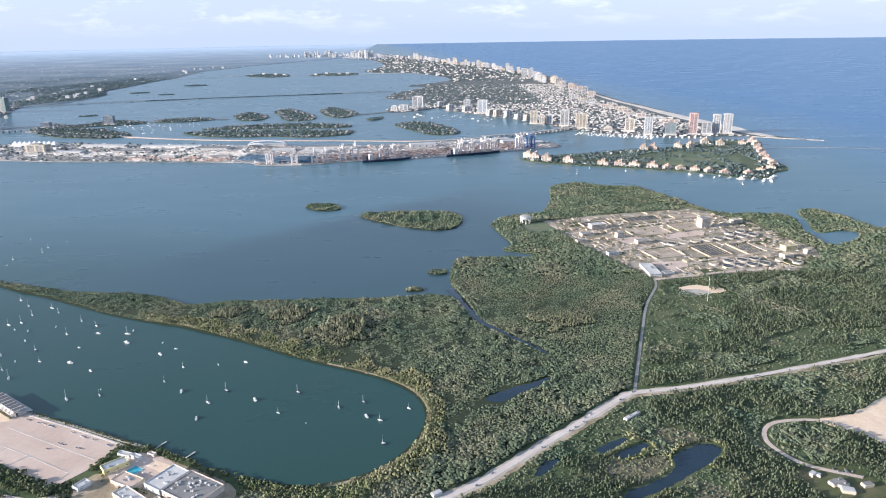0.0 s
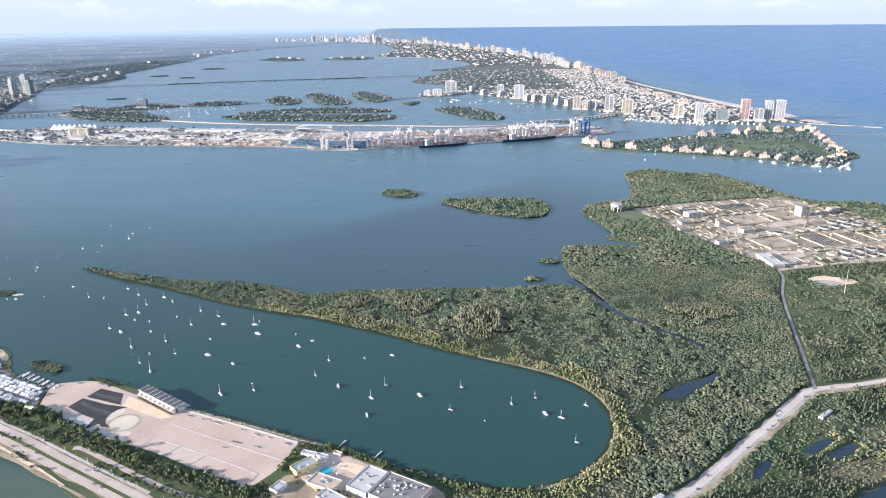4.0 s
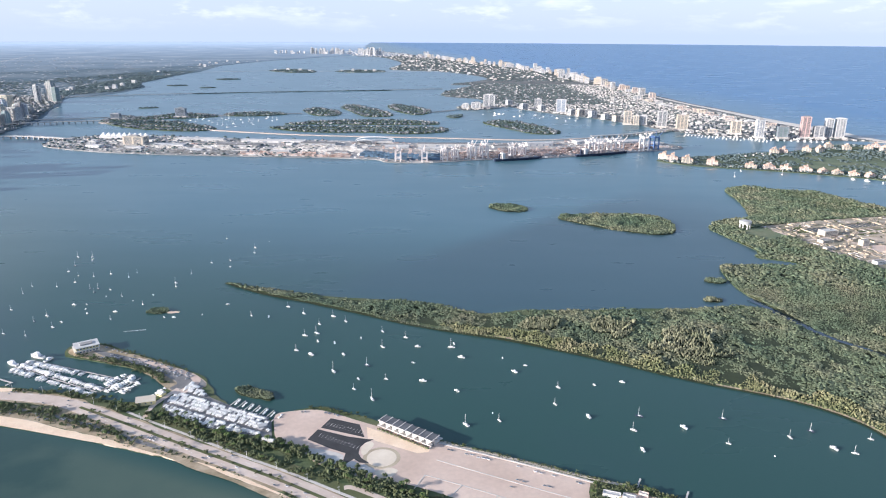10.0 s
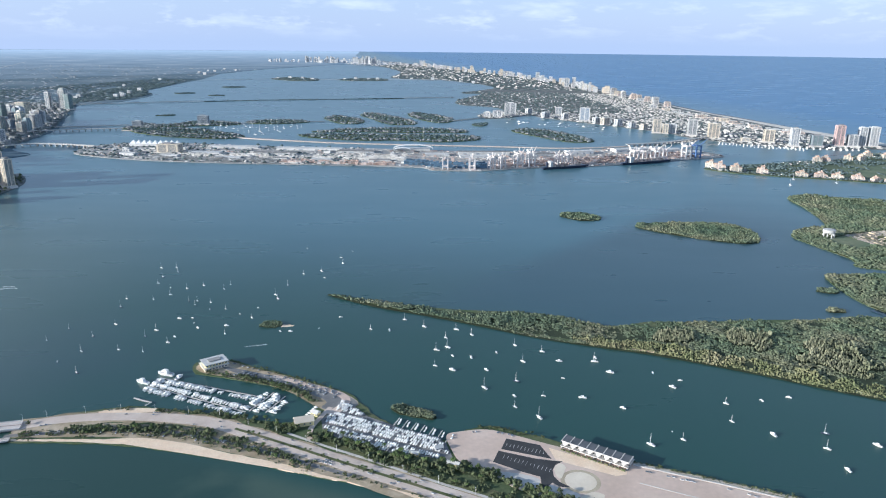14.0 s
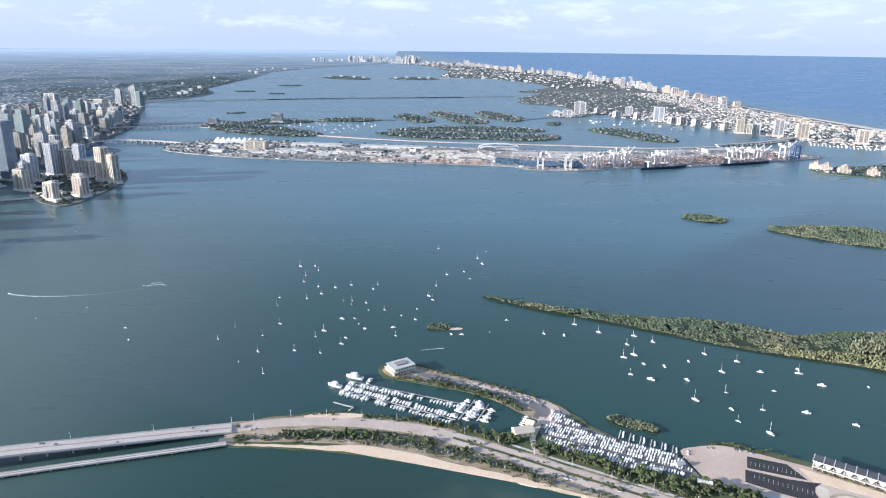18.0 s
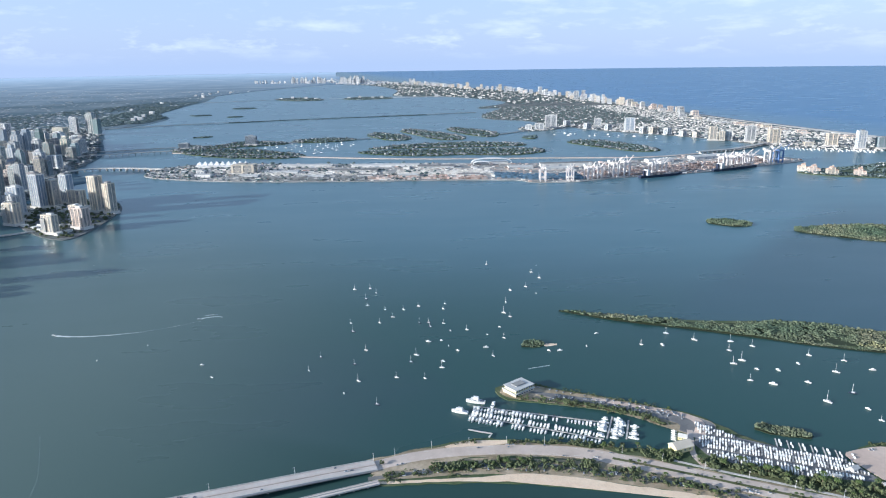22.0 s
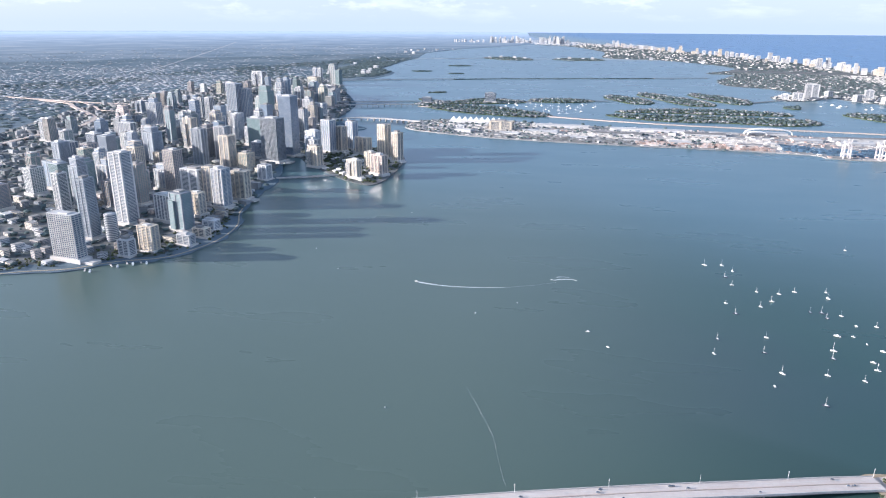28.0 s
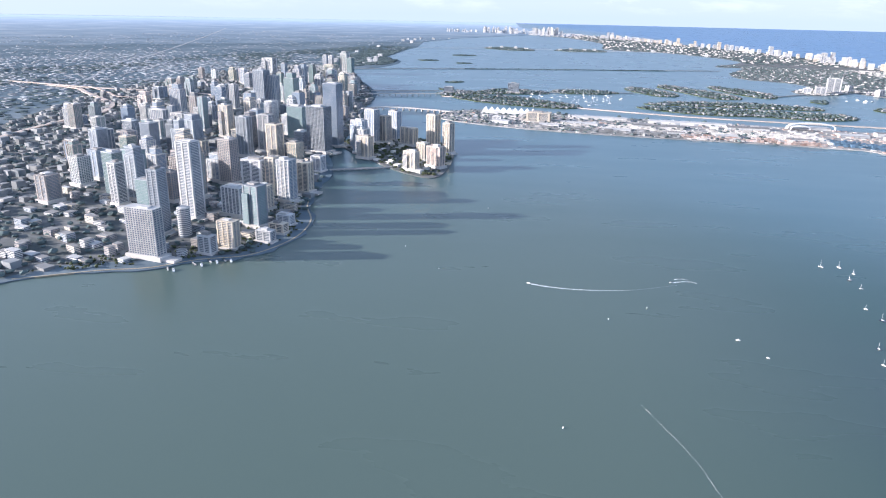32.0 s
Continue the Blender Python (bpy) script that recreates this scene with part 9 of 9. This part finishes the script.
box_part("lamp_head", [(0.36, 0, 1.18, 0.14, 0.06, 0.03, 0)], M["roofgrey"], arm)
d = np.r_[0, np.cumsum(np.linalg.norm(np.diff(MAIN_ROAD, axis=0), axis=1))]
for s in np.arange(3, 105, 5.2):
    x, y = np.interp(s, d, MAIN_ROAD[:, 0]), np.interp(s, d, MAIN_ROAD[:, 1])
    put(post, x + 0.7, y + 1.55, 0.11, 250)

# ---- the two bridges ----
HIGH = smooth([(-155, 110.6), (-161, 109), (-167.7, 107), (-181.3, 103.1), (-193.7, 99.4), (-203, 96.5), (-230, 88.2), (-260, 79.3), (-330, 58.6)], 6, False)
HIGH_Z = np.interp(HIGH[:, 0], [-330, -260, -230, -203, -193, -181, -167, -155], [3.0, 2.9, 2.4, 1.95, 1.7, 1.35, 0.82, 0.32])
root = tagged(new("road_bridge"), "wide pale concrete road bridge on forked piers", "bridge")
strip("deck", HIGH, 2.5, 0, M["paledeck"], 0.16, root, zs=HIGH_Z)
# girders coloured darker, to give the shade under the deck
for side in (-0.95, -0.32, 0.32, 0.95):
    strip("girder", HIGH, 0.16, 0, M["stonewall"], 0.24, root, side=side, zs=HIGH_Z - 0.165)
for side, nm in ((1.2, "parapet"), (-1.2, "parapet"), (0, "median_barrier")):
    strip(nm, HIGH, 0.1, 0, M["concrete"] if side else M["peach"], 0.1, root, side=side, zs=HIGH_Z + 0.1)
for off in (-0.65, 0.65):
    strip("lane_line", HIGH, 0.035, 0, M["paint"], 0.004, root, side=off, zs=HIGH_Z + 0.004)
LOW = smooth([(-154.6, 106.7), (-164.5, 103.9), (-173.8, 101.3), (-183, 98.6), (-215, 89.2), (-330, 55)], 6, False)
old = tagged(new("old_bridge"), "narrow low fishing bridge beside the road bridge", "bridge")
strip("deck", LOW, 0.95, 0.36, M["paledeck"], 0.12, old)
for side in (0.44, -0.44):
    strip("parapet", LOW, 0.06, 0.44, M["concrete"], 0.08, old, side=side)
strip("tar_patch", LOW, 0.2, 0.364, M["roofgrey"], 0.004, old, side=-0.1)
for line, zs, bridge, gap, wide in ((HIGH, HIGH_Z, root, 3.1, 1.7), (LOW, np.full(len(LOW), 0.36), old, 1.8, 0.7)):
    d = np.r_[0, np.cumsum(np.linalg.norm(np.diff(line, axis=0), axis=1))]
    for s in np.arange(1.5, 110, gap):
        x, y, z = (np.interp(s, d, q) for q in (line[:, 0], line[:, 1], zs))
        tx, ty = np.interp(s + 0.4, d, line[:, 0]) - x, np.interp(s + 0.4, d, line[:, 1]) - y
        n = Vector((-ty, tx, 0)).normalized()
        bm = bmesh.new()
        c = Vector((x, y, 0))
        for sgn in (-1, 1):
            tube(bm, c - Vector((0, 0, 0.3)) + n * sgn * wide * 0.18, c + n * sgn * wide * 0.42 + Vector((0, 0, z - 0.2)), 0.14, 0.11, 6)
        part("pier", bm, M["concrete"], bridge)
d = np.r_[0, np.cumsum(np.linalg.norm(np.diff(HIGH, axis=0), axis=1))]
for s in np.arange(0.6, 75, 10.3):
    x, y, z = (np.interp(s, d, q) for q in (HIGH[:, 0], HIGH[:, 1], HIGH_Z))
    put(post, x + 0.3, y + 1.2, z, 255)
for s in np.sort(rng.uniform(0, 60, 15)):
    x, y, z = (np.interp(s, d, q) for q in (HIGH[:, 0], HIGH[:, 1], HIGH_Z))
    o = rng.choice([-0.9, -0.4, 0.4, 0.9])
    put(car, x + 0.26 * o, y + 0.97 * o, z, 195 if o < 0 else 15)

# ---- wakes, foam and buoys ----


def wake(pts, w0, w1, label):
    line = smooth(pts, 8, False, amp=0.03, seed=int(abs(pts[0][0])))
    strip("wake", line, np.linspace(w0, w1, len(line)) * np.random.default_rng(2).uniform(0.7, 1.3, len(line)), 0.012, M["foam"], 0.01, label=label)


wake([(-218, 163.4), (-213, 162.3), (-207, 162.4), (-201, 163.4)], 0.55, 0.08, "white wake of a speedboat")
wake([(-201, 163.4), (-196, 165.4), (-191, 168)], 0.05, 0.02, "thin fading wake")
wake([(-191.5, 169.2), (-189.6, 170), (-188, 170.2), (-187, 169.6)], 0.42, 0.16, "curled white wake")
wake([(-191, 171), (-189.6, 171.4), (-188.4, 171.2)], 0.30, 0.10, "curled white wake")
wake([(-129, 137.2), (-127, 137.7), (-125, 138.1)], 0.08, 0.26, "short white wake")
wake([(-196, 103.5), (-197.2, 108), (-198.4, 113), (-200.4, 118), (-203, 124)], 0.018, 0.008, "thin line of drifting foam")
put(MOTOR[2], -218.4, 163.6, 0.0, 170, 0.9)
put(MOTOR[2], -191.9, 169.2, 0.0, 190, 0.7)
buoy = thing("buoy", "small white mooring buoy on the water", "buoy", "mooring buoys", (0, 0, -50))
bm = bmesh.new()
tube(bm, (0, 0, -0.05), (0, 0, 0.12), 0.1, 0.1, 10)
tube(bm, (0, 0, 0.12), (0, 0, 0.2), 0.1, 0.02, 10)
part("float", bm, M["gel"], buoy)
for x, y in ((-213.1, 116.9), (-236, 168), (-205, 150), (-245, 180), (-60, 106), (-22, 94), (-230, 214), (-198, 156)):
    put(buoy, x, y, 0.0)
strip("boat_ramp", np.array([(-57, 134.0), (-55.2, 133.4), (-53.2, 132.5)]), 0.65, 0.14, M["sand"], 0.1, label="small pale landing beach on the spit")
